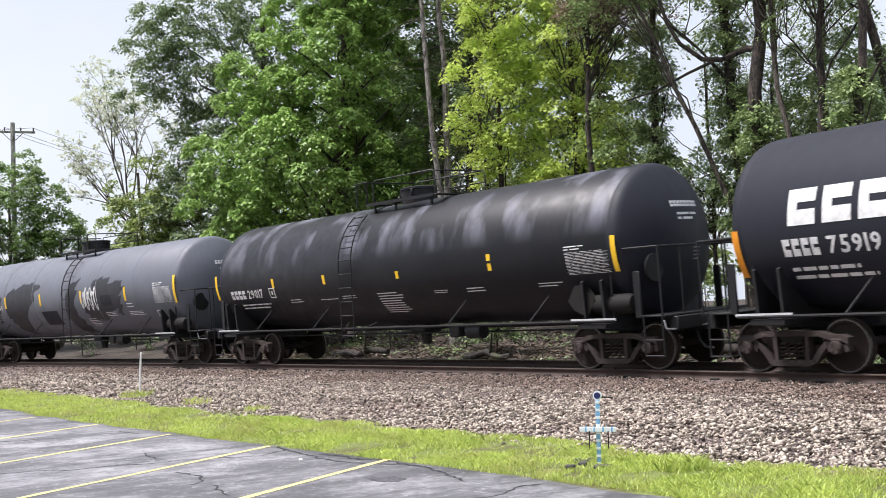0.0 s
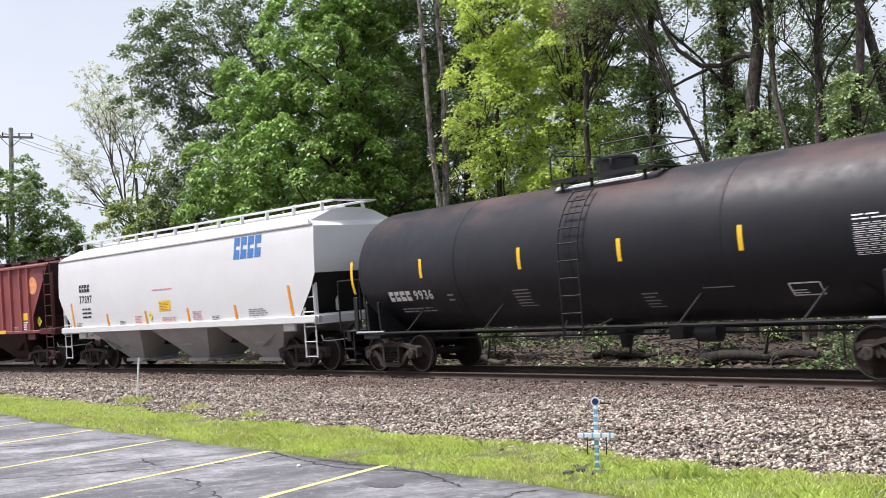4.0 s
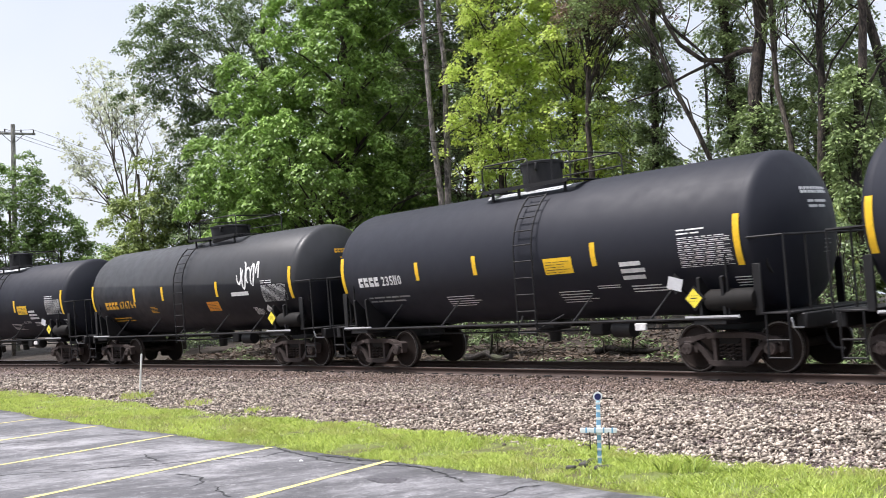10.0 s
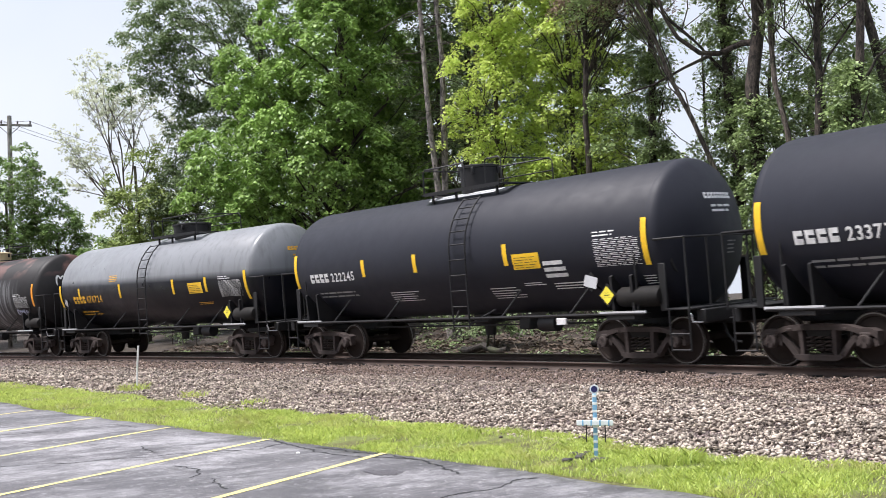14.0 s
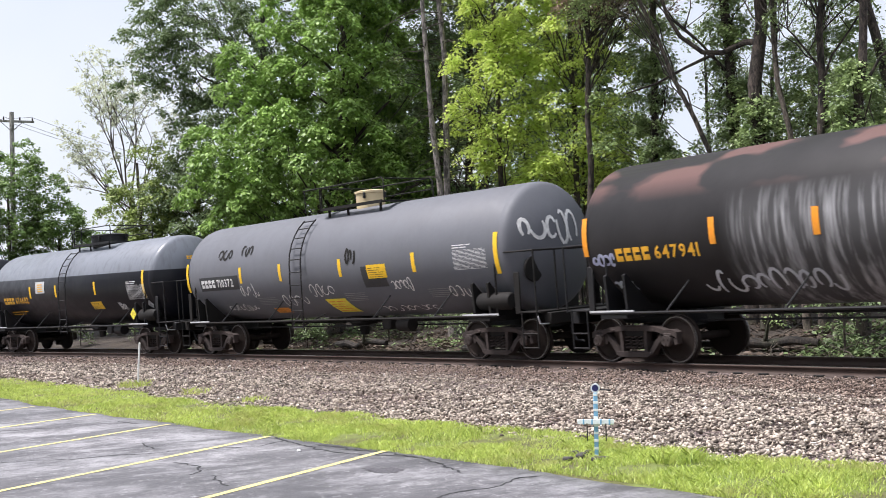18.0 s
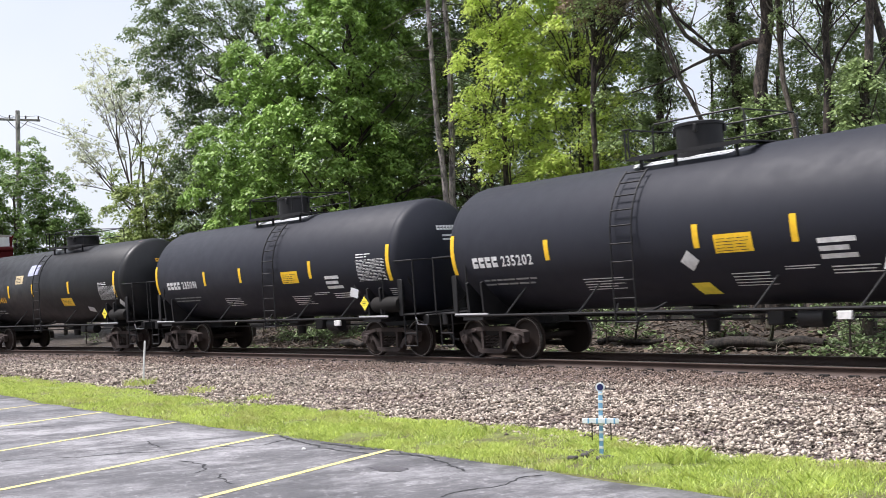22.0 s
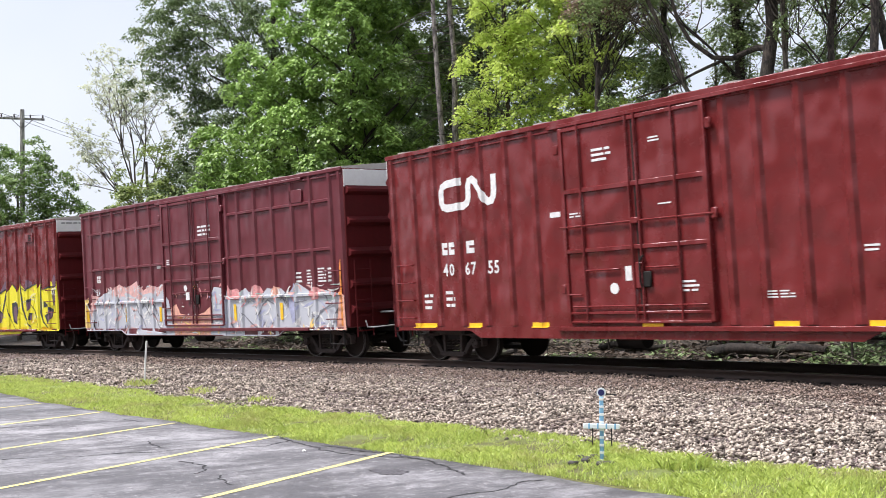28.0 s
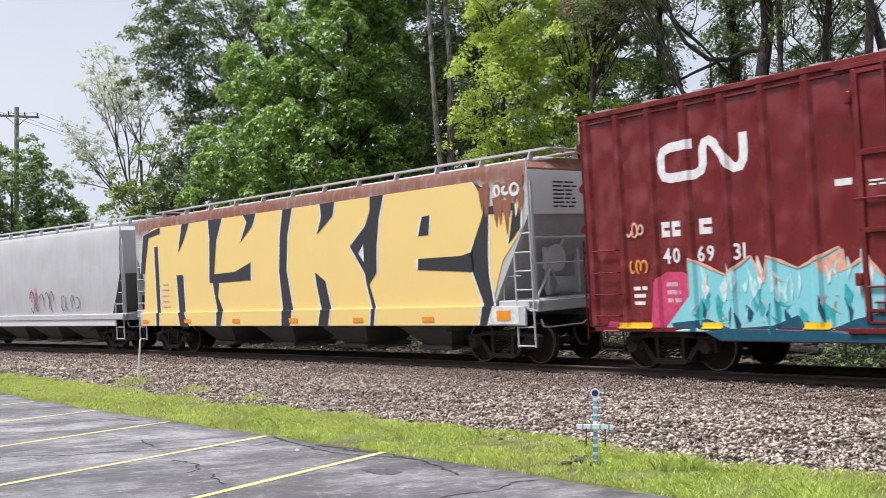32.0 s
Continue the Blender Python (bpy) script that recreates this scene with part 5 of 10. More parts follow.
            part("rail_bracket", br, None, car, "", pose(x, 0, 0) if o < 0 else pose(x, 0, 0) @ Matrix.Diagonal((1, -1, 1, 1)))
    # stub sills, saddles, end platforms
    for o in (-1, 1):
        g = Geo()
        x0, x1 = sorted((o * (tc / 2 - 1.2), o * (half - 0.35)))
        g.box(((x0 + x1) / 2, 0, 0.88), (x1 - x0, 0.52, 0.3), 0.02)
        g.box((o * (half - 0.42), 0, 0.93), (0.2, 2.3, 0.26), 0.02)
        g.box((o * (half - 0.75), 0, 1.08), (0.66, 2.7, 0.04), 0.01)
        part("stub_sill", g, fit_mat, car, "dusty black draft sill with end platform")
        g = Geo()
        zb = zc - R
        for y in (-1, 1):
            poly = [(y * 0.2, zb - 0.15), (y * (R - 0.02), zb - 0.12), (y * (R + 0.03), zc - 0.75), (y * (R * 0.98), zc - 0.72), (y * R * 0.86, zc - R * 0.62), (y * R * 0.55, zc - R * 0.9), (y * 0.2, zb + 0.02)]
            g.prism(poly, o * tc / 2 - 0.28, o * tc / 2 - 0.22, "x")
            g.prism(poly, o * tc / 2 + 0.22, o * tc / 2 + 0.28, "x")
            g.box((o * tc / 2, y * R * 0.9, zb - 0.06), (0.7, 0.5, 0.1), 0.01)
        part("tank_saddle", g, fit_mat, car)
        part("sill_edge", Geo().box((o * (tc / 2 + 0.05), -(R + 0.1), 1.06), (1.15, 0.03, 0.05)), MAT["grey_pad"], car, "pale worn edge of the end platform")
        g = Geo()
        xe = o * (half - 0.75)
        for y in (-1.42, 1.42):
            g.tube([(xe - o * 0.9, y, 1.05), (xe - o * 0.9, y, 2.28), (xe - o * 0.78, y, 2.4), (xe + o * 0.28, y, 2.4)], 0.022, 6)
        g.tube([(xe + o * 0.28, -1.42, 2.4), (xe + o * 0.28, 1.42, 2.4)], 0.022, 6)
        for y in (-1.42, -0.75, 0.75, 1.42):
            g.rod((xe + o * 0.28, y, 1.05), (xe + o * 0.28, y, 2.4), 0.02, 6)
        part("end_handrail", g, fit_mat, car, "bent pipe handrail at the car's end")
        for y in (-1.36, 1.36):
            g = Geo()
            for x in (-0.22, 0.22):
                g.rod((xe + x, y, 1.08), (xe + x, y, 0.3), 0.018, 6)
            for z in (0.32, 0.62):
                g.rod((xe - 0.22, y, z), (xe + 0.22, y, z), 0.018, 6)
            part("sill_step", g, fit_mat, car)
            part("end_post", Geo().box((xe - o * 0.35, y * 0.97, 1.5), (0.16, 0.05, 0.9), 0.01), fit_mat, car)
    if reservoir:
        x = tc / 2 + 0.32
        g = Geo().lathe([(x - 0.52, 0.05), (x - 0.5, 0.16), (x - 0.42, 0.2), (x + 0.42, 0.2), (x + 0.5, 0.16), (x + 0.52, 0.05)], 18, "x", (0, -1.3, 1.34))
        part("air_reservoir", g, MAT["iron_dark"], car, "dusty cylindrical air reservoir")
        g = Geo().lathe([(0.0, 0.28), (0.03, 0.29), (0.05, 0.27), (0.055, 0.05)], 16, "x", (half - 1.05, -0.85, 2.0))
        hw = part("hand_brake_wheel", g, fit_mat, car)
        for k in range(3):
            c, s = 0.26 * math.cos(math.pi * k / 3), 0.26 * math.sin(math.pi * k / 3)
            part("wheel_spoke", Geo().rod((half - 1.02, -0.85 - c, 2.0 - s), (half - 1.02, -0.85 + c, 2.0 + s), 0.014, 6), fit_mat, hw)
    g = Geo()
    g.box((0, 0, zc - R - 0.08), (0.6, 0.6, 0.3), 0.06).lathe([(zc - R - 0.5, 0.12), (zc - R - 0.2, 0.15)], 14, "z")
    g.rod((-tc / 2 + 1.2, 0.35, 0.86), (tc / 2 - 1.2, 0.35, 0.86), 0.03, 6).rod((-tc / 2 + 1.2, -0.5, 0.8), (tc / 2 - 1.2, -0.5, 0.8), 0.02, 6)
    g.lathe([(2.4, 0.03), (2.42, 0.17), (2.9, 0.17), (2.92, 0.03)], 14, "x", (0, -0.7, 0.82)).box((1.9, -0.55, 0.85), (0.35, 0.4, 0.3), 0.03)
    part("brake_rigging", g, fit_mat, car, "pipes, outlet valve and brake gear under the belly")
    running_gear(car, tc, half)
    return car, tank

# ---- boxcars ----
DOOR = (-1.78, 1.86)


def ribbed_side(W, posts, rails=()):
    """The skin of a boxcar's near side, with its posts, stiffeners and door: a place for paint."""
    edges = (-0.11, -0.05, 0.05, 0.11)
    d0, d1 = DOOR

    def depth(x, z):
        if d0 - 0.001 < x < d1 + 0.001:
            return 0.066
        d = 0.0
        for p in posts:
            a = abs(x - p)
            if a < 0.11:
                d = max(d, 0.055 * min((0.11 - a) / 0.06, 1))
        for r in rails:
            a = abs(z - r)
            if a < 0.05:
                d = max(d, 0.05 * min((0.05 - a) / 0.02, 1))
        if z < 0.86:
            d = max(d, 0.052)
        return d

    def skin(x, z, u, v, off):
        low = 0.63 if abs(x + u) < 4.6 else 0.63 + 0.16 * min((abs(x + u) - 4.6) / 0.35, 1)
        h = max(z + v, low)
        return Vector((min(max(x + u, -7.81), 7.81), -(W + depth(x + u, h) + off), h))

    skin.cut_x = [p + e for p in posts for e in edges] + [d0 - 0.002, d0, d1, d1 + 0.002, -4.95, -4.6, 4.6, 4.95]
    skin.cut_z = [r + e for r in rails for e in (-0.05, -0.03, 0.03, 0.05)] + [0.86, 0.862]
    return skin


def boxcar(label, wall, roof, end, posts, half=8.85, tc=12.4, L=7.82, HT=5.04, frames=False):
    """posts: places of the upright side posts; frames: rows of horizontal stiffeners between them."""
    car = thing("boxcar", None, None, label, "boxcar", "cars of the freight train")
    W, zs = 1.5, 0.84
    body = part("body", Geo().box((0, 0, (HT + zs) / 2), (2 * L, 2 * W, HT - zs), 0.02), wall, car)
    g = Geo()
    for o in (-1, 1):
        y = o * (W + 0.03)
        g.prism([(-L + 0.15, zs + 0.02), (L - 0.15, zs + 0.02), (L - 0.15, zs - 0.06), (4.95, zs - 0.06), (4.6, zs - 0.22), (-4.6, zs - 0.22), (-4.95, zs - 0.06), (-L + 0.15, zs - 0.06)], y - 0.02, y + 0.02)
    part("side_sill", g, wall, car)
    g = Geo()
    g.prism([(-W + 0.01, HT - 0.04), (-W + 0.01, HT + 0.03), (0, HT + 0.16), (W - 0.01, HT + 0.03), (W - 0.01, HT - 0.04)], -L - 0.02, L + 0.02, "x")
    rf = part("roof", g, roof, car, "pale galvanised ribbed roof")
    rib = Geo().prism([(-W - 0.02, HT + 0.01), (-W - 0.02, HT + 0.055), (0, HT + 0.2), (W + 0.02, HT + 0.055), (W + 0.02, HT + 0.01), (0, HT + 0.15)], -0.12, 0.12, "x").mesh("roof_rib", roof)
    for i in range(13):
        part("roof_rib", rib, None, rf, "", pose(-L + 0.6 + i * (2 * L - 1.2) / 12, 0, 0))
    post = Geo().prism([(-0.11, 0), (-0.05, -0.055), (0.05, -0.055), (0.11, 0)], zs + 0.05, HT - 0.05, "z").mesh("side_post", wall)
    for o in (-1, 1):
        part("top_chord", Geo().box((0, o * (W + 0.035), HT - 0.035), (2 * L + 0.04, 0.07, 0.11), 0.015), wall, car)
        part("eave_rail", Geo().box((0, o * (W + 0.02), HT - 0.17), (2 * L, 0.04, 0.05), 0.01), wall, car)
    d0, d1 = DOOR
    for x in posts:
        if d0 - 0.1 < x < d1 + 0.1:
            continue
        part("side_post", post, None, body, "", pose(x, -W, 0))
        part("side_post", post, None, body, "", pose(x, W, 0, 0, 0, 180))
    if frames:
        for z in (1.75, 2.95, 4.24):
            for a, b in ((-L + 0.5, d0 - 0.1), (d1 + 0.1, L - 0.5)):
                g = Geo().prism([(z - 0.05, -W), (z - 0.03, -W - 0.05), (z + 0.03, -W - 0.05), (z + 0.05, -W)], a, b, "x")
                g.v = [(x, zz, y) for x, y, zz in g.v]
                part("side_stiffener", g, wall, body)
    # sliding door with bars and lock rods
    for o in (-1, 1):
        y = o * (W + 0.03)
        yy = o * (W + 0.075)
        door = part("door", Geo().box(((d0 + d1) / 2, y, (HT + zs) / 2 - 0.02), (d1 - d0, 0.07, HT - zs - 0.25), 0.015), wall, car, "wide door with lock bars")
        for z, h in ((0.95, 0.05), (1.13, 0.06), (2.37, 0.09), (3.57, 0.1), (HT - 0.22, 0.08)):
            part("door_bar", Geo().box(((d0 + d1) / 2, yy, z), (d1 - d0 - 0.16, 0.06, h), 0.012), wall, door)
        for x in (d0 + 0.05, d1 - 0.05):
            part("door_stile", Geo().box((x, yy, (HT + zs) / 2 - 0.03), (0.1, 0.07, HT - zs - 0.28), 0.015), wall, door)
        part("cross_rod", Geo().rod((d0 - 0.06, yy + o * 0.035, 2.86), (d1 + 0.1, yy + o * 0.035, 2.86), 0.022, 6), wall, door)
        for a, b, z in ((-1.2, -0.32, 1.97), (0.35, 1.12, 1.97), (-1.7, -1.35, 1.5), (-1.6, 1.7, 1.26)):
            part("lock_bar", Geo().rod((a, yy + o * 0.03, z), (b, yy + o * 0.03, z), 0.02, 6), wall, door)
        part("gear_box", Geo().box((0.12, yy, 1.83), (0.3, 0.06, 0.5), 0.02).box((0.14, yy + o * 0.04, 2.87), (0.2, 0.04, 0.12), 0.015), wall, door)
        for x, z in ((d0 - 0.08, 4.45), (d0 - 0.08, 1.62), (d1 + 0.08, 4.45), (d1 + 0.1, 2.86)):
            part("door_keeper", Geo().box((x, yy, z), (0.13, 0.08, 0.2), 0.02), wall, door)
        part("door_seam", Geo().box((0.16, yy - o * 0.008, (HT + zs) / 2), (0.04, 0.012, HT - zs - 0.5), 0.003), MAT["iron_dark"], door)
        for x in (-1.22, 0.05, 0.26, 1.15):
            part("lock_rod", Geo().rod((x, o * (W + 0.11), 1.0), (x, o * (W + 0.11), HT - 0.15), 0.025, 8), wall, door)
        g = Geo().tube([(0.25, o * (W + 0.12), 1.6), (0.25, o * (W + 0.17), 1.7), (0.25, o * (W + 0.17), 2.1), (0.3, o * (W + 0.12), 2.2)], 0.02, 6).box((0.35, o * (W + 0.1), 1.75), (0.22, 0.05, 0.3), 0.02)
        part("lock_handle", g, MAT["iron_dark"], door)
        part("door_track", Geo().box((2.0, yy, HT - 0.12), (8.2, 0.06, 0.08), 0.01).box((2.0, yy, zs - 0.02), (8.2, 0.07, 0.09), 0.01), wall, car)
    # ends with rolled ribs and a white panel
    for o in (-1, 1):
        e = part("end_wall", Geo().box((o * (L + 0.02), 0, (HT + zs) / 2), (0.05, 2 * W, HT - zs - 0.05), 0.01), end, car, "ribbed end wall")
        part("end_panel", Geo().box((o * (L + 0.055), -0.08, HT - 0.28), (0.02, 2 * W - 0.16, 0.46), 0.004), MAT["white"], e, "white panel with faint stencils")
        rb = Geo().prism([(-0.1, 0), (-0.02, 0.13), (0.05, 0.13), (0.16, 0)], -W + 0.04, W - 0.04, "y")
        rb.v = [(z * o, y, x) for x, y, z in rb.v]
        rb = rb.mesh("end_rib", end)
        for z in (1.3, 1.95, 2.78, 3.6, 4.42):
            part("end_rib", rb, None, e, "", pose(o * (L + 0.045), 0, z))
        g = Geo()
        for y in (-W + 0.1, -W + 0.62):
            g.rod((o * (L + 0.2), y, 0.6), (o * (L + 0.2), y, 2.6), 0.018, 6)
        for z in (0.75, 1.15, 1.55, 1.95, 2.35):
            g.rod((o * (L + 0.2), -W + 0.1, z), (o * (L + 0.2), -W + 0.62, z), 0.018, 6)
        part("end_ladder", g, end, car)
        part("end_platform", Geo().box((o * (L + 0.35), 0.1, 1.2), (0.5, 1.3, 0.04), 0.01), MAT["grey_pad"], car, "pale grating step across the end")
        for y in (-1, 1):
            x0 = o * (L - 0.55)
            for z in (1.08, 1.5, 1.92, 2.35):
                part("grab_iron", Geo().tube([(x0 - 0.35, y * W, z), (x0 - 0.33, y * (W + 0.09), z), (x0 + 0.33, y * (W + 0.09), z), (x0 + 0.35, y * W, z)], 0.016, 6), wall, car)
            g = Geo().tube([(x0 - 0.3, y * W, 0.84), (x0 - 0.3, y * W, 0.42), (x0 + 0.3, y * W, 0.42), (x0 + 0.3, y * W, 0.84)], 0.02, 6)
            part("stirrup_step", g, MAT["iron_dark"], car)
    g = Geo().box((0, 0, 0.82), (2 * half - 1.0, 0.45, 0.3), 0.02)
    for k in range(7):
        g.box((-5.4 + k * 1.8, 0, 0.76), (0.12, 2.8, 0.16), 0.01)
    g.rod((-5, -0.8, 0.6), (5, -0.8, 0.6), 0.025, 6).lathe([(-1.2, 0.03), (-1.18, 0.18), (-0.5, 0.18), (-0.48, 0.03)], 14, "x", (0, -0.7, 0.55))
    part("underframe", g, MAT["iron_dark"], car, "dark underframe with brake gear")
    running_gear(car, tc, half, 0.86)
    return car, body

# ---- covered hopper cars ----
def hopper(label, wall, low, half=8.3, tc=12.8, top_l=7.9, sill_l=6.95, zs=1.43, eave=3.95, ridge=4.45, ribs=(), curved=True, gates=(-4.0, 0.25, 4.3), walk_mat=None, ladders=None, bulge=0.06, sill=True, cut=0.45, end_mat=None):
    car = thing("hopper_car", None, None, label, "hopper car", "cars of the freight train")
    W = 1.58
    walk_mat = walk_mat or wall
    ladders = ladders or wall
    # cross section from the sill to the ridge, in steps
    if curved:
        sec = [(W - 0.06, zs)] + [(W - 0.05 + bulge * math.sin(math.pi * k / 6), zs + (eave - zs) * k / 6) for k in range(1, 7)] + [(W - 0.12, eave + 0.16), (0.75, ridge - 0.06), (0.4, ridge), (0, ridge + 0.02)]
    else:
        sec = [(W - 0.1, zs), (W - 0.1, zs + 0.62), (W - 0.1, eave), (W - 0.16, eave + 0.06), (0.7, ridge - 0.04), (0.4, ridge), (0, ridge + 0.02)]
    zcut = zs + (eave - zs) * (cut if curved else 0.25)

    def length(z):
        if curved:
            return top_l if z >= zcut else sill_l + (top_l - sill_l) * max(z - zs, 0) / (zcut - zs)
        return sill_l if z <= zcut else sill_l + (top_l - sill_l) * min((z - zcut) / (eave - zcut), 1)

    g = Geo()
    v, f, ends = [], [], []
    ring = sec + [(-y, z) for y, z in sec[-2::-1]]
    n = len(ring)
    for o in (-1, 1):
        for y, z in ring:
            v.append((o * (length(z) - (0.22 if z > eave + 0.1 else 0)), y, z))
    for i in range(n - 1):
        f.append((i, i + 1, i + 1 + n, i + n))
    f += [(0, n, 2 * n - 1, n - 1)]
    for o in (0, n):
        m = len(sec) - 1
        for i in range(m):
            ends.append(len(f))
            f.append((o + i, o + i + 1, o + n - 2 - i, o + n - 1 - i) if i < m - 1 else (o + i, o + i + 1, o + n - 1 - i))
    g.add(v, f)
    # lower end faces get a darker colour that stands in for shade
    for k, i in enumerate(ends):
        if not curved or sec[k % (len(sec) - 1)][1] < zcut - 0.01:
            g.m[i] = 1
    body = part("body", g, [wall, end_mat or low], car, smooth=32)
    # slope sheets and outlet hoppers
    for gx in gates:
        g = Geo()
        a, b = 1.85 if len(gates) == 3 else 1.45, 0.52
        v = [(gx - a, -W + 0.12, zs), (gx + a, -W + 0.12, zs), (gx + a, W - 0.12, zs), (gx - a, W - 0.12, zs), (gx - b, -0.62, 0.36), (gx + b, -0.62, 0.36), (gx + b, 0.62, 0.36), (gx - b, 0.62, 0.36)]
        g.add(v, [(0, 1, 5, 4), (1, 2, 6, 5), (2, 3, 7, 6), (3, 0, 4, 7), (4, 5, 6, 7), (3, 2, 1, 0)])
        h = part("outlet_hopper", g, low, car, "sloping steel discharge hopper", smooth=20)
        g = Geo().box((gx, 0, 0.3), (1.15, 1.5, 0.12), 0.02).box((gx + 0.75, 0, 0.27), (0.5, 0.9, 0.07), 0.01).rod((gx + 0.6, -0.75, 0.3), (gx + 0.6, 0.75, 0.3), 0.04, 8)
        part("discharge_gate", g, low, h, "sliding gate under the hopper")
        part("hopper_fitting", Geo().box((gx - 0.1, -0.98, 0.85), (0.35, 0.06, 0.1), 0.01).rod((gx - 0.3, -1.02, 0.8), (gx + 0.2, -1.02, 0.8), 0.02, 6), low, h)
    for o in (-1, 1):
        if sill:
            part("side_sill", Geo().box((0, o * (W - (0.01 if curved else 0.1)), zs + 0.02), (2 * half - 0.9, 0.1, 0.2 if curved else 0.12), 0.02), walk_mat if curved else wall, car)
        g = Geo()
        v = [(o * (sill_l + 0.02), -1.2, zs + 0.5), (o * (sill_l + 0.02), 1.2, zs + 0.5), (o * (tc / 2 - 1.8), 1.2, 0.75), (o * (tc / 2 - 1.8), -1.2, 0.75)]
        g.add(v + [(x - o * 0.05, y, z - 0.05) for x, y, z in v], [(0, 1, 2, 3), (7, 6, 5, 4), (0, 4, 5, 1), (1, 5, 6, 2), (2, 6, 7, 3), (3, 7, 4, 0)])
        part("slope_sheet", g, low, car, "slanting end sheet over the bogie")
        g = Geo()
        xe = o * (half - 0.55)
        for y in (-W + 0.12, W - 0.12):
            g.box((xe, y, (zs + eave) / 2 - 0.2), (0.09, 0.09, eave - zs - 0.2), 0.01)
            g.box((o * (half - 1.0), y, zs + 0.02), (1.2, 0.14, 0.22), 0.02)
            g.box((o * (tc / 2), y * 0.98, zs - 0.14), (0.55, 0.1, 0.3), 0.02)
        g.box((xe, 0, zs), (0.3, 2 * W - 0.1, 0.24), 0.02).box((o * (half - 1.0), 0, zs + 0.13), (0.9, 2.4, 0.04), 0.01)
        for y in (-0.5, 0.5):
            g.box((o * (top_l - 0.5), y, (zs + eave) / 2), (0.1, 0.08, eave - zs - 0.4), 0.01)
        part("end_frame", g, ladders, car, "open end frame posts and sill")
        for y in (-1, 1):
            g = Geo()
            x0, x1 = o * (half - 0.55), o * (half - 1.05)
            yl = y * (W - 0.06)
            for x in (x0, x1):
                g.rod((x, yl, 0.42), (x, yl, eave + (0.2 if x is x0 else -0.2)), 0.022, 6)
            lad = part("end_ladder", g, ladders, car)
            for k in range(9):
                part("rung", Geo().rod((x0, yl, 0.45 + k * 0.4), (x1, yl, 0.45 + k * 0.4), 0.017, 6), ladders, lad)
        g = Geo().lathe([(0, 0.3), (0.03, 0.31), (0.05, 0.29), (0.055, 0.05)], 16, "x", (o * (half - 0.75), -0.55, zs + 1.0)).box((o * (half - 0.9), -0.55, zs + 1.0), (0.2, 0.35, 0.5), 0.03)
        g.lathe([(-0.45, 0.03), (-0.43, 0.2), (0.43, 0.2), (0.45, 0.03)], 14, "y", (o * (half - 1.35), 0.3, zs + 0.4)).rod((o * (half - 0.9), -0.55, zs + 0.8), (o * (half - 1.3), 0.2, zs + 0.2), 0.03, 6)
        part("brake_gear", g, ladders, car, "brake wheel, cylinder and rods at the end")
    if ribs:
        zt = eave
        for i, x in enumerate(ribs):
            if i == 0:
                KIT[label] = Geo().prism([(-0.06, 0), (-0.04, -0.08), (0.04, -0.08), (0.06, 0)], zs + 0.1, zt - 0.02, "z").mesh("side_rib", MAT["hop_rib"])
            part("side_rib", KIT[label], None, body, "", pose(x, -(W - 0.1), 0))
            part("side_rib", KIT[label], None, body, "", pose(x, W - 0.1, 0, 0, 0, 180))
        for y in (-1, 1):
            part("top_chord", Geo().box((0, y * (W - 0.06), eave), (2 * top_l, 0.1, 0.1), 0.02), wall, car)
    # roof walk on brackets, hatches
    g = Geo()
    up = 0.2 if curved else 0.1
    for y in (-0.62, 0.62):
        g.box((0, y, ridge + up), (2 * top_l - 0.2, 0.24, 0.025), 0.006)
        g.box((0, y * 1.22, ridge + up), (2 * top_l - 0.2, 0.025, 0.05))
    for o in (-1, 1):
        g.box((o * (top_l - 0.15), 0, ridge + up), (0.3, 1.5, 0.025), 0.006)
    rw = part("roof_walk", g, walk_mat, car, "steel running board along the roof")
    br = Geo().prism([(-0.86, ridge - 0.05), (-0.8, ridge + up - 0.01), (-0.5, ridge + up - 0.01), (-0.56, ridge + 0.01)] if not curved else [(-0.84, eave + 0.25), (-0.77, ridge + up - 0.01), (-0.66, ridge + up - 0.01), (-0.7, ridge - 0.1)], -0.018, 0.018, "x").mesh("walk_bracket", walk_mat)
    for k in range(12):
        x = -top_l + 0.6 + k * (2 * top_l - 1.2) / 11
        part("walk_bracket", br, None, rw, "", pose(x, 0, 0))
        part("walk_bracket", br, None, rw, "", pose(x, 0, 0, 0, 0, 180))
    hatch = Geo().box((0, 0, ridge + 0.07), (2 * top_l - 1.6, 0.55, 0.1), 0.03)
    part("hatch_cover", hatch, walk_mat, car, "long trough hatch on the roof")
    g = Geo().box((0, 0, 0.9), (2 * half - 0.9, 0.3, 0.26), 0.02)
    part("centre_sill", g, MAT["iron_dark"], car)
    running_gear(car, tc, half, 0.86)
    return car, body

# ---- the train, front to rear; offset along the line at the start ----
TRAIN = []


def couple(car, s0):
    TRAIN.append((car, s0))


def bars(tank, surf, spots, material, w=0.13):
    """Upright strips of reflective tape: (x, low, high)."""
    for x, z0, z1 in spots:
        mark(tank, surf, x, z0, rect(0, 0, w, z1 - z0), material, "reflector", "yellow reflective strip")


def board(tank, surf, x, z, w, h, material, seed=0, ink=None):
    """A printed notice: a plain plate with bars for its print."""
    mark(tank, surf, x, z, rect(0, 0, w, h), material, "notice_plate", "yellow notice with small print", 0.009)
    v, f = lines(w * 0.86, h * 0.8, 5, seed, 0.2)
    mark(tank, surf, x, z, ([(a + w * 0.07, b + h * 0.1) for a, b in v], f), ink or MAT["print_black"], "notice_print", "", 0.0125)


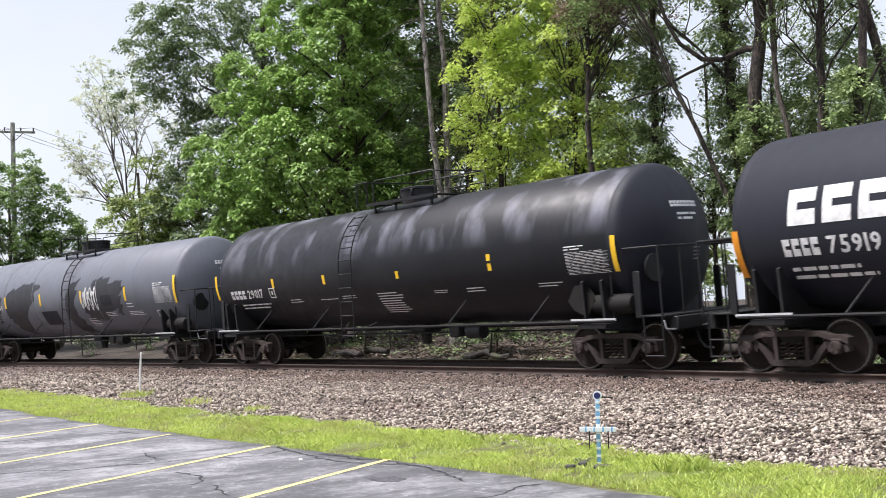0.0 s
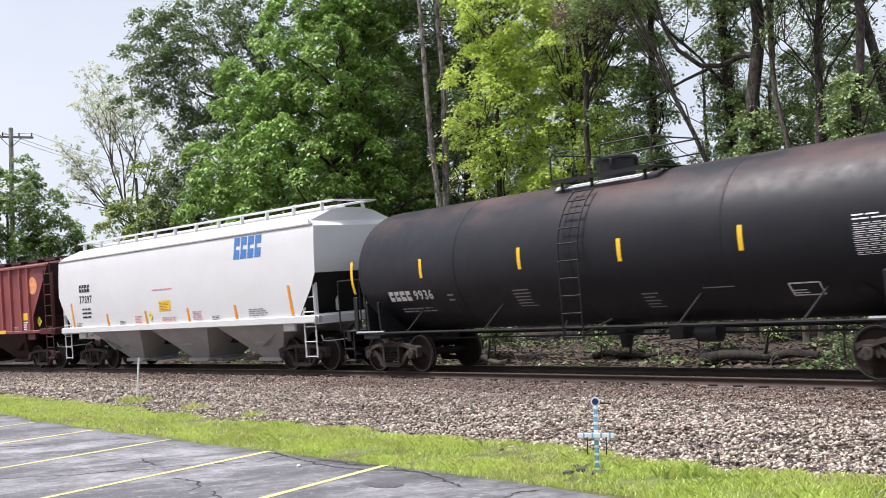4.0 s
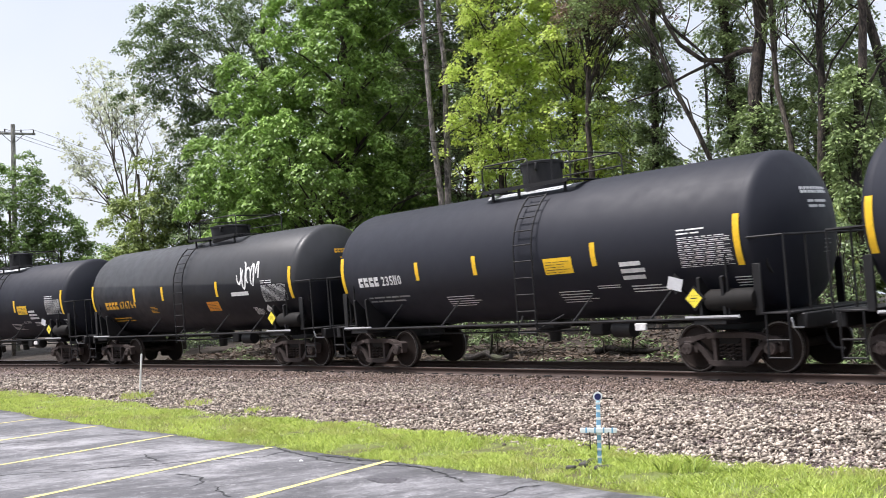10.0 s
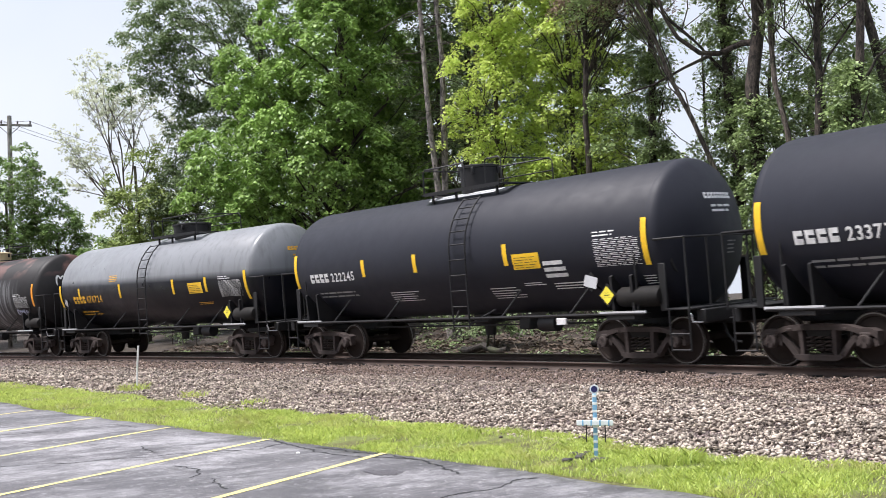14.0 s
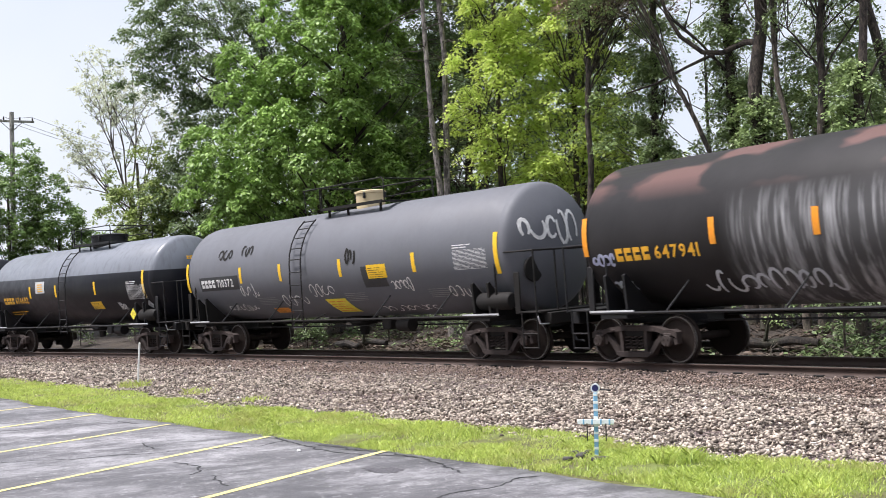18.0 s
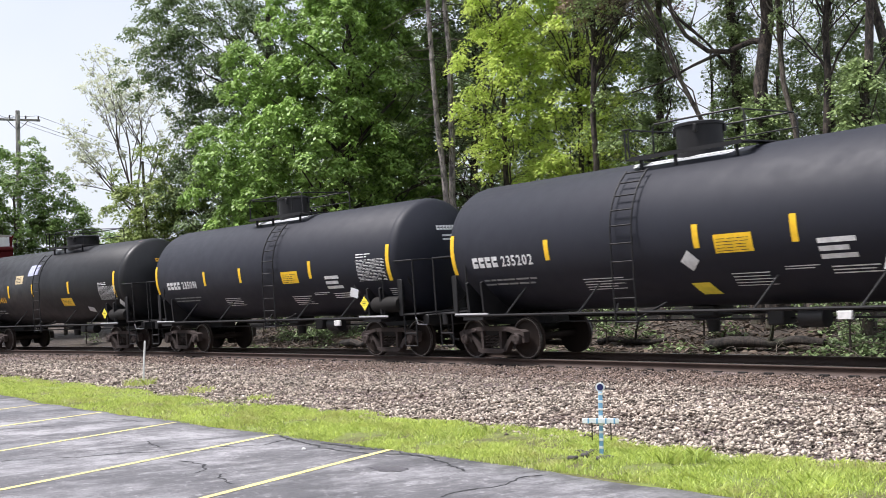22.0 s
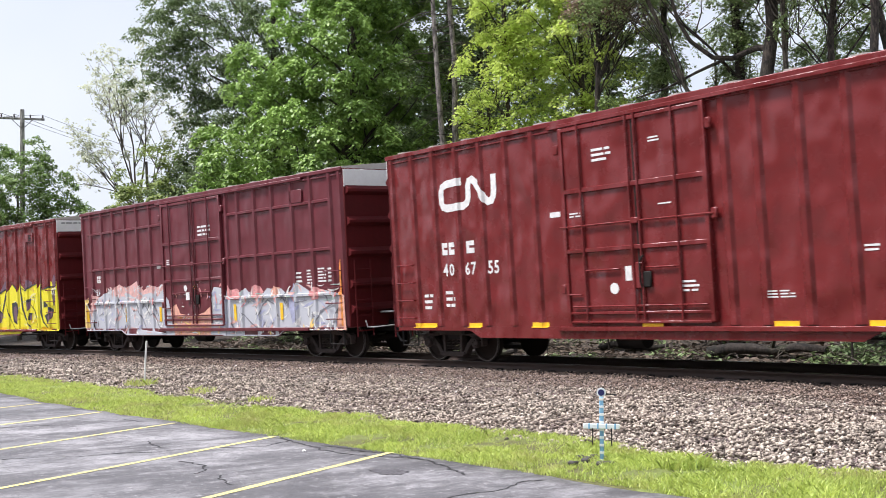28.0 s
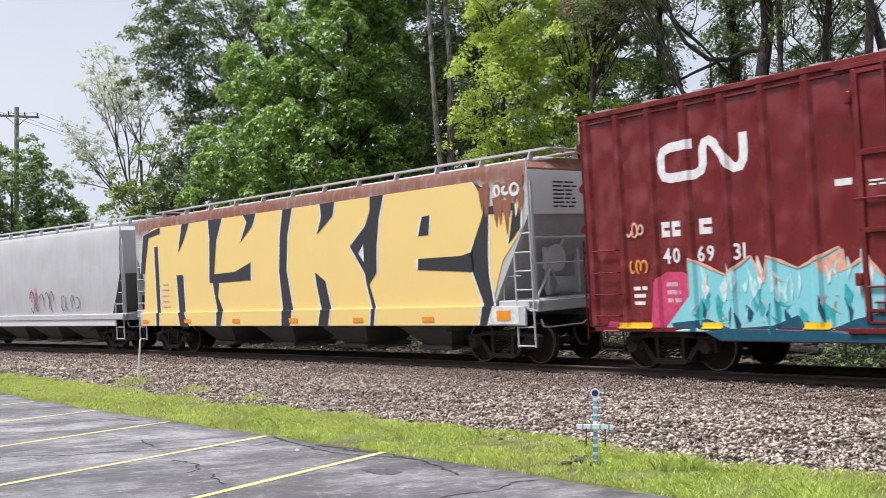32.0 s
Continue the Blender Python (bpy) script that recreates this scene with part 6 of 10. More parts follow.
def hazard(tank, surf, x, z, s=0.36, material=None):
    mark(tank, surf, x, z, diamond(s), material or MAT["pale_yellow"], "hazard_placard", "diamond hazard placard", 0.016)
    mark(tank, surf, x, z, joined(rect(-s * 0.18, -s * 0.01, s * 0.18, s * 0.03), rect(-s * 0.3, s * 0.13, s * 0.3, s * 0.14), rect(-s * 0.3, -s * 0.14, s * 0.3, -s * 0.13)), MAT["print_black"], "placard_print", "", 0.02)


def plate_holder(car, x, z, s):
    """A dark tilted frame that carries a placard on two struts."""
    h = s * 0.58
    g = Geo().prism([(x - h, z), (x, z - h), (x + h, z), (x, z + h)], -1.488, -1.47)
    g.rod((x, -1.47, z), (x, -1.1, z - 0.25), 0.02, 6)
    part("placard_frame", g, MAT["black_fit"], car)


def reporting(tank, surf, x, z, text, material, h=0.25, w=0.9, n=4, split=0.08):
    """Owner's mark as plain blocks, then the car's number."""
    mark(tank, surf, x, z, slabs(n, w, h), material, "owner_mark", "owner's mark in plain blocks")
    mark(tank, surf, x + w + split, z, figures(text, h), material, "car_number", "painted car number")


def end_marks(tank, R, zc, hl, hd, material, seed):
    mark(tank, on_head(R, zc, hl, hd), -0.28, zc + 0.62, slabs(9, 0.95, 0.12, 0.16), material, "end_mark", "", 0.01)
    mark(tank, on_head(R, zc, hl, hd), -0.15, zc + 0.36, lines(0.72, 0.19, 2, seed, 0.5), material, "end_stencil", "", 0.01)
    mark(tank, on_head(R, zc, hl, hd), 0.25, zc - 0.45, lines(0.35, 0.3, 4, seed + 1, 0.3), MAT["dull_white"], "end_stencil", "", 0.01)


def standard_tank(number, s0, swap=False, odd=False, label="clean black tank car with yellow reflective strips and white stencils", seed=1):
    """The common black tank car with white figures."""
    R, zc = 1.47, 2.5
    car, tank = tank_car(label, ladder=-0.8 if odd else 0.78)
    sf = on_tank(R, zc)
    W = MAT["print_white"]
    b3, b4 = (0.8, 2.82) if odd else (-0.98, 2.58 if swap else 2.13)
    bars(tank, sf, ((-6.13, 1.96, 2.87), (-3.05, 2.14, 2.57), (b3, 2.15, 2.58), (b4, 2.13, 2.6), (5.94, 1.94, 2.85)), MAT["yellow"])
    reporting(tank, sf, -5.4, 2.08, number, W, 0.235, 0.88)
    mark(tank, sf, -5.2, 1.68, lines(1.75, 0.22, 2, seed, 0.4), MAT["dull_white"], "data_stencil")
    mark(tank, sf, -2.2, 1.48, lines(1.14, 0.34, 5, seed + 1, 0.32, False), W, "data_stencil", "block of white small print")
    mark(tank, sf, 1.4, 1.43, lines(1.0, 0.36, 5, seed + 2, 0.3, False), W, "data_stencil")
    mark(tank, sf, 2.52, 1.68, lines(0.72, 0.1, 2, seed + 3, 0.4, False), W, "data_stencil")
    mark(tank, sf, 3.27, 1.82, lines(0.7, 0.42, 3, seed + 4, 0.62, False), W, "data_stencil")
    mark(tank, sf, 3.38, 1.57, lines(0.98, 0.2, 3, seed + 5, 0.4, False), W, "data_stencil")
    mark(tank, sf, 4.72, 1.97, table(1.15, 0.74, seed), W, "test_stencil", "white table of test dates")
    mark(tank, sf, 5.77, 1.58, lines(0.35, 0.24, 4, seed + 6, 0.35, False), W, "data_stencil")
    board(tank, sf, 1.25 if swap else 2.4, 2.03, 0.8, 0.34, MAT["yellow"], seed)
    if odd:
        mark(tank, sf, 0.63, 1.93, diamond(0.42), W, "hazard_placard", "white diamond placard", 0.012)
        v, f = rect(0, 0, 0.42, 0.34)
        mark(tank, sf, 0.42, 1.3, ([(a - b * 0.3 + 0.1, b) for a, b in v], f), MAT["pale_yellow"], "notice_plate", "yellow slanting notice", 0.012)
    plate_holder(car, 5.02, 1.4, 0.4)
    hazard(tank, on_flat(1.49), 5.02, 1.4)
    plate_holder(car, 4.62, 1.68, 0.34)
    mark(tank, on_flat(1.49), 4.62, 1.68, ([(a * 1.0 + b * 0.3, b - a * 0.25) for a, b in rect(-0.16, -0.11, 0.16, 0.11)[0]], rect(-0.16, -0.11, 0.16, 0.11)[1]), MAT["grey_pad"], "placard_holder", "bare metal placard holder", 0.012)
    part("document_box", Geo().box((3.62, -1.35, 0.9), (0.26, 0.06, 0.14), 0.01), MAT["print_white"], car, "small white box under the rail")
    end_marks(tank, R, zc, 6.05, 0.62, W, seed)
    couple(car, s0)


def gold_tank(number, s0, material, label, ladder=0.1, dome=(0.9, 0.62, 0.4), b=((-6.18, 1.94, 2.86), (-3.1, 2.18, 2.64), (-1.2, 2.15, 2.6), (2.1, 2.14, 2.6), (5.92, 1.94, 2.85)), seed=3):
    R, zc = 1.47, 2.5
    car, tank = tank_car(label, paint_mat=material, dome=dome, ladder=ladder, pad=False)
    sf = on_tank(R, zc)
    G, W = MAT["gold"], MAT["print_white"]
    bars(tank, sf, b, MAT["yellow"])
    reporting(tank, sf, -5.22, 1.98, number, G, 0.26, 0.95)
    mark(tank, sf, -5.0, 1.55, lines(1.5, 0.24, 2, seed, 0.35), MAT["gold"] if seed % 2 else MAT["dull_white"], "data_stencil")
    mark(tank, sf, 4.55, 1.9, table(1.2, 0.66, seed), W, "test_stencil", "white table of test dates")
    end_marks(tank, R, zc, 6.05, 0.62, G, seed)
    couple(car, s0)
    return car, tank, sf


def front_tanks():
    W = MAT["print_white"]
    R, zc = 1.57, 2.56
    sf = on_tank(R, zc)
    big = dict(hl=7.55, hd=0.7, R=R, zc=zc, tc=14.15, half=9.1)
    car, tank = tank_car("matt black tank car with a big white owner's name", **big, ladder=0.3)
    mark(tank, sf, -6.57, 2.5, slabs(6, 3.9, 0.6, 0.2, 0.08), W, "owner_name", "large white blocks of a company name")
    reporting(tank, sf, -6.73, 2.0, "75919", W, 0.3, 0.72, 4, 0.12)
    mark(tank, sf, -6.68, 1.62, lines(1.6, 0.32, 2, 4, 0.45), W, "data_stencil")
    bars(tank, sf, ((-7.72, 1.7, 2.56), (-4.6, 2.2, 2.6), (-1.6, 2.2, 2.6), (1.6, 2.2, 2.6), (4.6, 2.2, 2.6), (7.5, 1.7, 2.56)), MAT["orange"])
    end_marks(tank, R, zc, 7.55, 0.7, W, 5)
    couple(car, -4.69)
    car, tank = tank_car("black tank car with pale scuffs and painted sheen over its crown", **big, paint_mat=MAT["scuffed"], head_mat=MAT["black"], dome=(0.1, 0.45, 0.36), ladder=-1.05, pad=False)
    bars(tank, sf, ((-7.92, 1.99, 2.72), (-4.76, 2.22, 2.48), (-2.26, 2.21, 2.45), (0.84, 2.2, 2.38), (4.1, 2.2, 2.36), (4.1, 2.42, 2.56), (7.63, 1.98, 2.7)), MAT["yellow"], 0.12)
    reporting(tank, sf, -7.1, 1.97, "29017", W, 0.26, 0.85)
    mark(tank, sf, -4.98, 1.95, joined(rect(0, 0, 0.28, 0.03), rect(0, 0.27, 0.28, 0.3), rect(0, 0, 0.03, 0.3), rect(0.25, 0, 0.28, 0.3), rect(0.1, 0.1, 0.18, 0.2)), W, "stencil_frame")
    mark(tank, sf, -6.7, 1.68, lines(1.85, 0.22, 2, 11, 0.4), W, "data_stencil")
    for x, z, w, h, n in ((-4.06, 1.78, 0.62, 0.14, 2), (-2.62, 1.8, 0.85, 0.06, 1), (-1.6, 1.8, 0.7, 0.12, 2), (-0.1, 1.38, 1.0, 0.68, 9), (2.07, 1.79, 0.5, 0.1, 2), (3.2, 1.77, 0.78, 0.15, 2), (5.46, 1.78, 0.7, 0.13, 2)):
        mark(tank, sf, x, z, lines(w, h, n, int(x * 10), 0.35, False), W, "data_stencil")
    mark(tank, sf, 6.4, 1.98, table(1.13, 0.62, 12), W, "test_stencil", "white table of test dates")
    part("hand_brake_stand", Geo().prism([(6.35, 1.45), (6.5, 1.25), (6.85, 1.1), (7.05, 1.45), (6.75, 1.75), (6.55, 1.75)], -1.5, -1.36), MAT["iron_dark"], car, "dark brake bracket beside the bogie")
    end_marks(tank, R, zc, 7.55, 0.7, W, 6)
    couple(car, -23.0)
    car, tank = tank_car("grey tank car with black patches of fresh paint", **big, paint_mat=MAT["patchy"], dome=(-0.2, 0.52, 0.42), ladder=0.45, pad=False, bands=5)
    bars(tank, sf, ((-7.92, 2.06, 2.96), (-5.02, 2.24, 2.7), (-1.94, 2.24, 2.7), (1.32, 2.23, 2.68), (4.46, 2.21, 2.68), (7.6, 2.02, 2.92)), MAT["yellow"])
    reporting(tank, sf, -7.08, 2.16, "214849", W, 0.24, 0.75)
    mark(tank, sf, -6.95, 1.78, lines(1.8, 0.32, 3, 21, 0.35), MAT["dull_white"], "data_stencil")
    mark(tank, sf, -1.97, 1.5, rect(0, 0, 1.28, 0.62), MAT["black"], "paint_patch", "square of black paint")
    mark(tank, sf, 2.82, 2.08, rect(0, 0, 0.75, 0.38), MAT["black"], "paint_patch", "square of black paint")
    for k, pts in enumerate((((-7.75, 2.2), (-7.7, 2.9), (-7.3, 3.35), (-6.7, 3.6), (-6.0, 3.68), (-6.15, 3.45), (-6.7, 3.2), (-6.65, 2.9), (-7.05, 2.6), (-7.2, 2.1), (-7.5, 1.75)),
                             ((-5.0, 3.2), (-4.7, 3.6), (-3.6, 3.85), (-2.2, 3.9), (-1.9, 3.65), (-2.5, 3.45), (-2.35, 3.2), (-2.9, 2.95), (-3.3, 2.6), (-3.45, 2.2), (-3.7, 1.85), (-3.9, 1.45), (-4.45, 1.6), (-4.65, 2.0), (-4.7, 2.5), (-5.1, 2.8)),
                             ((-5.9, 3.05), (-5.6, 3.5), (-5.25, 3.4), (-5.5, 2.9), (-5.7, 2.4), (-5.95, 2.5)),
                             ((-0.1, 2.3), (0.1, 3.1), (0.5, 3.7), (1.25, 3.85), (1.1, 3.4), (0.75, 2.9), (0.95, 2.2), (1.0, 1.6), (0.45, 1.5), (0.1, 1.8)),
                             ((1.5, 2.25), (1.6, 2.9), (2.1, 3.3), (2.3, 3.75), (3.0, 3.9), (3.5, 3.8), (3.4, 3.55), (4.3, 3.7), (4.5, 3.4), (4.05, 3.1), (4.25, 2.8), (4.1, 2.45), (3.5, 2.6), (3.1, 2.35), (2.7, 2.2), (2.3, 2.35), (1.9, 2.1)))):
        edge = []
        for p, q in zip(pts, pts[1:] + pts[:1]):
            for j in range(10):
                u, w = p[0] + (q[0] - p[0]) * j / 10, p[1] + (q[1] - p[1]) * j / 10
                # fringes drawn out along the sweep of the spray
                fringe = 0.25 * noise.noise((u * 2.2, w * 2.2, k)) + 0.2 * noise.noise(((u - w) * 5.0, k, 3)) + 0.1 * noise.noise(((u - w) * 12.0, k, 5))
                edge.append((u + fringe, min(w + fringe * 0.7, 3.95) - 1.0))
        mark(tank, sf, 0, 1.0, poly(edge), MAT["patch_dark"], "paint_swath", "ragged dark swath where grey paint has gone", 0.005)
    mark(tank, sf, 1.38, 1.95, scrawl(22, 1.15, 0.85, 7, 0.06), MAT["g_white"], "spray_tag", "white looping spray tag", 0.013)
    mark(tank, sf, 6.36, 2.06, table(1.1, 0.7, 22), W, "test_stencil", "white table of test dates")
    for x, z, w, h, n in ((2.9, 1.72, 0.75, 0.2, 3), (4.47, 1.7, 1.05, 0.2, 3), (4.5, 1.98, 0.5, 0.22, 2), (1.4, 1.4, 0.7, 0.4, 5), (6.3, 1.25, 0.6, 0.2, 3)):
        mark(tank, sf, x, z, lines(w, h, n, int(x * 10), 0.35, False), W, "data_stencil")
    mark(tank, sf, 6.24, 1.6, joined(rect(0, 0, 0.42, 0.03), rect(0, 0.24, 0.42, 0.27), rect(0, 0, 0.03, 0.27), rect(0.39, 0, 0.42, 0.27)), W, "stencil_frame")
    end_marks(tank, R, zc, 7.55, 0.7, W, 7)
    couple(car, -41.22)
    R, zc = 1.52, 2.52
    sf = on_tank(R, zc)
    car, tank = tank_car("sooty black tank car with a rust-brown crown", hl=7.3, hd=0.7, R=R, zc=zc, tc=13.75, half=9.0, paint_mat=MAT["sooty"], dome=(0.1, 0.42, 0.42), ladder=0.08, bands=3)
    bars(tank, sf, ((-7.75, 2.03, 2.86), (-4.9, 2.29, 2.74), (-1.52, 2.29, 2.75), (1.27, 2.27, 2.71), (4.02, 2.27, 2.71), (7.35, 1.95, 2.83)), MAT["yellow"], 0.1)
    reporting(tank, sf, -6.3, 1.78, "9936", W, 0.26, 0.9)
    mark(tank, sf, -6.05, 1.5, lines(1.6, 0.18, 2, 31, 0.4), MAT["dull_white"], "data_stencil")
    mark(tank, sf, 6.15, 2.04, table(1.1, 0.68, 32), W, "test_stencil", "white table of test dates")
    mark(tank, sf, 4.75, 1.44, joined(rect(0, 0, 0.6, 0.03), rect(0, 0.27, 0.6, 0.3), rect(0, 0, 0.03, 0.3), rect(0.57, 0, 0.6, 0.3), lines(0.45, 0.18, 3, 3)), W, "stencil_frame")
    hazard(tank, sf, 6.08, 1.48, 0.36, MAT["black_fit"])
    for x, z, w, h, n in ((-1.9, 1.5, 0.55, 0.5, 6), (1.55, 1.35, 0.4, 0.45, 5), (3.0, 1.66, 0.8, 0.06, 1), (-4.1, 1.72, 0.25, 0.26, 2)):
        mark(tank, sf, x, z, lines(w, h, n, int(x * 10), 0.35, False), MAT["dull_white"], "data_stencil")
    end_marks(tank, R, zc, 7.3, 0.7, W, 8)
    couple(car, -59.2)


def white_hopper():
    wall = MAT["hop_white"]
    # dark lower ends: black painted patch, and the recess's shade as colour
    car, body = hopper("clean white covered hopper with smooth curved sides", wall, MAT["hop_under"], walk_mat=wall, ladders=wall, half=8.25, end_mat=MAT["iron_dark"])
    sf = on_bulge(1.58, 1.43, 3.95)
    K = MAT["print_black"]
    mark(body, sf, -6.2, 2.8, slabs(4, 0.86, 0.26), K, "owner_mark", "owner's mark in plain black blocks")
    mark(body, sf, -6.2, 2.4, figures("77597", 0.27), K, "car_number", "painted car number")
    mark(body, sf, -6.05, 1.88, lines(0.8, 0.42, 3, 41, 0.4), K, "data_stencil")
    mark(body, sf, 4.0, 3.3, slabs(4, 1.45, 0.62, 0.16, 0.12), MAT["print_blue"], "owner_logo", "blue slanting logo in plain blocks")
    for x, z0, z1 in ((-6.88, 1.56, 2.44), (-4.2, 1.55, 1.98), (-1.48, 1.54, 1.99), (1.2, 1.53, 1.98), (3.88, 1.53, 1.97), (6.68, 1.52, 2.41)):
        mark(body, sf, x, z0, ([(a - b * 0.1, b) for a, b in rect(0, 0, 0.12, z1 - z0)[0]], rect(0, 0, 0.12, z1 - z0)[1]), MAT["orange"], "reflector", "orange reflective strip")
    board(body, sf, -0.52, 1.95, 0.72, 0.32, MAT["yellow"], 42)
    hazard(body, sf, -1.12, 1.82, 0.3)
    for x, z, w, h, n in ((-0.9, 2.62, 1.35, 0.08, 1), (-0.4, 1.62, 0.9, 0.16, 2), (-2.2, 1.6, 0.5, 0.26, 5), (1.5, 1.6, 0.6, 0.3, 5), (4.6, 1.62, 1.0, 0.24, 4)):
        mark(body, sf, x, z, lines(w, h, n, int(x * 7), 0.45), MAT["print_red"] if x < 4 else MAT["dull_white"], "data_stencil", "faded red small print" if x < 4 else "")
    for x in (-3.3, 2.6, -6.6):
        mark(body, sf, x, 1.58, lines(0.5, 0.14, 3, int(x), 0.4), K, "data_stencil")
    hazard(body, on_flat(1.5), 7.1, 1.75, 0.42, MAT["print_white"])
    part("roof_seam", Geo().box((0, -1.53, 4.0), (15.7, 0.05, 0.05), 0.01), MAT["hop_under"], body, "grey seam under the roof edge")
    couple(car, -76.48)


def red_hopper():
    wall = MAT["hop_red"]
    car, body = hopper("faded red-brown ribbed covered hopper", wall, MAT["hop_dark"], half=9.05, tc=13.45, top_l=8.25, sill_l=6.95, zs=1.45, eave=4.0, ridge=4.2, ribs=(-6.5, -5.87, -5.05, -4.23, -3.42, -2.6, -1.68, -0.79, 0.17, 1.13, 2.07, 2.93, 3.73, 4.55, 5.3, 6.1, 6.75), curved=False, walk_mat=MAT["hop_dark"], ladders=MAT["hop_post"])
    sf = on_flat(1.48)
    W = MAT["print_white"]
    mark(body, sf, -5.75, 2.22, figures("469", 0.25), W, "car_number", "painted car number", 0.012)
    mark(body, sf, -4.93, 2.22, figures("601", 0.25), W, "car_number", "", 0.012)
    for x in (-5.68, -4.86):
        mark(body, sf, x - 0.05, 2.66, rect(0, 0, 0.56, 0.34), MAT["g_black"], "paint_patch", "", 0.009)
        mark(body, sf, x - 0.05, 2.68, rect(0, 0, 0.38, 0.3), W, "paint_patch", "white square of paint", 0.012)
        mark(body, sf, x + 0.02, 2.74, slabs(2, 0.26, 0.18), MAT["g_grey"], "owner_mark", "owner's mark in plain blocks", 0.015)
    mark(body, sf, -2.98, 2.5, joined(rect(0, 0, 0.26, 0.03), rect(0, 0.25, 0.26, 0.28), rect(0, 0, 0.03, 0.28), rect(0.23, 0, 0.26, 0.28), rect(0.08, 0.08, 0.18, 0.2)), MAT["print_red"], "stencil_frame", "", 0.012)
    mark(body, sf, 7.05, 3.25, disc(0.34), MAT["disc_orange"], "round_emblem", "faded orange disc", 0.012)
    for x in (-1.94, 2.62):
        mark(body, sf, x, 1.95, diamond(0.5), MAT["g_butter"], "hazard_placard", "pale yellow diamond placard", 0.012)
    for x, w in ((-6.4, 0.42), (-4.7, 0.45), (-2.2, 0.48), (1.5, 0.52), (4.3, 0.5)):
        mark(body, sf, x, 1.44 if x > -6 else 1.82, rect(0, 0, w, 0.14 if x > -6 else 0.24), MAT["yellow"], "reflector", "yellow reflective strip", 0.09)
    for x, z, w, h, n in ((-5.45, 1.62, 0.4, 0.22, 3), (-4.75, 1.62, 0.4, 0.22, 3), (-1.1, 1.7, 0.5, 0.16, 2), (0.3, 1.52, 0.35, 0.1, 2), (3.2, 1.7, 0.62, 0.34, 4), (0.9, 1.6, 0.3, 0.14, 2), (5.3, 1.6, 0.5, 0.14, 2)):
        mark(body, sf, x, z, lines(w, h, n, int(x * 9), 0.45), MAT["g_peach"], "data_stencil", "", 0.012)
    mark(body, sf, 5.98, 1.93, rect(0, 0, 0.56, 0.28), MAT["yellow"], "notice_plate", "yellow notice plate", 0.012)
    mark(body, sf, 5.98, 1.56, joined(lines(0.54, 0.34, 4, 52, 0.6)), W, "data_stencil", "", 0.012)
    for x, z, w, h in ((-5.8, 1.58, 0.66, 0.82), (-2.55, 1.58, 0.7, 0.7), (1.2, 1.6, 0.75, 0.5)):
        mark(body, sf, x, z, rect(0, 0, w, h), MAT["hop_rib"], "paint_patch", "bleached square of paint", 0.006)
    hazard(body, on_flat(1.3), 7.1, 1.85, 0.42)
    couple(car, -93.82)


def middle_tanks():
    standard_tank("233818", -110.24, seed=61)
    standard_tank("235110", -124.91, True, seed=62)
    W = MAT["print_white"]
    car, tank, sf = gold_tank("676764", -139.56, MAT["dim_top"], "black tank car with lighter crown and gold figures", seed=63)
    board(tank, sf, 1.43, 1.72, 0.68, 0.32, MAT["orange"], 6)
    mark(tank, sf, 3.35, 2.3, scrawl(64, 1.15, 0.8, 5, 0.075), MAT["g_white"], "spray_tag", "white bubble-shaped spray tag", 0.013)
    mark(tank, sf, 2.95, 2.12, lines(1.1, 0.13, 1, 65, 0.9, False), W, "data_stencil")
    mark(tank, sf, 3.84, 1.54, table(0.45, 0.28, 66), W, "data_stencil")
    hazard(tank, sf, 4.62, 1.66, 0.38, W)
    plate_holder(car, 5.05, 1.42, 0.4)
    hazard(tank, on_flat(1.49), 5.05, 1.42, 0.38)
    mark(tank, sf, -2.13, 1.78, lines(0.45, 0.24, 5, 67, 0.35, False), MAT["gold"], "data_stencil")
    standard_tank("233771", -154.27, seed=68)
    standard_tank("222245", -168.97, seed=69)
    car, tank, sf = gold_tank("676724", -183.76, MAT["silver_top"], "black tank car with a silver crown and gold figures", b=((-6.28, 1.78, 2.7), (-4.76, 2.1, 2.52), (-1.72, 2.08, 2.55), (1.82, 2.07, 2.54), (3.76, 2.08, 2.53), (5.92, 1.78, 2.66)), seed=71)
    board(tank, sf, 2.8, 2.05, 0.8, 0.34, MAT["yellow"], 72)
    plate_holder(car, 5.0, 1.42, 0.4)
    hazard(tank, on_flat(1.49), 5.0, 1.42, 0.38)
    hazard(tank, sf, -5.85, 2.0, 0.36, W)
    mark(tank, sf, -2.36, 2.66, lines(0.65, 0.24, 4, 73, 0.35, False), MAT["gold"], "data_stencil")
    mark(tank, sf, 3.1, 1.7, lines(0.9, 0.1, 2, 74, 0.35, False), MAT["gold"], "data_stencil")


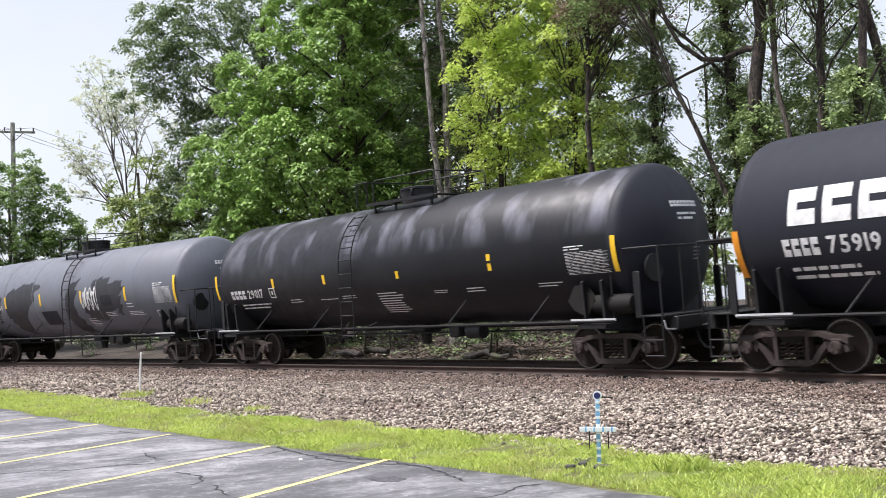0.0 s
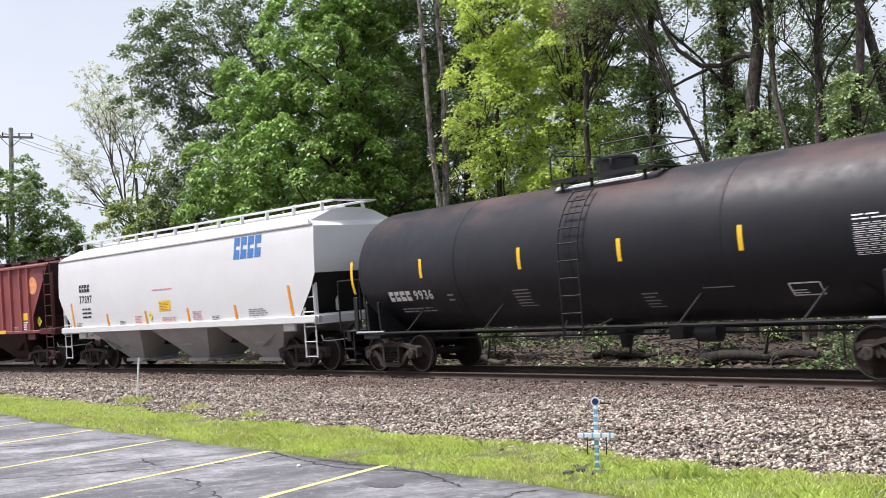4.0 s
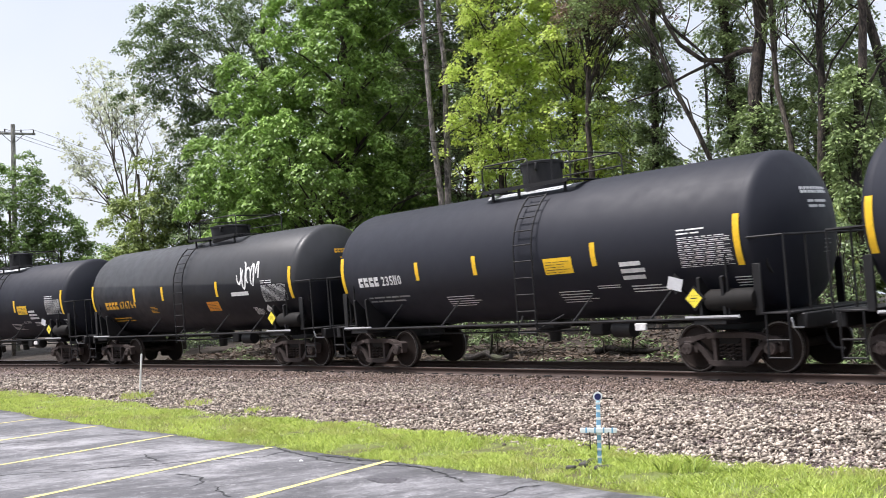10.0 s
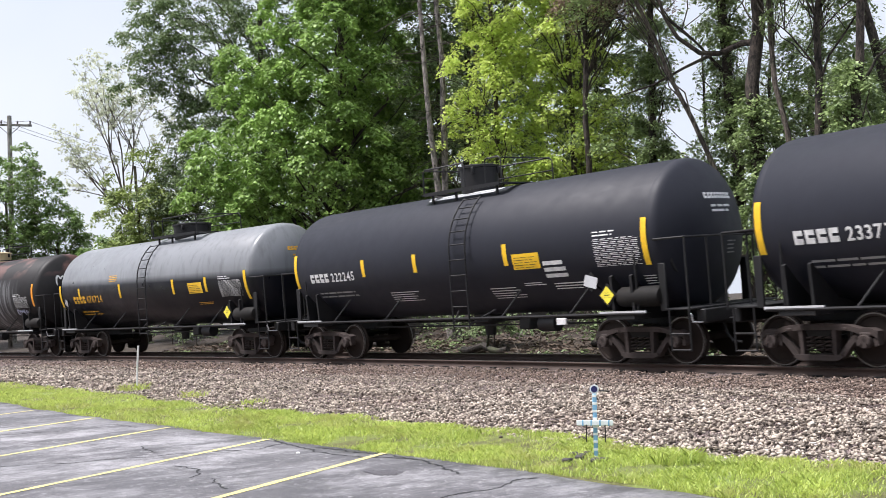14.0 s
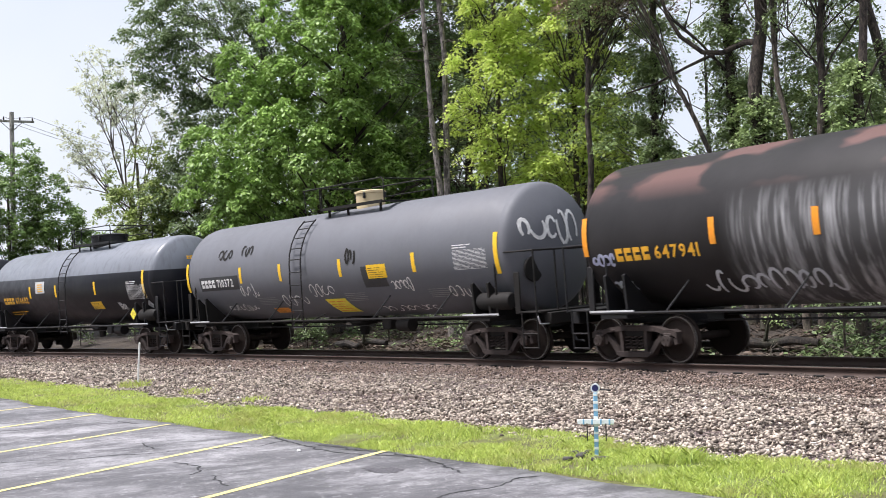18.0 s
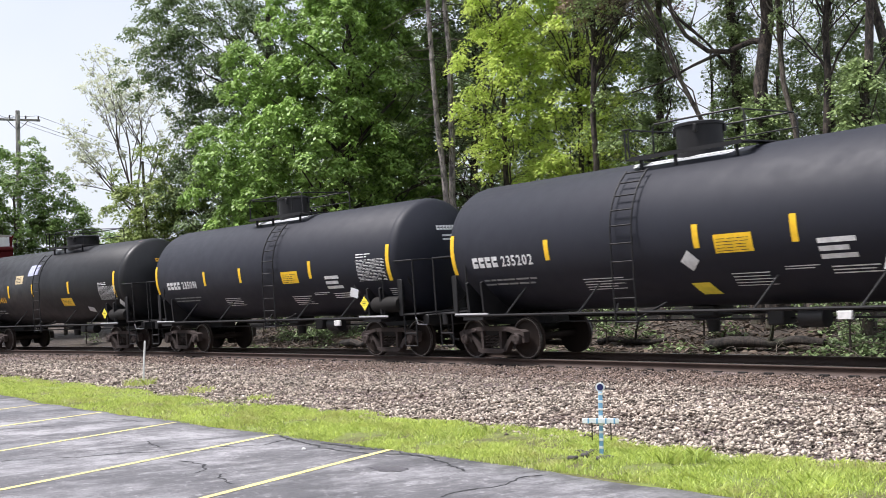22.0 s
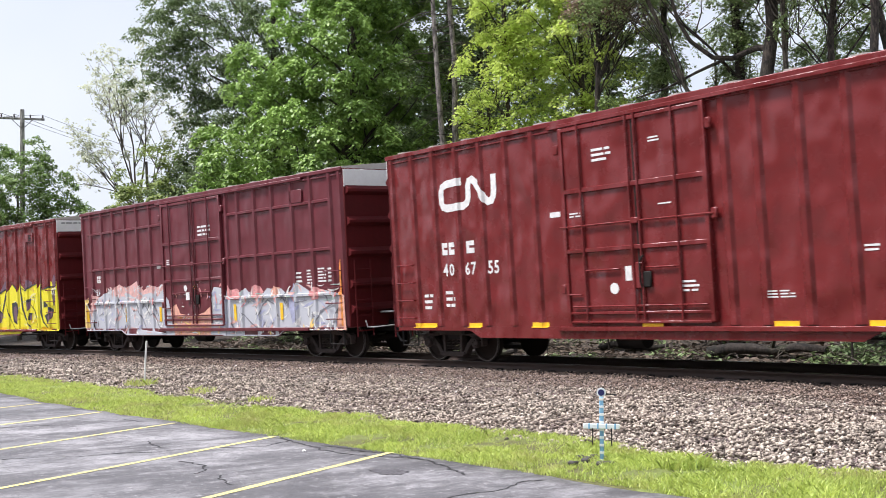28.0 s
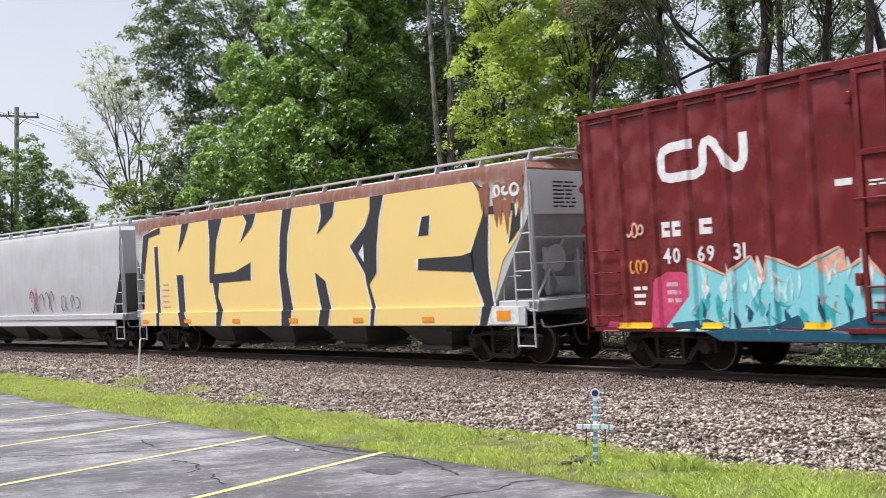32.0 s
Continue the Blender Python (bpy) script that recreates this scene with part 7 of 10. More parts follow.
def dirty_tanks():
    W, G = MAT["print_white"], MAT["gold"]
    R, zc = 1.47, 2.5
    sf = on_tank(R, zc)
    car, tank = tank_car("filthy brown-black tank car with chalky runs and a cream dome", hl=6.95, tc=12.6, half=8.2, paint_mat=MAT["filthy"], dome=(0.95, 0.66, 0.4), dome_mat=MAT["cream"], ladder=0.45, pad=False, ladder_mat=MAT["silver"])
    bars(tank, sf, ((-7.1, 2.16, 2.93), (-3.95, 2.21, 2.69), (-1.86, 2.22, 2.68), (1.34, 2.2, 2.66), (3.45, 2.2, 2.67), (6.8, 1.99, 2.88)), MAT["orange"])
    reporting(tank, sf, -6.25, 2.02, "647941", G, 0.26, 0.9)
    board(tank, sf, 2.5, 1.96, 0.66, 0.32, MAT["orange"], 81)
    mark(tank, sf, 5.32, 1.97, table(1.1, 0.58, 82), W, "test_stencil", "white table of test dates")
    for x, z, w, h, n, s, m in ((-4.4, 1.3, 2.8, 0.6, 10, 83, "g_silver"), (0.8, 1.38, 1.5, 0.42, 6, 84, "g_white"), (1.5, 1.8, 0.8, 0.5, 4, 85, "g_white"), (5.35, 1.68, 0.85, 0.26, 5, 86, "g_lilac"), (-6.9, 1.95, 0.6, 0.24, 4, 87, "g_lilac"), (-6.6, 1.45, 0.6, 0.3, 4, 88, "g_silver")):
        mark(tank, sf, x, z, scrawl(s, w, h, n, 0.07), MAT[m], "spray_tag", "looping spray tag", 0.012)
    mark(tank, on_head(R, zc, 6.95, 0.62), -0.75, zc - 0.1, scrawl(89, 1.1, 0.9, 6, 0.07), MAT["g_white"], "spray_tag", "white spray tag on the tank's end", 0.02)
    end_marks(tank, R, zc, 6.95, 0.62, G, 80)
    couple(car, -199.33)
    car, tank = tank_car("battleship-grey tank car scrawled with white tags, tan dome", hl=6.9, tc=12.5, half=8.35, paint_mat=MAT["grey"], dome=(0.65, 0.4, 0.42), dome_mat=MAT["cream"], ladder=-0.85, pad=False, rail_mat=MAT["iron_dark"])
    bars(tank, sf, ((-7.12, 1.99, 2.89), (-3.97, 2.16, 2.63), (-1.87, 2.14, 2.62), (0.95, 2.14, 2.6), (3.92, 2.12, 2.59), (6.75, 1.95, 2.88)), MAT["yellow"])
    mark(tank, sf, -6.32, 2.0, rect(0, 0, 2.26, 0.42), MAT["g_black"], "paint_patch", "black panel behind the number", 0.009)
    mark(tank, sf, -6.22, 2.09, slabs(4, 0.85, 0.24), W, "owner_mark", "owner's mark in plain blocks", 0.013)
    mark(tank, sf, -5.3, 2.09, figures("710372", 0.24), W, "car_number", "painted car number", 0.013)
    mark(tank, sf, 1.9, 1.82, rect(0, 0, 0.95, 0.56), MAT["g_black"], "paint_patch", "black square of paint", 0.004)
    board(tank, sf, 2.15, 2.04, 0.76, 0.35, MAT["yellow"], 91)
    board(tank, sf, -2.98, 1.24, 0.75, 0.26, MAT["orange"], 92)
    v, f = rect(0, 0, 0.9, 0.6)
    mark(tank, sf, -0.15, 1.2, ([(a - b * 0.25 + 0.15, b) for a, b in v], f), MAT["pale_yellow"], "notice_plate", "yellow slanting board of small print", 0.012)
    v, f = lines(0.75, 0.5, 5, 93, 0.35)
    mark(tank, sf, -0.1, 1.24, ([(a - b * 0.25 + 0.15, b) for a, b in v], f), MAT["orange"], "notice_print", "", 0.016)
    for x, z, w, h, n, s in ((-0.6, 1.64, 1.1, 0.42, 4, 94), (-2.16, 1.42, 1.25, 0.45, 4, 95), (-4.09, 1.72, 0.95, 0.48, 5, 96), (-5.3, 1.34, 1.6, 0.32, 8, 97), (1.9, 1.18, 2.2, 0.3, 9, 98), (2.96, 1.68, 0.78, 0.38, 5, 99), (4.92, 1.46, 0.7, 0.42, 3, 100)):
        mark(tank, sf, x, z, scrawl(s, w, h, n, 0.04), MAT["g_white"], "spray_tag", "thin white spray tag", 0.012)
    for x, z, w, s in ((-5.2, 2.85, 0.8, 101), (-3.9, 2.9, 0.6, 102), (1.3, 2.45, 0.4, 103)):
        mark(tank, sf, x, z, scrawl(s, w, 0.4, 3, 0.08), MAT["iron_dark"], "smear", "dark oily smear", 0.011)
    mark(tank, sf, 5.4, 2.1, table(1.1, 0.6, 104), W, "test_stencil", "white table of test dates")
    mark(tank, on_head(R, zc, 6.9, 0.62), -1.2, zc + 0.0, scrawl(105, 1.7, 0.8, 5, 0.09), MAT["g_white"], "spray_tag", "bold white spray tag on the tank's end", 0.02)
    for x in (-3.4, 0.85, 4.2):
        mark(tank, sf, x, 1.5, lines(1.1, 0.3, 5, int(x * 5), 0.25, False), MAT["dull_white"], "data_stencil")
    couple(car, -215.93)


def rear_tanks():
    W = MAT["print_white"]
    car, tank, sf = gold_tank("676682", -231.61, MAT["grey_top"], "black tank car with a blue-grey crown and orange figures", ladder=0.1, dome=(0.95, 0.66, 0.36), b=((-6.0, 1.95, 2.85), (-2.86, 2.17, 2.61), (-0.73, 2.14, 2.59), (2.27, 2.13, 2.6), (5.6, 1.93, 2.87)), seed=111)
    mark(tank, sf, -2.3, 2.33, rect(0, 0, 0.75, 0.44), MAT["grey_pad"], "paint_patch", "grey square with gold print", 0.009)
    mark(tank, sf, -2.15, 2.38, lines(0.5, 0.34, 4, 112, 0.45, False), MAT["gold"], "data_stencil", "", 0.013)
    board(tank, sf, 1.78, 1.62, 0.78, 0.32, MAT["yellow"], 113)
    mark(tank, sf, 3.68, 1.57, table(0.46, 0.31, 114), W, "data_stencil")
    plate_holder(car, 5.0, 1.4, 0.42)
    hazard(tank, on_flat(1.49), 5.0, 1.4, 0.4)
    hazard(tank, sf, 5.75, 1.7, 0.36, MAT["grey_pad"])
    standard_tank("235202", -246.4, True, True, seed=115)
    standard_tank("235091", -261.05, True, seed=116)
    car, tank, sf = gold_tank("680466", -275.91, MAT["worn_black"], "black tank car with scraped crown, gold figures and odd plates", ladder=-0.05, dome=(0.9, 0.6, 0.42), b=((-5.88, 1.97, 2.87), (-2.8, 2.17, 2.67), (-0.68, 2.18, 2.65), (2.26, 2.19, 2.64), (5.63, 1.97, 2.89)), seed=118)
    mark(tank, sf, -2.1, 2.7, rect(0, 0, 0.65, 0.34), MAT["cream"], "paint_patch", "cream square of paint", 0.009)
    mark(tank, sf, -2.05, 2.76, lines(0.5, 0.24, 4, 119, 0.3, False), MAT["print_black"], "data_stencil", "", 0.013)
    mark(tank, sf, -1.08, 2.98, rect(0, 0, 0.83, 0.46), MAT["g_lilac"], "paint_patch", "pale lilac square of paint", 0.009)
    board(tank, sf, 1.6, 1.74, 0.85, 0.33, MAT["yellow"], 120)
    mark(tank, sf, 3.25, 1.52, ([(a + b * 0.4, b - a * 0.2) for a, b in rect(0, 0, 0.4, 0.22)[0]], rect(0, 0, 0.4, 0.22)[1]), MAT["grey_pad"], "placard_holder", "bent bare metal placard", 0.012)
    plate_holder(car, 5.02, 1.4, 0.4)
    hazard(tank, on_flat(1.49), 5.02, 1.4, 0.38)
    hazard(tank, sf, 5.9, 1.75, 0.36, W)


SILL_TAPE = ((-7.04, 0.84), (-5.02, 0.45), (-2.93, 0.5), (0.15, 0.5), (2.98, 0.48), (4.7, 0.5), (6.36, 0.94))
POSTS = (-7.66, -6.84, -6.03, -5.19, -4.34, -3.5, -2.64, 2.2, 2.87, 3.7, 4.55, 5.37, 6.2, 7.08, 7.7)


def red_box(number, s0, label):
    wall = MAT["box_red"]
    car, body = boxcar(label, wall, MAT["roof_zinc"], MAT["box_end"], POSTS)
    sf = ribbed_side(1.5, POSTS)
    W = MAT["print_white"]
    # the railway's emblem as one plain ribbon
    v, f = [], []
    path = [(0.82, 0.63), (0.3, 0.62), (0.13, 0.56), (0.08, 0.44), (0.08, 0.2), (0.13, 0.1), (0.28, 0.06), (0.86, 0.07), (1.0, 0.13), (1.05, 0.25), (1.05, 0.5), (1.1, 0.61), (1.2, 0.64), (1.3, 0.57), (1.6, 0.18), (1.72, 0.09), (1.84, 0.11), (1.91, 0.22), (1.93, 0.34), (1.93, 0.68)]
    for k, p in enumerate(path):
        q0, q1 = path[max(k - 1, 0)], path[min(k + 1, len(path) - 1)]
        dx, dy = q1[0] - q0[0], q1[1] - q0[1]
        ln = math.hypot(dx, dy)
        t = 0.088
        v += [(p[0] - dy / ln * t, p[1] + dx / ln * t), (p[0] + dy / ln * t, p[1] - dx / ln * t)]
        if k:
            f.append((2 * k - 2, 2 * k - 1, 2 * k + 1, 2 * k))
    mark(body, sf, -5.85, 3.53, (v, f), W, "emblem_ribbon", "white ribbon-shaped railway emblem", 0.006)
    mark(body, sf, -5.85, 2.52, joined(slabs(2, 0.5, 0.28), ([(a + 0.88, b) for a, b in slabs(1, 0.36, 0.28)[0]], slabs(1, 0.36, 0.28)[1])), W, "owner_mark", "owner's mark in plain blocks", 0.006)
    for i in range(3):
        mark(body, sf, -5.85 + i * 0.8, 2.03, figures(number[2 * i:2 * i + 2], 0.29), W, "car_number", "painted car number", 0.006)
    for x, w in SILL_TAPE:
        mark(body, sf, x, 0.84, rect(0, 0, w, 0.11), MAT["yellow"], "reflector", "yellow reflective strip", 0.006)
    mark(body, sf, 5.53, 1.1, rect(0, 0, 0.5, 0.13), MAT["yellow"], "notice_plate", "", 0.006)
    for x, z, w, h, n in ((-6.62, 1.28, 0.34, 0.42, 3), (-5.8, 1.32, 0.38, 0.44, 3), (5.61, 1.32, 0.3, 0.16, 2), (-0.9, 4.1, 0.62, 0.3, 3), (4.7, 2.03, 0.34, 0.14, 2), (5.53, 2.0, 0.4, 0.16, 2), (2.92, 1.34, 0.54, 0.15, 3), (1.1, 1.5, 0.5, 0.24, 3), (0.55, 4.3, 0.35, 0.12, 2), (0.7, 3.12, 0.4, 0.05, 1), (-1.6, 3.05, 0.4, 0.12, 2), (5.6, 0.72, 0.4, 0.1, 2)):
        mark(body, sf, x, z, lines(w, h, n, int(x * 9) + 5, 0.5), W, "data_stencil", "", 0.006)
    mark(body, sf, -0.5, 1.6, disc(0.11), MAT["white"], "inspection_disc", "white disc", 0.006)
    mark(body, sf, -0.2, 1.74, rect(0, 0, 0.18, 0.28), W, "notice_plate", "", 0.006)
    mark(body, sf, -2.22, 3.1, rect(0, 0, 0.3, 0.11), W, "notice_plate", "", 0.006)
    part("defect_card_board", Geo().box((5.73, -1.53, 4.46), (0.62, 0.05, 0.36), 0.01), wall, body)
    g = Geo()
    for k in range(4):
        g.box((5.8, -1.56, 4.36 + k * 0.06), (0.22, 0.02, 0.025))
    part("vent_louvre", g, MAT["iron_dark"], body, "small dark louvre")
    mark(body, lambda x, z, u, v, off: Vector((7.82 + 0.066 + off, x + u, z + v)), -1.3, 4.86, lines(1.5, 0.06, 1, 4, 0.9), MAT["dull_white"], "end_stencil", "", 0.004)
    couple(car, s0)
    return car, body


def boxcars():
    W = MAT["print_white"]
    red_box("406846", -292.28, "oxide-red high boxcar, clean, with white emblem and end panels")
    red_box("406755", -309.95, "oxide-red high boxcar with dented sides and white emblem")
    wall = MAT["box_plum"]
    posts = (-7.7, -7.07, -6.19, -5.32, -4.45, -3.57, -2.66, 2.1, 2.73, 3.62, 4.53, 5.5, 6.39, 7.26, 7.7)
    car, body = boxcar("faded plum boxcar, its lower half covered in silver graffiti", wall, MAT["roof_zinc"], MAT["box_end"], posts, frames=True)
    sf = ribbed_side(1.5, posts, (1.75, 2.95, 4.24))
    mark(body, sf, -6.75, 2.49, slabs(2, 0.32, 0.24), W, "owner_mark", "owner's mark in plain blocks")
    mark(body, sf, -6.8, 2.04, figures("21", 0.22), W, "car_number", "painted car number", 0.022)
    mark(body, sf, -5.9, 2.06, figures("01", 0.22), W, "car_number", "", 0.022)
    mark(body, sf, -4.98, 2.08, figures("9", 0.22), W, "car_number", "", 0.022)
    G = {k[2:]: m for k, m in MAT.items() if k.startswith("g_")}
    patches = (
        ("pale rose", "rose", 0.004, ((-7.78, 0.9), (-7.09, 2.05), (-6.22, 1.95), (-5.63, 2.18), (-5.06, 2.39), (-4.53, 2.23), (-3.78, 2.46), (-3.31, 2.12), (-2.86, 2.32), (-2.33, 2.21), (-1.95, 2.32), (-1.8, 1.5), (-7.6, 0.83))),
        ("silver grey", "silver", 0.007, ((-7.78, 0.64), (-7.3, 1.1), (-6.81, 1.93), (-6.14, 2.1), (-5.62, 2.2), (-5.31, 1.99), (-4.95, 1.9), (-4.55, 2.14), (-4.13, 1.95), (-3.53, 1.81), (-3.32, 1.99), (-2.72, 2.06), (-2.36, 1.9), (-2.0, 2.13), (-1.5, 1.75), (-1.2, 0.64))),
        ("peach", "peach", 0.005, ((-1.63, 0.66), (-1.39, 1.51), (-1.03, 1.64), (-0.79, 1.32), (-0.38, 1.28), (0.19, 1.25), (0.67, 1.35), (1.14, 1.57), (1.72, 1.45), (1.8, 0.66))),
        ("pale silver", "silver", 0.008, ((1.0, 0.66), (1.11, 1.9), (1.31, 2.11), (1.86, 2.06), (1.86, 0.66))),
        ("silver grey", "silver", 0.005, ((1.7, 0.62), (1.9, 1.98), (2.32, 1.9), (2.73, 1.92), (2.94, 2.04), (3.12, 1.9), (3.57, 1.85), (3.88, 1.85), (4.07, 1.99), (4.48, 1.95), (4.78, 1.96), (5.04, 1.8), (5.33, 1.86), (5.56, 2.1), (5.91, 1.95), (6.31, 1.76), (6.8, 1.86), (7.2, 1.8), (7.72, 1.7), (7.75, 0.64))),
        ("pink", "blush", 0.009, ((1.94, 1.98), (2.04, 2.17), (2.19, 1.99), (2.47, 2.03), (2.67, 1.95), (2.65, 1.69), (1.96, 1.71))),
        ("pink", "blush", 0.009, ((3.19, 1.83), (3.3, 2.06), (3.5, 2.12), (3.71, 2.07), (3.9, 1.9), (3.56, 1.62))),
        ("peach", "peach", 0.009, ((4.25, 1.9), (4.47, 2.05), (4.72, 1.98), (4.62, 1.78), (4.35, 1.74))),
        ("pale blue", "lilac", 0.009, ((5.05, 1.74), (5.33, 1.96), (5.5, 2.1), (5.47, 1.1), (5.26, 0.95))),
        ("pink", "blush", 0.009, ((6.1, 1.84), (6.42, 1.97), (6.68, 1.86), (6.5, 1.62), (6.2, 1.6))),
        ("yellow", "yellow", 0.012, ((-7.76, 0.9), (-7.7, 1.9), (-7.52, 1.98), (-7.45, 0.9))))
    for word, m, off, pts in patches:
        mark(body, sf, 0, 0, poly(pts), G[m], "graffiti_patch", word + " sprayed patch", off)
    smears(body, sf, -7.5, -1.9, 0.7, 1.85, [G["white"], G["lilac"], G["rose"], G["white"]], 20, 301, 0.38, 0.012)
    smears(body, sf, -7.3, -1.9, 1.8, 2.3, [G["white"], G["rose"], G["silver"]], 20, 302, 0.3, 0.012)
    smears(body, sf, 1.95, 7.6, 0.7, 1.8, [G["white"], G["lilac"], G["white"], G["rose"]], 13, 303, 0.45, 0.012)
    smears(body, sf, 2.0, 7.6, 1.6, 2.02, [G["mint"], G["rose"], G["white"]], 12, 304, 0.4, 0.013)
    smears(body, sf, 1.1, 1.8, 0.9, 1.95, [G["white"], G["lilac"]], 8, 305, 0.4, 0.014)
    smears(body, sf, -1.5, 1.1, 0.7, 1.3, [G["yellow"], G["orange"], G["white"], G["blush"]], 10, 306, 0.3, 0.012)
    smears(body, sf, -1.4, 1.0, 1.3, 2.3, [G["white"], G["peach"]], 5, 307, 0.16, 0.012)
    smears(body, sf, -7.4, 1.0, 0.72, 1.7, [G["black"]], 7, 308, 0.2, 0.02)
    smears(body, sf, 2.0, 7.3, 0.72, 1.6, [G["grey"]], 8, 309, 0.22, 0.02)
    rng = random.Random(411)
    for m, x0, x1, z0, z1, n, w in (("black", -7.5, -1.9, 0.75, 2.0, 16, 0.05), ("white", -7.6, -1.9, 0.7, 2.2, 20, 0.09), ("grey", 2.0, 7.5, 0.75, 1.8, 16, 0.06), ("white", 2.0, 7.6, 0.75, 2.0, 18, 0.09), ("blush", -7.4, 7.4, 1.6, 2.2, 16, 0.08), ("yellow", -1.5, 7.6, 0.68, 1.0, 12, 0.08), ("lilac", -7.4, 7.4, 0.8, 1.6, 16, 0.08)):
        for _ in range(n):
            x, z = rng.uniform(x0, x1), rng.uniform(z0, z1)
            if m == "lilac" and -1.9 < x < 1.0:
                continue
            a, ln = rng.uniform(0.6, 2.3), rng.uniform(0.15, 0.42)
            p = [(x + math.cos(a) * ln * t + 0.12 * ln * rng.uniform(-1, 1), max(z + math.sin(a) * ln * t, 0.66)) for t in (-0.5, 0.0, 0.5)]
            mark(body, sf, 0, 0, ribbon(p, w, 0.6), G[m], "graffiti_stroke", "", 0.0155 + 0.001 * len(m))
    for m, pts, off in (("peach", ((7.3, 0.66), (7.38, 1.3), (7.5, 1.85), (7.72, 1.7), (7.76, 0.66)), 0.0225), ("orange", ((7.5, 0.9), (7.52, 2.5), (7.58, 2.65), (7.64, 2.6), (7.66, 0.9)), 0.0245)):
        mark(body, sf, 0, 0, poly(pts), G[m], "graffiti_patch", m + " sprayed corner", off)
    # grey outlines of the great letters, never to be read
    for pts, w, m in ((((-6.73, 1.3), (-6.4, 1.4), (-6.17, 1.74), (-6.33, 2.0)), 0.07, "black"), (((-5.4, 0.8), (-5.2, 1.3), (-4.9, 1.6), (-4.4, 0.9)), 0.08, "grey"), (((-3.9, 1.85), (-3.7, 1.5), (-3.5, 1.3), (-3.2, 0.85)), 0.09, "black"), (((-3.3, 1.7), (-2.9, 1.3), (-2.6, 1.35), (-2.3, 0.9), (-1.7, 0.7)), 0.08, "black"),
                      (((-2.4, 2.0), (-2.55, 1.6), (-2.3, 1.25)), 0.07, "grey"), (((2.75, 1.3), (3.2, 1.0), (3.5, 0.85)), 0.07, "grey"), (((3.65, 1.2), (3.8, 1.5), (4.1, 1.65), (4.5, 1.5)), 0.09, "grey"), (((5.5, 1.0), (5.5, 1.55), (6.0, 1.6)), 0.08, "grey"), (((6.4, 1.0), (6.6, 1.3), (7.2, 1.5)), 0.09, "grey"), (((2.8, 1.5), (3.2, 1.7), (3.5, 1.55)), 0.06, "lilac")):
        mark(body, sf, 0, 0, ribbon(pts, w * 0.6), G["grey" if m == "black" else m], "graffiti_stroke", "", 0.021)
    for x in (-7.62, -4.63, -2.24, 2.29, 4.71):
        mark(body, sf, x, 1.08, rect(0, 0, 0.14, 0.48), MAT["yellow"], "reflector", "yellow reflective strip", 0.024)
    for x, z, w, h, n in ((0.5, 3.72, 0.95, 0.36, 3), (-1.55, 2.9, 0.3, 0.2, 3), (5.58, 2.1, 0.24, 0.34, 3), (6.05, 2.05, 0.24, 0.42, 5), (6.55, 2.08, 0.4, 0.42, 5), (7.0, 2.08, 0.24, 0.42, 4)):
        mark(body, sf, x, z, lines(w, h, n, int(x * 9) + 3, 0.5), W, "data_stencil", "", 0.008)
    mark(body, sf, -0.4, 2.12, disc(0.1), W, "inspection_disc", "white disc", 0.01)
    mark(body, sf, 0.1, 2.05, rect(0, 0, 0.16, 0.13), MAT["g_orange"], "notice_plate", "", 0.01)
    mark(body, sf, -0.32, 1.75, rect(0, 0, 0.22, 0.24), W, "notice_plate", "", 0.05)
    mark(body, sf, -2.3, 2.82, rect(0, 0, 0.26, 0.09), W, "notice_plate", "", 0.01)
    part("defect_card_board", Geo().box((5.73, -1.53, 4.46), (0.62, 0.05, 0.36), 0.01), wall, body)
    couple(car, -327.68)
    car, body = red_box("406931", -345.53, "oxide-red boxcar with cyan, pink and lemon-yellow graffiti")
    sf = ribbed_side(1.5, POSTS)
    lemon = ((1.93, 0.89), (2.22, 1.57), (2.36, 2.31), (3.06, 2.33), (3.56, 2.47), (3.65, 2.32), (4.08, 2.68), (4.6, 2.36), (4.77, 2.78), (4.85, 2.6), (5.17, 2.41), (5.81, 2.59), (6.23, 2.63), (6.21, 2.42), (6.48, 2.69), (6.5, 2.37), (6.98, 2.47), (7.21, 2.45), (7.24, 2.69), (7.35, 2.63), (7.37, 2.44), (7.72, 2.46), (7.76, 2.72), (7.8, 1.91), (7.8, 0.72), (1.91, 0.64))
    mark(body, sf, 0, 0, poly(lemon), G["lemon"], "graffiti_patch", "lemon-yellow sprayed ground with spiked top", 0.006)
    smears(body, sf, 2.1, 7.6, 0.75, 2.25, [G["butter"], G["mustard"], G["lemon"]], 22, 310, 0.5, 0.009)
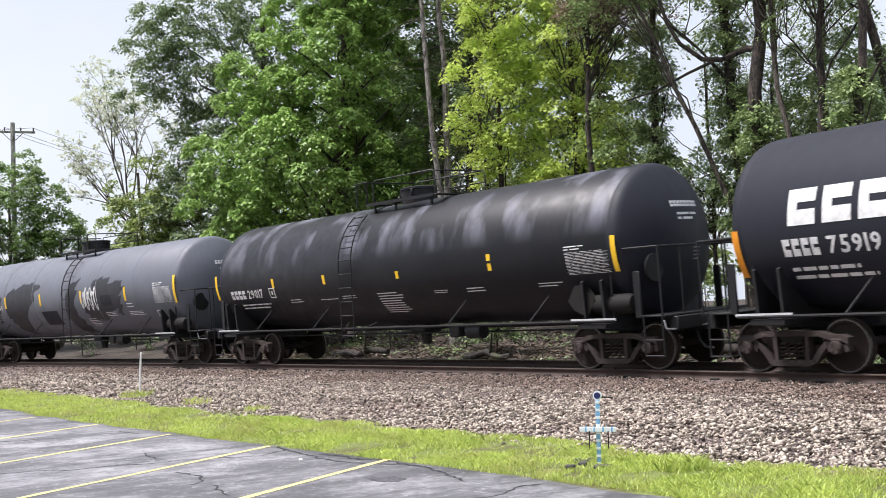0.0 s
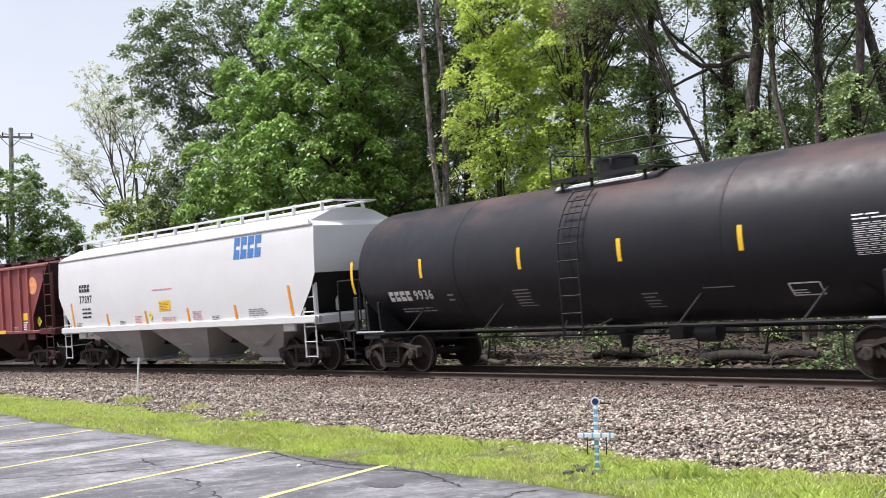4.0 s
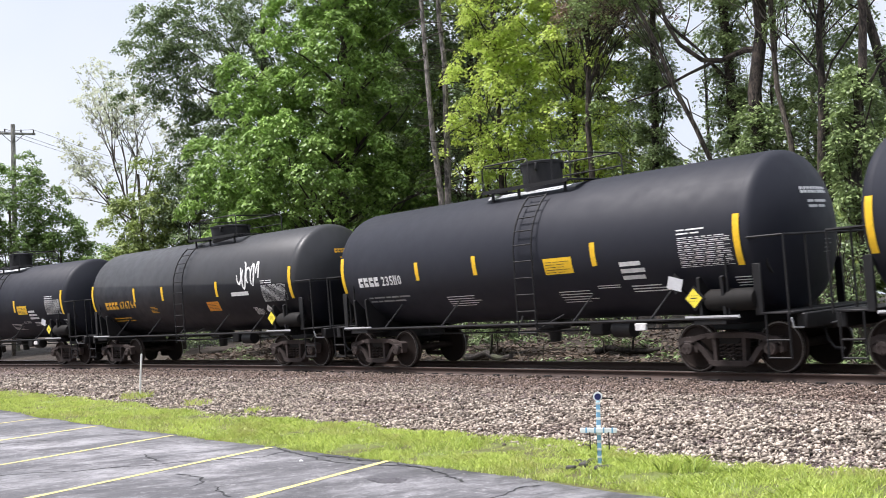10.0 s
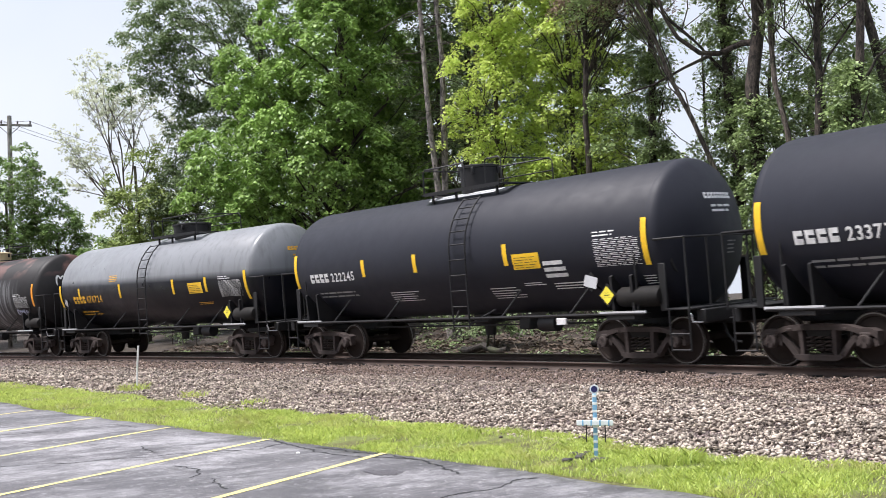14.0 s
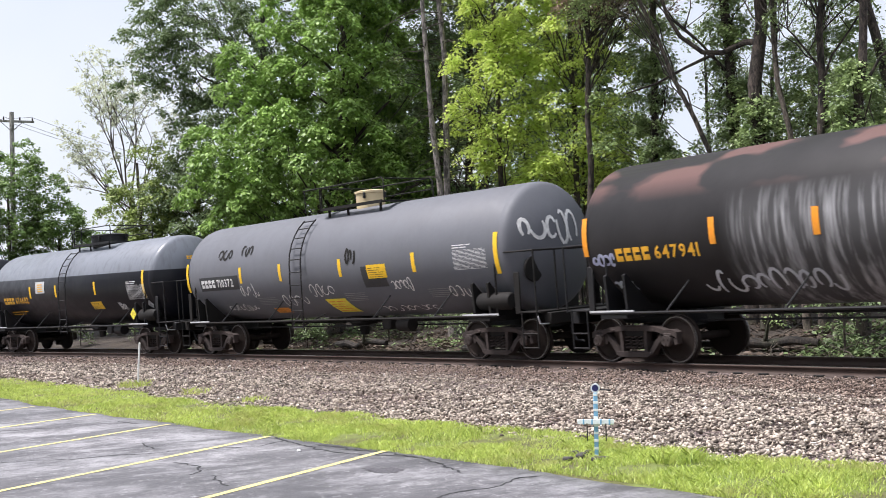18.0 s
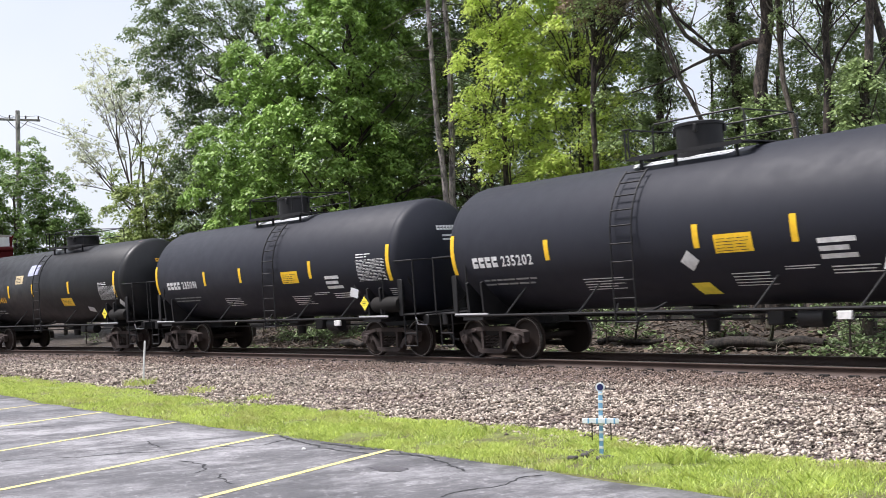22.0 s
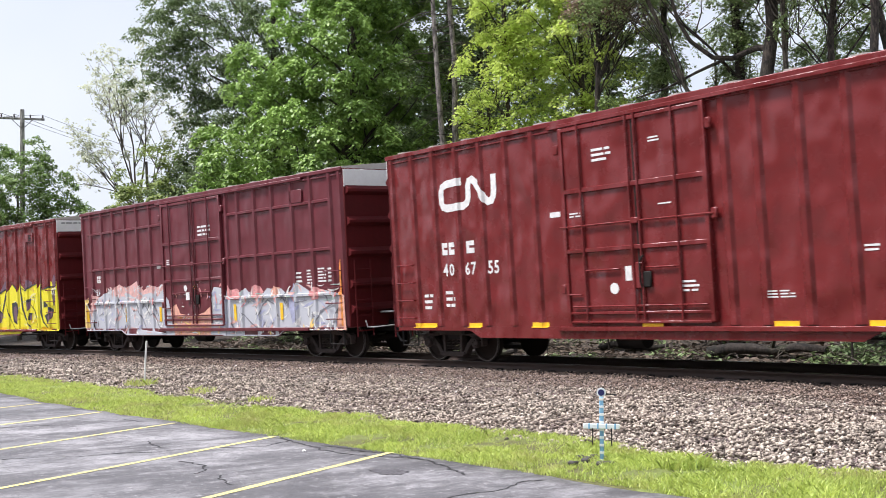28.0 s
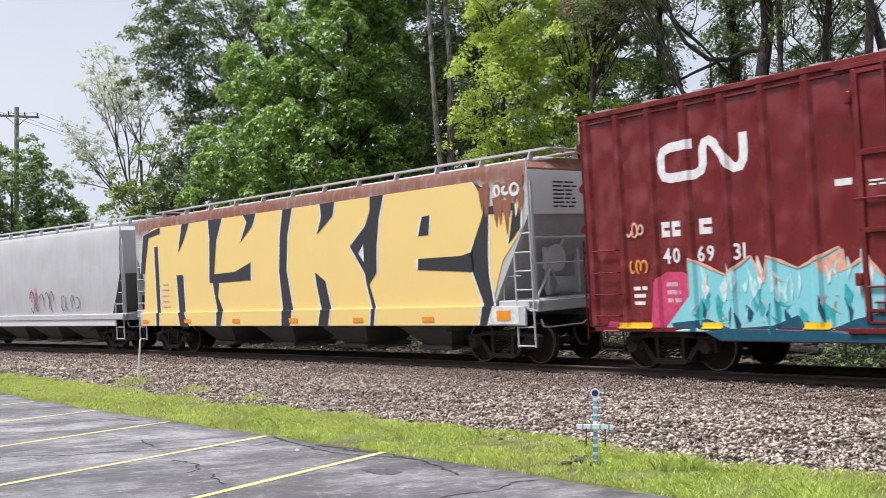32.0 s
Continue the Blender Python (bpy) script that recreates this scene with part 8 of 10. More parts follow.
    holes = (((2.56, 1.85), (3.12, 1.55), (3.25, 1.66), (3.1, 1.28), (2.84, 1.0), (2.65, 1.39)), ((3.59, 2.52), (3.68, 2.35), (3.56, 2.17), (3.18, 1.55), (3.12, 1.61), (3.42, 2.2)),
             ((4.02, 1.91), (4.4, 1.97), (4.6, 1.86), (4.6, 1.52), (4.48, 1.26), (4.4, 1.05), (4.1, 1.16), (3.99, 1.53)), ((5.24, 2.0), (5.63, 2.08), (5.54, 1.75), (5.36, 1.56), (5.27, 1.71)),
             ((5.46, 1.5), (5.71, 1.5), (5.59, 1.25), (5.4, 1.22)), ((6.63, 1.96), (6.94, 1.81), (6.95, 1.74), (6.61, 1.69)),
             ((6.99, 1.76), (7.42, 1.6), (7.29, 1.33), (6.88, 1.05), (6.68, 1.38), (6.97, 1.49)), ((7.31, 2.35), (7.65, 2.38), (7.55, 2.02), (7.42, 1.65), (7.34, 2.02)))
    for k, h in enumerate(holes):
        c = (sum(p[0] for p in h) / len(h), sum(p[1] for p in h) / len(h))
        mark(body, sf, 0, 0, poly(h), G["black"], "graffiti_cut", "", 0.014)
        if k not in (1, 5):
            mark(body, sf, 0, 0, poly([(c[0] + 0.04 + (u - c[0]) * 0.66, c[1] - 0.05 + (v - c[1]) * 0.72) for u, v in h]), G["mauve"], "graffiti_shade", "", 0.017)
    for pts, w in ((((4.76, 3.02), (4.79, 2.35), (4.92, 1.67), (5.15, 1.29), (5.57, 0.9)), 0.12), (((6.53, 2.95), (6.44, 2.36), (6.4, 1.49), (6.55, 1.15), (6.88, 0.92)), 0.12), (((2.34, 2.31), (3.06, 2.35), (3.59, 2.52)), 0.08), (((4.08, 2.69), (4.34, 2.55), (4.6, 2.36)), 0.08), (((4.88, 2.5), (5.16, 2.39), (5.81, 2.59), (6.23, 2.62)), 0.08), (((6.52, 2.37), (6.98, 2.47), (7.7, 2.48)), 0.07), (((3.6, 2.08), (3.64, 1.76), (3.86, 1.27), (4.25, 0.84)), 0.06), (((5.5, 1.9), (5.9, 1.6), (6.2, 0.9)), 0.05), (((2.4, 2.2), (2.5, 1.6), (2.35, 0.9)), 0.04)):
        mark(body, sf, 0, 0, ribbon(pts, w, 0.7), G["black"], "graffiti_stroke", "", 0.02)
    for h in (((2.99, 2.4), (3.5, 2.84), (3.66, 2.49)), ((5.1, 2.41), (5.2, 2.75), (5.4, 2.82), (5.76, 2.7), (5.7, 2.55)), ((7.32, 2.5), (7.45, 2.9), (7.6, 2.98), (7.7, 2.84), (7.7, 2.49)), ((1.7, 1.0), (1.88, 2.0), (2.2, 2.1), (2.1, 1.2))):
        mark(body, sf, 0, 0, poly(h), G["mauve"], "graffiti_shade", "mauve spray mist", 0.004)
    smears(body, sf, 5.0, 7.5, 2.1, 2.5, [G["blush"]], 5, 312, 0.22, 0.019)
    # cyan piece with pink bubbles over teal
    for m, off, word, pts in (("teal", 0.012, "teal", ((-5.6, 0.64), (-5.74, 0.94), (-4.88, 1.01), (-4.42, 0.84), (-3.5, 0.9), (-3.05, 1.07), (-2.53, 0.81), (-2.0, 1.0), (-1.38, 1.13), (-0.85, 0.94), (-0.83, 0.64))),
                              ("cyan", 0.008, "cyan", ((-5.87, 0.86), (-5.28, 1.44), (-5.25, 2.11), (-4.46, 1.78), (-3.91, 2.09), (-3.67, 1.62), (-3.59, 2.08), (-2.99, 1.84), (-2.22, 2.15), (-2.1, 1.79), (-1.75, 2.0), (-1.44, 1.65), (-1.48, 1.13), (-2.01, 0.87), (-2.23, 0.66), (-5.59, 0.66))),
                              ("pink", 0.006, "magenta", ((-6.25, 0.86), (-6.15, 1.5), (-6.05, 1.75), (-5.79, 1.88), (-5.4, 1.87), (-5.2, 1.75), (-5.23, 1.15), (-5.87, 0.86))),
                              ("pink", 0.01, "magenta", ((-1.46, 1.39), (-1.42, 1.65), (-1.3, 1.85), (-1.08, 1.93), (-0.85, 1.9), (-0.66, 1.75), (-0.53, 1.5), (-0.56, 1.25), (-0.7, 1.1), (-1.08, 1.08), (-1.43, 1.18))),
                              ("pink", 0.009, "magenta", ((-1.38, 1.17), (-0.61, 1.07), (0.12, 0.82), (0.9, 0.66), (-0.64, 0.66), (-0.84, 1.0))),
                              ("peach", 0.011, "peach", ((-2.66, 1.9), (-2.15, 2.12), (-2.1, 1.79), (-2.47, 1.67))), ("pink", 0.006, "pink", ((-7.44, 0.78), (-7.29, 0.98), (-7.03, 0.95), (-7.04, 0.78)))):
        mark(body, sf, 0, 0, poly(pts), G[m], "graffiti_patch", word + " sprayed patch", off)
    rng = random.Random(330)
    for m, z0, z1, n in (("ice", 1.45, 1.85, 18), ("aqua", 0.95, 1.45, 16), ("teal", 0.9, 1.2, 9), ("white", 1.5, 1.9, 7)):
        out = []
        for _ in range(n):
            x, h = rng.uniform(-5.15, -1.6), rng.uniform(0.2, 0.5)
            z = rng.uniform(z0, z1)
            out.append(ribbon([(x, z - h / 2), (x + rng.uniform(-0.05, 0.05), z), (x + rng.uniform(-0.08, 0.08), z + h / 2)], rng.uniform(0.06, 0.16), 0.8))
        mark(body, sf, 0, 0, joined(*out), G[m], "graffiti_drip", "", 0.0145 + z0 * 0.001)["kind"] = "stuff"
    crest = ((-5.28, 1.44), (-5.25, 2.11), (-4.46, 1.78), (-3.91, 2.09), (-3.67, 1.62), (-3.59, 2.08), (-2.99, 1.84), (-2.22, 2.15), (-2.1, 1.79), (-1.75, 2.0), (-1.44, 1.65))
    for a, b in zip(crest, crest[1:]):
        mark(body, sf, 0, 0, ribbon((a, ((a[0] + b[0]) / 2, (a[1] + b[1]) / 2), b), 0.06), G["peach"], "graffiti_edge", "", 0.018)
    smears(body, sf, -5.2, -1.6, 0.95, 1.5, [G["aqua"], G["ice"]], 7, 314, 0.3, 0.0165)
    smears(body, sf, -5.0, -1.8, 0.95, 1.75, [G["peach"]], 8, 315, 0.22, 0.019)
    for x, z, s, m in ((-6.75, 2.55, 153, "peach"), (-6.7, 1.85, 154, "orange"), (7.3, 2.15, 155, "white"), (1.75, 1.75, 156, "white"), (1.75, 1.5, 157, "white")):
        mark(body, sf, x, z, scrawl(s, 0.45, 0.3, 3, 0.05), G[m], "spray_tag", "", 0.022)
    for x, w in SILL_TAPE:
        if x < 4:
            mark(body, sf, x, 0.84, rect(0, 0, w, 0.11), MAT["yellow"], "reflector", "yellow reflective strip", 0.02)


def rear_hoppers():
    K, Y = MAT["g_black"], MAT["g_yellow"]
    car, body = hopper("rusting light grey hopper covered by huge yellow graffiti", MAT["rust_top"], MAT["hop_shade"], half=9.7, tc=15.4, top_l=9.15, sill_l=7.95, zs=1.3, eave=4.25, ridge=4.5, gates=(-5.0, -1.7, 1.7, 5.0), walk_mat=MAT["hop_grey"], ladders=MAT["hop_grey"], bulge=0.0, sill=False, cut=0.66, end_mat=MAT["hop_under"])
    for o in (-1, 1):
        part("end_panel", Geo().box((o * 9.157, 0, 3.73), (0.014, 3.0, 0.95), 0.004), MAT["hop_white"], car, "white upper end sheet")
        g = Geo().rod((o * 8.75, -1.44, 1.95), (o * 8.2, -1.44, 1.95), 0.018, 6).rod((o * 8.2, -1.44, 1.95), (o * 8.2, -1.44, 1.35), 0.018, 6)
        g.rod((o * 9.1, -1.4, 2.75), (o * 9.1, 1.4, 2.75), 0.03, 6).rod((o * 9.1, -1.4, 2.2), (o * 9.1, 1.4, 2.2), 0.02, 6).rod((o * 9.0, -1.3, 1.4), (o * 8.9, -0.2, 2.7), 0.03, 6)
        part("grab_rail", g, MAT["hop_grey"], car, "light grey end rails and brace")
    part("deep_sill", Geo().box((0, -1.56, 1.1), (17.9, 0.06, 0.42), 0.01), MAT["hop_grey"], car, "deep flat side sill")
    part("deep_sill", Geo().box((0, 1.56, 1.1), (17.9, 0.06, 0.42), 0.01), MAT["hop_grey"], car)
    sf = lambda x, z, u, v, off: Vector((x + u, -((1.593 if z + v < 1.32 else 1.536) + off), z + v))
    sf.cut_x, sf.cut_z = [], [1.318, 1.322]
    ground = ((-8.8, 0.9), (-8.3, 3.95), (-7.75, 4.1), (7.5, 4.1), (7.8, 3.8), (7.84, 3.5), (8.71, 3.46), (8.95, 3.6), (8.9, 2.9), (8.31, 2.3), (7.92, 1.35), (7.62, 0.9))
    mark(body, sf, 0, 0, poly(ground), Y, "graffiti_ground", "huge yellow sprayed letters", 0.004)
    cuts = (((-5.89, 4.1), (-5.42, 4.1), (-5.85, 3.54), (-6.21, 3.2)), ((-6.37, 2.5), (-5.94, 2.5), (-5.89, 1.27), (-5.6, 0.9), (-6.17, 0.9), (-6.28, 1.27)),
            ((-4.24, 4.1), (-3.42, 4.1), (-3.8, 3.45), (-4.0, 2.51), (-4.0, 2.18), (-4.32, 2.2), (-4.2, 3.57)), ((-4.02, 2.45), (-2.81, 2.48), (-1.92, 2.72), (-1.96, 2.21), (-4.0, 2.18)),
            ((-4.12, 2.19), (-3.73, 2.17), (-3.85, 1.78), (-3.53, 1.29), (-3.68, 0.9), (-3.93, 0.9), (-3.89, 1.29)), ((-2.22, 4.1), (-1.53, 4.1), (-1.74, 3.76), (-2.43, 3.33), (-2.04, 3.88)),
            ((-0.15, 4.1), (0.31, 4.1), (0.03, 3.37), (-0.09, 2.4), (0.14, 1.32), (0.02, 0.9), (-0.39, 0.9), (-0.35, 1.33), (-0.46, 2.41), (-0.34, 3.39)),
            ((1.62, 4.1), (2.28, 4.1), (2.16, 3.74), (1.43, 3.31), (1.66, 3.77)), ((1.26, 2.31), (1.71, 2.07), (1.92, 1.31), (1.8, 0.9), (1.37, 0.9), (1.49, 1.31), (1.31, 1.98)),
            ((3.77, 4.1), (4.31, 4.1), (4.08, 3.54), (3.94, 2.83), (3.89, 2.2), (3.58, 1.93), (3.82, 1.3), (3.74, 0.9), (3.6, 0.9), (3.67, 1.3), (3.47, 1.94), (3.42, 2.21), (2.85, 2.91), (3.52, 3.39), (3.73, 3.74)),
            ((5.71, 3.45), (5.99, 3.47), (5.91, 3.01), (5.54, 3.01)), ((5.5, 2.47), (6.99, 2.47), (7.4, 2.55), (7.4, 2.09), (5.47, 2.21)),
            ((7.5, 4.1), (7.85, 3.92), (7.77, 3.34), (7.3, 2.5), (7.35, 2.11), (7.67, 1.35), (7.55, 0.9), (7.78, 0.9), (7.98, 1.35), (7.86, 2.01), (7.87, 2.51), (7.95, 3.33), (7.95, 3.5)),
            ((7.9, 3.33), (8.7, 3.37), (8.52, 2.65), (8.9, 2.97), (8.95, 3.6), (8.78, 3.2), (8.75, 3.53), (7.9, 3.5)), ((-7.81, 3.47), (-7.56, 3.5), (-7.54, 1.37), (-7.58, 0.9), (-7.77, 0.9), (-7.78, 1.37)),
            ((-8.85, 2.65), (-8.57, 3.9), (-7.36, 4.1), (-7.37, 3.9), (-8.18, 3.8), (-8.58, 2.64)))
    for c in cuts:
        m = (sum(p[0] for p in c) / len(c), sum(p[1] for p in c) / len(c))
        mark(body, sf, 0, 0, poly([(u + (0.06 if u > m[0] else -0.06), min(max(v, 0.9), 4.1)) for u, v in c]), MAT["g_white"], "graffiti_edge", "", 0.008)
        mark(body, sf, 0, 0, poly(c), K, "graffiti_cut", "", 0.012)
    mark(body, sf, 0, 0, poly(((3.41, 2.94), (3.41, 2.48), (3.2, 2.71))), MAT["g_white"], "graffiti_edge", "", 0.016)
    rng = random.Random(172)
    for k in range(22):
        x, z = rng.uniform(7.75, 9.0), rng.uniform(3.55, 4.15)
        ln, w = rng.uniform(0.15, 0.75), rng.uniform(0.04, 0.12)
        mark(body, sf, 0, 0, poly([(x - w, z), (x + w, z), (x + w * 0.7, z - ln * 0.6), (x, z - ln), (x - w * 0.6, z - ln * 0.5)]), MAT["rust_run"], "rust_streak", "brown rust run", 0.0135 + k * 0.0002)
    mark(body, sf, 8.1, 3.68, scrawl(171, 0.8, 0.28, 3, 0.08), MAT["g_white"], "spray_tag", "white spray tag", 0.02)
    mark(body, sf, 7.82, 0.92, rect(0, 0, 0.95, 0.38), MAT["g_white"], "paint_patch", "white painted corner", 0.006)
    mark(body, sf, 8.1, 1.0, rect(0, 0, 0.42, 0.22), MAT["orange"], "reflector", "yellow reflective strip", 0.014)
    for x in (-8.75, -5.9, -3.0, 0.0, 2.9, 5.6):
        mark(body, sf, x, 0.98, rect(0, 0, 0.42, 0.12), MAT["orange"], "reflector", "orange reflective strip", 0.0165)
    mark(body, sf, -7.35, 1.5, lines(0.5, 0.9, 5, 172, 0.22), MAT["hop_grey"], "data_stencil", "", 0.016)
    mark(body, lambda x, z, u, v, off: Vector((9.155 + off, x + u, z + v)), -0.75, 3.4, lines(0.85, 0.62, 7, 173, 0.4), MAT["print_black"], "data_stencil", "", 0.012)
    couple(car, -364.27)
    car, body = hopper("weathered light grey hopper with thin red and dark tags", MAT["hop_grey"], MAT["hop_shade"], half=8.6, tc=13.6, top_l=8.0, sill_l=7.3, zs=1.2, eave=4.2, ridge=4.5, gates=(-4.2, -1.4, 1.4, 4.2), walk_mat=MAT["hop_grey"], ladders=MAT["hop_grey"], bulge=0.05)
    part("deep_sill", Geo().box((0, -1.56, 1.05), (15.2, 0.06, 0.3), 0.01), MAT["hop_white"], car, "deep white side sill")
    part("deep_sill", Geo().box((0, 1.56, 1.05), (15.2, 0.06, 0.3), 0.01), MAT["hop_white"], car)
    sf = on_bulge(1.59, 1.2, 4.2)
    mark(body, sf, 1.2, 1.35, scrawl(175, 2.0, 0.95, 5, 0.05), MAT["g_mauve"], "spray_tag", "thin purple spray tag", 0.014)
    mark(body, sf, 1.3, 1.7, scrawl(178, 0.5, 0.7, 2, 0.06), MAT["g_pink"], "spray_tag", "thin pink spray tag", 0.016)
    mark(body, sf, 3.7, 1.35, scrawl(176, 1.4, 0.8, 4, 0.05), MAT["g_grey"], "spray_tag", "thin grey spray tag", 0.014)
    mark(body, sf, -6.0, 1.5, lines(1.0, 0.7, 6, 177, 0.3), MAT["dull_white"], "data_stencil")
    couple(car, -382.6)


front_tanks()
white_hopper()
red_hopper()
middle_tanks()
dirty_tanks()
rear_tanks()
boxcars()
rear_hoppers()


def run(t):
    """Metres the train has rolled since the start."""
    return 10.786 * t - 0.01702 * t ** 2 + 0.000294 * t ** 3

# ---- woods behind the line ----
def leaf_quads(rng, centres, k, reach, size, droop=0.5, flat=0.35):
    """Rosettes of k leaves round each centre: arrays of corners. Leaves point outwards and hang."""
    n = len(centres) * k
    c = np.repeat(centres, k, 0)
    a = rng.uniform(0, 2 * np.pi, n)
    r = reach * np.sqrt(rng.random(n)) * 0.65
    out = np.stack([np.cos(a), np.sin(a), np.zeros(n)], 1)
    base = c + out * r[:, None] + np.stack([np.zeros(n), np.zeros(n), rng.normal(0, flat * reach * 0.6, n) - r * 0.45], 1)
    ln = size * rng.uniform(0.65, 1.35, n)
    a2 = a + rng.normal(0, 0.6, n)
    dz = -droop * rng.uniform(0.1, 1.5, n) + rng.normal(0, 0.2, n)
    d = np.stack([np.cos(a2), np.sin(a2), dz], 1)
    d /= np.linalg.norm(d, axis=1)[:, None]
    up = np.stack([rng.normal(0, 0.35, n), rng.normal(0, 0.35, n), np.ones(n)], 1)
    w = np.cross(d, up)
    w /= np.linalg.norm(w, axis=1)[:, None] + 1e-9
    hw = (ln * rng.uniform(0.28, 0.42, n))[:, None]
    L = ln[:, None]
    mid = base + d * L * 0.42
    sag = np.stack([np.zeros(n), np.zeros(n), -0.16 * ln], 1)
    return np.stack([base, mid - w * hw + sag * 0.3, base + d * L + sag, mid + w * hw + sag * 0.3], 1)


def crown_points(rng, ell, n, lumps, hollow=0.6, spray=0.6, fill=0.3, per=13):
    """Places of leaf rosettes: drooping sprays set like shingles over a lumpy ellipsoid, deep gaps between them; fill: share of leaves inside."""
    cx, cy, cz, rx, ry, rz = ell
    skin_n = int(n * (1 - fill))
    m = max(skin_n // per, 5)
    i = np.arange(m) + 0.5
    z, a = 1 - 2 * i / m, 2.39996 * i + rng.uniform(0, 6)
    h = np.sqrt(1 - z * z)
    d = np.stack([h * np.cos(a), h * np.sin(a), z], 1) + rng.normal(0, 0.13, (m, 3))
    d /= np.linalg.norm(d, axis=1)[:, None]
    off = rng.uniform(0, 100, 3)
    wob = np.array([noise.noise(Vector(q * lumps) + Vector(off)) for q in d])
    c = d * ((hollow + (1 - hollow) * rng.random(m) ** 0.6) * (1 + 0.3 * wob))[:, None] * np.array([rx, ry, rz])
    # each spray leans out and down along its bough
    o = d * np.array([1, 1, 0])
    o /= np.linalg.norm(o, axis=1)[:, None] + 1e-6
    side = np.stack([-o[:, 1], o[:, 0], np.zeros(m)], 1)
    fall = o * 0.86 + np.array([0, 0, -0.5])
    j = rng.integers(0, m, skin_n)
    r = np.sqrt(rng.random(skin_n))
    t = rng.uniform(0, 2 * np.pi, skin_n)
    u, w = r * np.cos(t), r * np.sin(t)
    sz = spray * rng.uniform(0.6, 1.35, m)[j]
    p = c[j] + fall[j] * (u * sz * 1.05)[:, None] + side[j] * (w * sz * 0.9)[:, None]
    p[:, 2] += sz * (0.75 - 0.95 * r * r) + rng.normal(0, 0.04, skin_n)
    q = rng.normal(0, 1, (n - skin_n, 3))
    q *= (rng.uniform(0.3, 0.8, n - skin_n) / np.linalg.norm(q, axis=1))[:, None]
    return np.concatenate([p, q * np.array([rx, ry, rz])]) + np.array([cx, cy, cz])


def limb(g, a, b, r0, r1, rng, sag=0.1, n=6, sides=6):
    a, b = Vector(a), Vector(b)
    ln = (b - a).length
    pts = []
    for i in range(n + 1):
        t = i / n
        q = a.lerp(b, t)
        q.z += math.sin(t * math.pi) * ln * sag
        if 0 < i < n:
            q += Vector(rng.normal(0, 0.035 * ln, 3)) * 0.6
        pts.append(q)
    g.tube(pts, r0, sides, r1)
    return pts


def tree(label, foot, head, rad, crowns, bark, leaf, k=9, reach=0.3, size=0.24, droop=0.5, limbs=16, seed=1, name="tree", twigs=2, lumps=2.2, hollow=0.55, category="tree", group="trees of the wood", spray=0.55, fill=0.25, rise=0.55, per=13):
    """foot, head: ends of the trunk; crowns: ellipsoids (x, y, z, rx, ry, rz, rosettes) that the limbs reach into."""
    rng = np.random.default_rng(seed)
    foot, head = Vector(foot), Vector(head)
    me_foot = foot.copy()
    t = thing(name, None, None, label, category, group, at=Matrix.Translation(me_foot))
    foot, head = Vector((0, 0, -0.3)), head - me_foot
    g = Geo()
    pts = []
    for i in range(11):
        q = foot.lerp(head, i / 10)
        w = 0.012 * (head - foot).length * math.sin(i / 10 * math.pi)
        q += Vector((noise.noise((i * 0.45, seed, 0)), noise.noise((i * 0.45, seed, 5)), 0)) * w * 2
        pts.append(q)
    g.tube(pts, rad, 10, rad * 0.45)
    g.tube([foot + Vector((0, 0, 0)), pts[1]], rad * 1.35, 10, rad * 0.96)
    clouds = []
    for j, c in enumerate(crowns):
        ell = (c[0] - me_foot.x, c[1] - me_foot.y, c[2] - me_foot.z, c[3], c[4], c[5])
        cp = crown_points(rng, ell, c[6], lumps, hollow, min(spray, 0.55 * min(c[3], c[4])), fill, per)
        clouds.append(cp)
        for i in range(max(int(limbs * c[6] / sum(q[6] for q in crowns)), 1) if len(cp) else 0):
            tip = Vector(cp[rng.integers(len(cp))])
            z = min(max(tip.z - abs(rng.normal(0.8, 0.6)) - rise * math.hypot(tip.x, tip.y), 0.8), head.z * 0.97)
            f = (z - foot.z) / (head.z - foot.z)
            root = pts[min(int(f * 10), 9)].lerp(pts[min(int(f * 10) + 1, 10)], f * 10 % 1)
            r0 = max(rad * (1 - 0.62 * f) * rng.uniform(0.22, 0.42), 0.018)
            lp = limb(g, root, tip, r0, 0.01, rng, rng.uniform(-0.05, 0.12))
            for _ in range(twigs):
                near = Vector(cp[rng.integers(len(cp))])
                s = lp[rng.integers(2, 6)]
                if (near - s).length < 3.2:
                    limb(g, s, near, r0 * 0.4, 0.007, rng, 0.05, 4, 4)
    part("trunk", g, bark, t, smooth=60)
    if clouds:
        cp = np.concatenate(clouds)
        if size < 0.3:
            k, size = int(k * 1.75), size * 0.6
        v = leaf_quads(rng, cp, k, reach, size, droop)
        f = np.arange(len(v) * 4).reshape(-1, 4)
        part("crown", raw_mesh("crown", v.reshape(-1, 3), f, leaf), None, t)
    return t


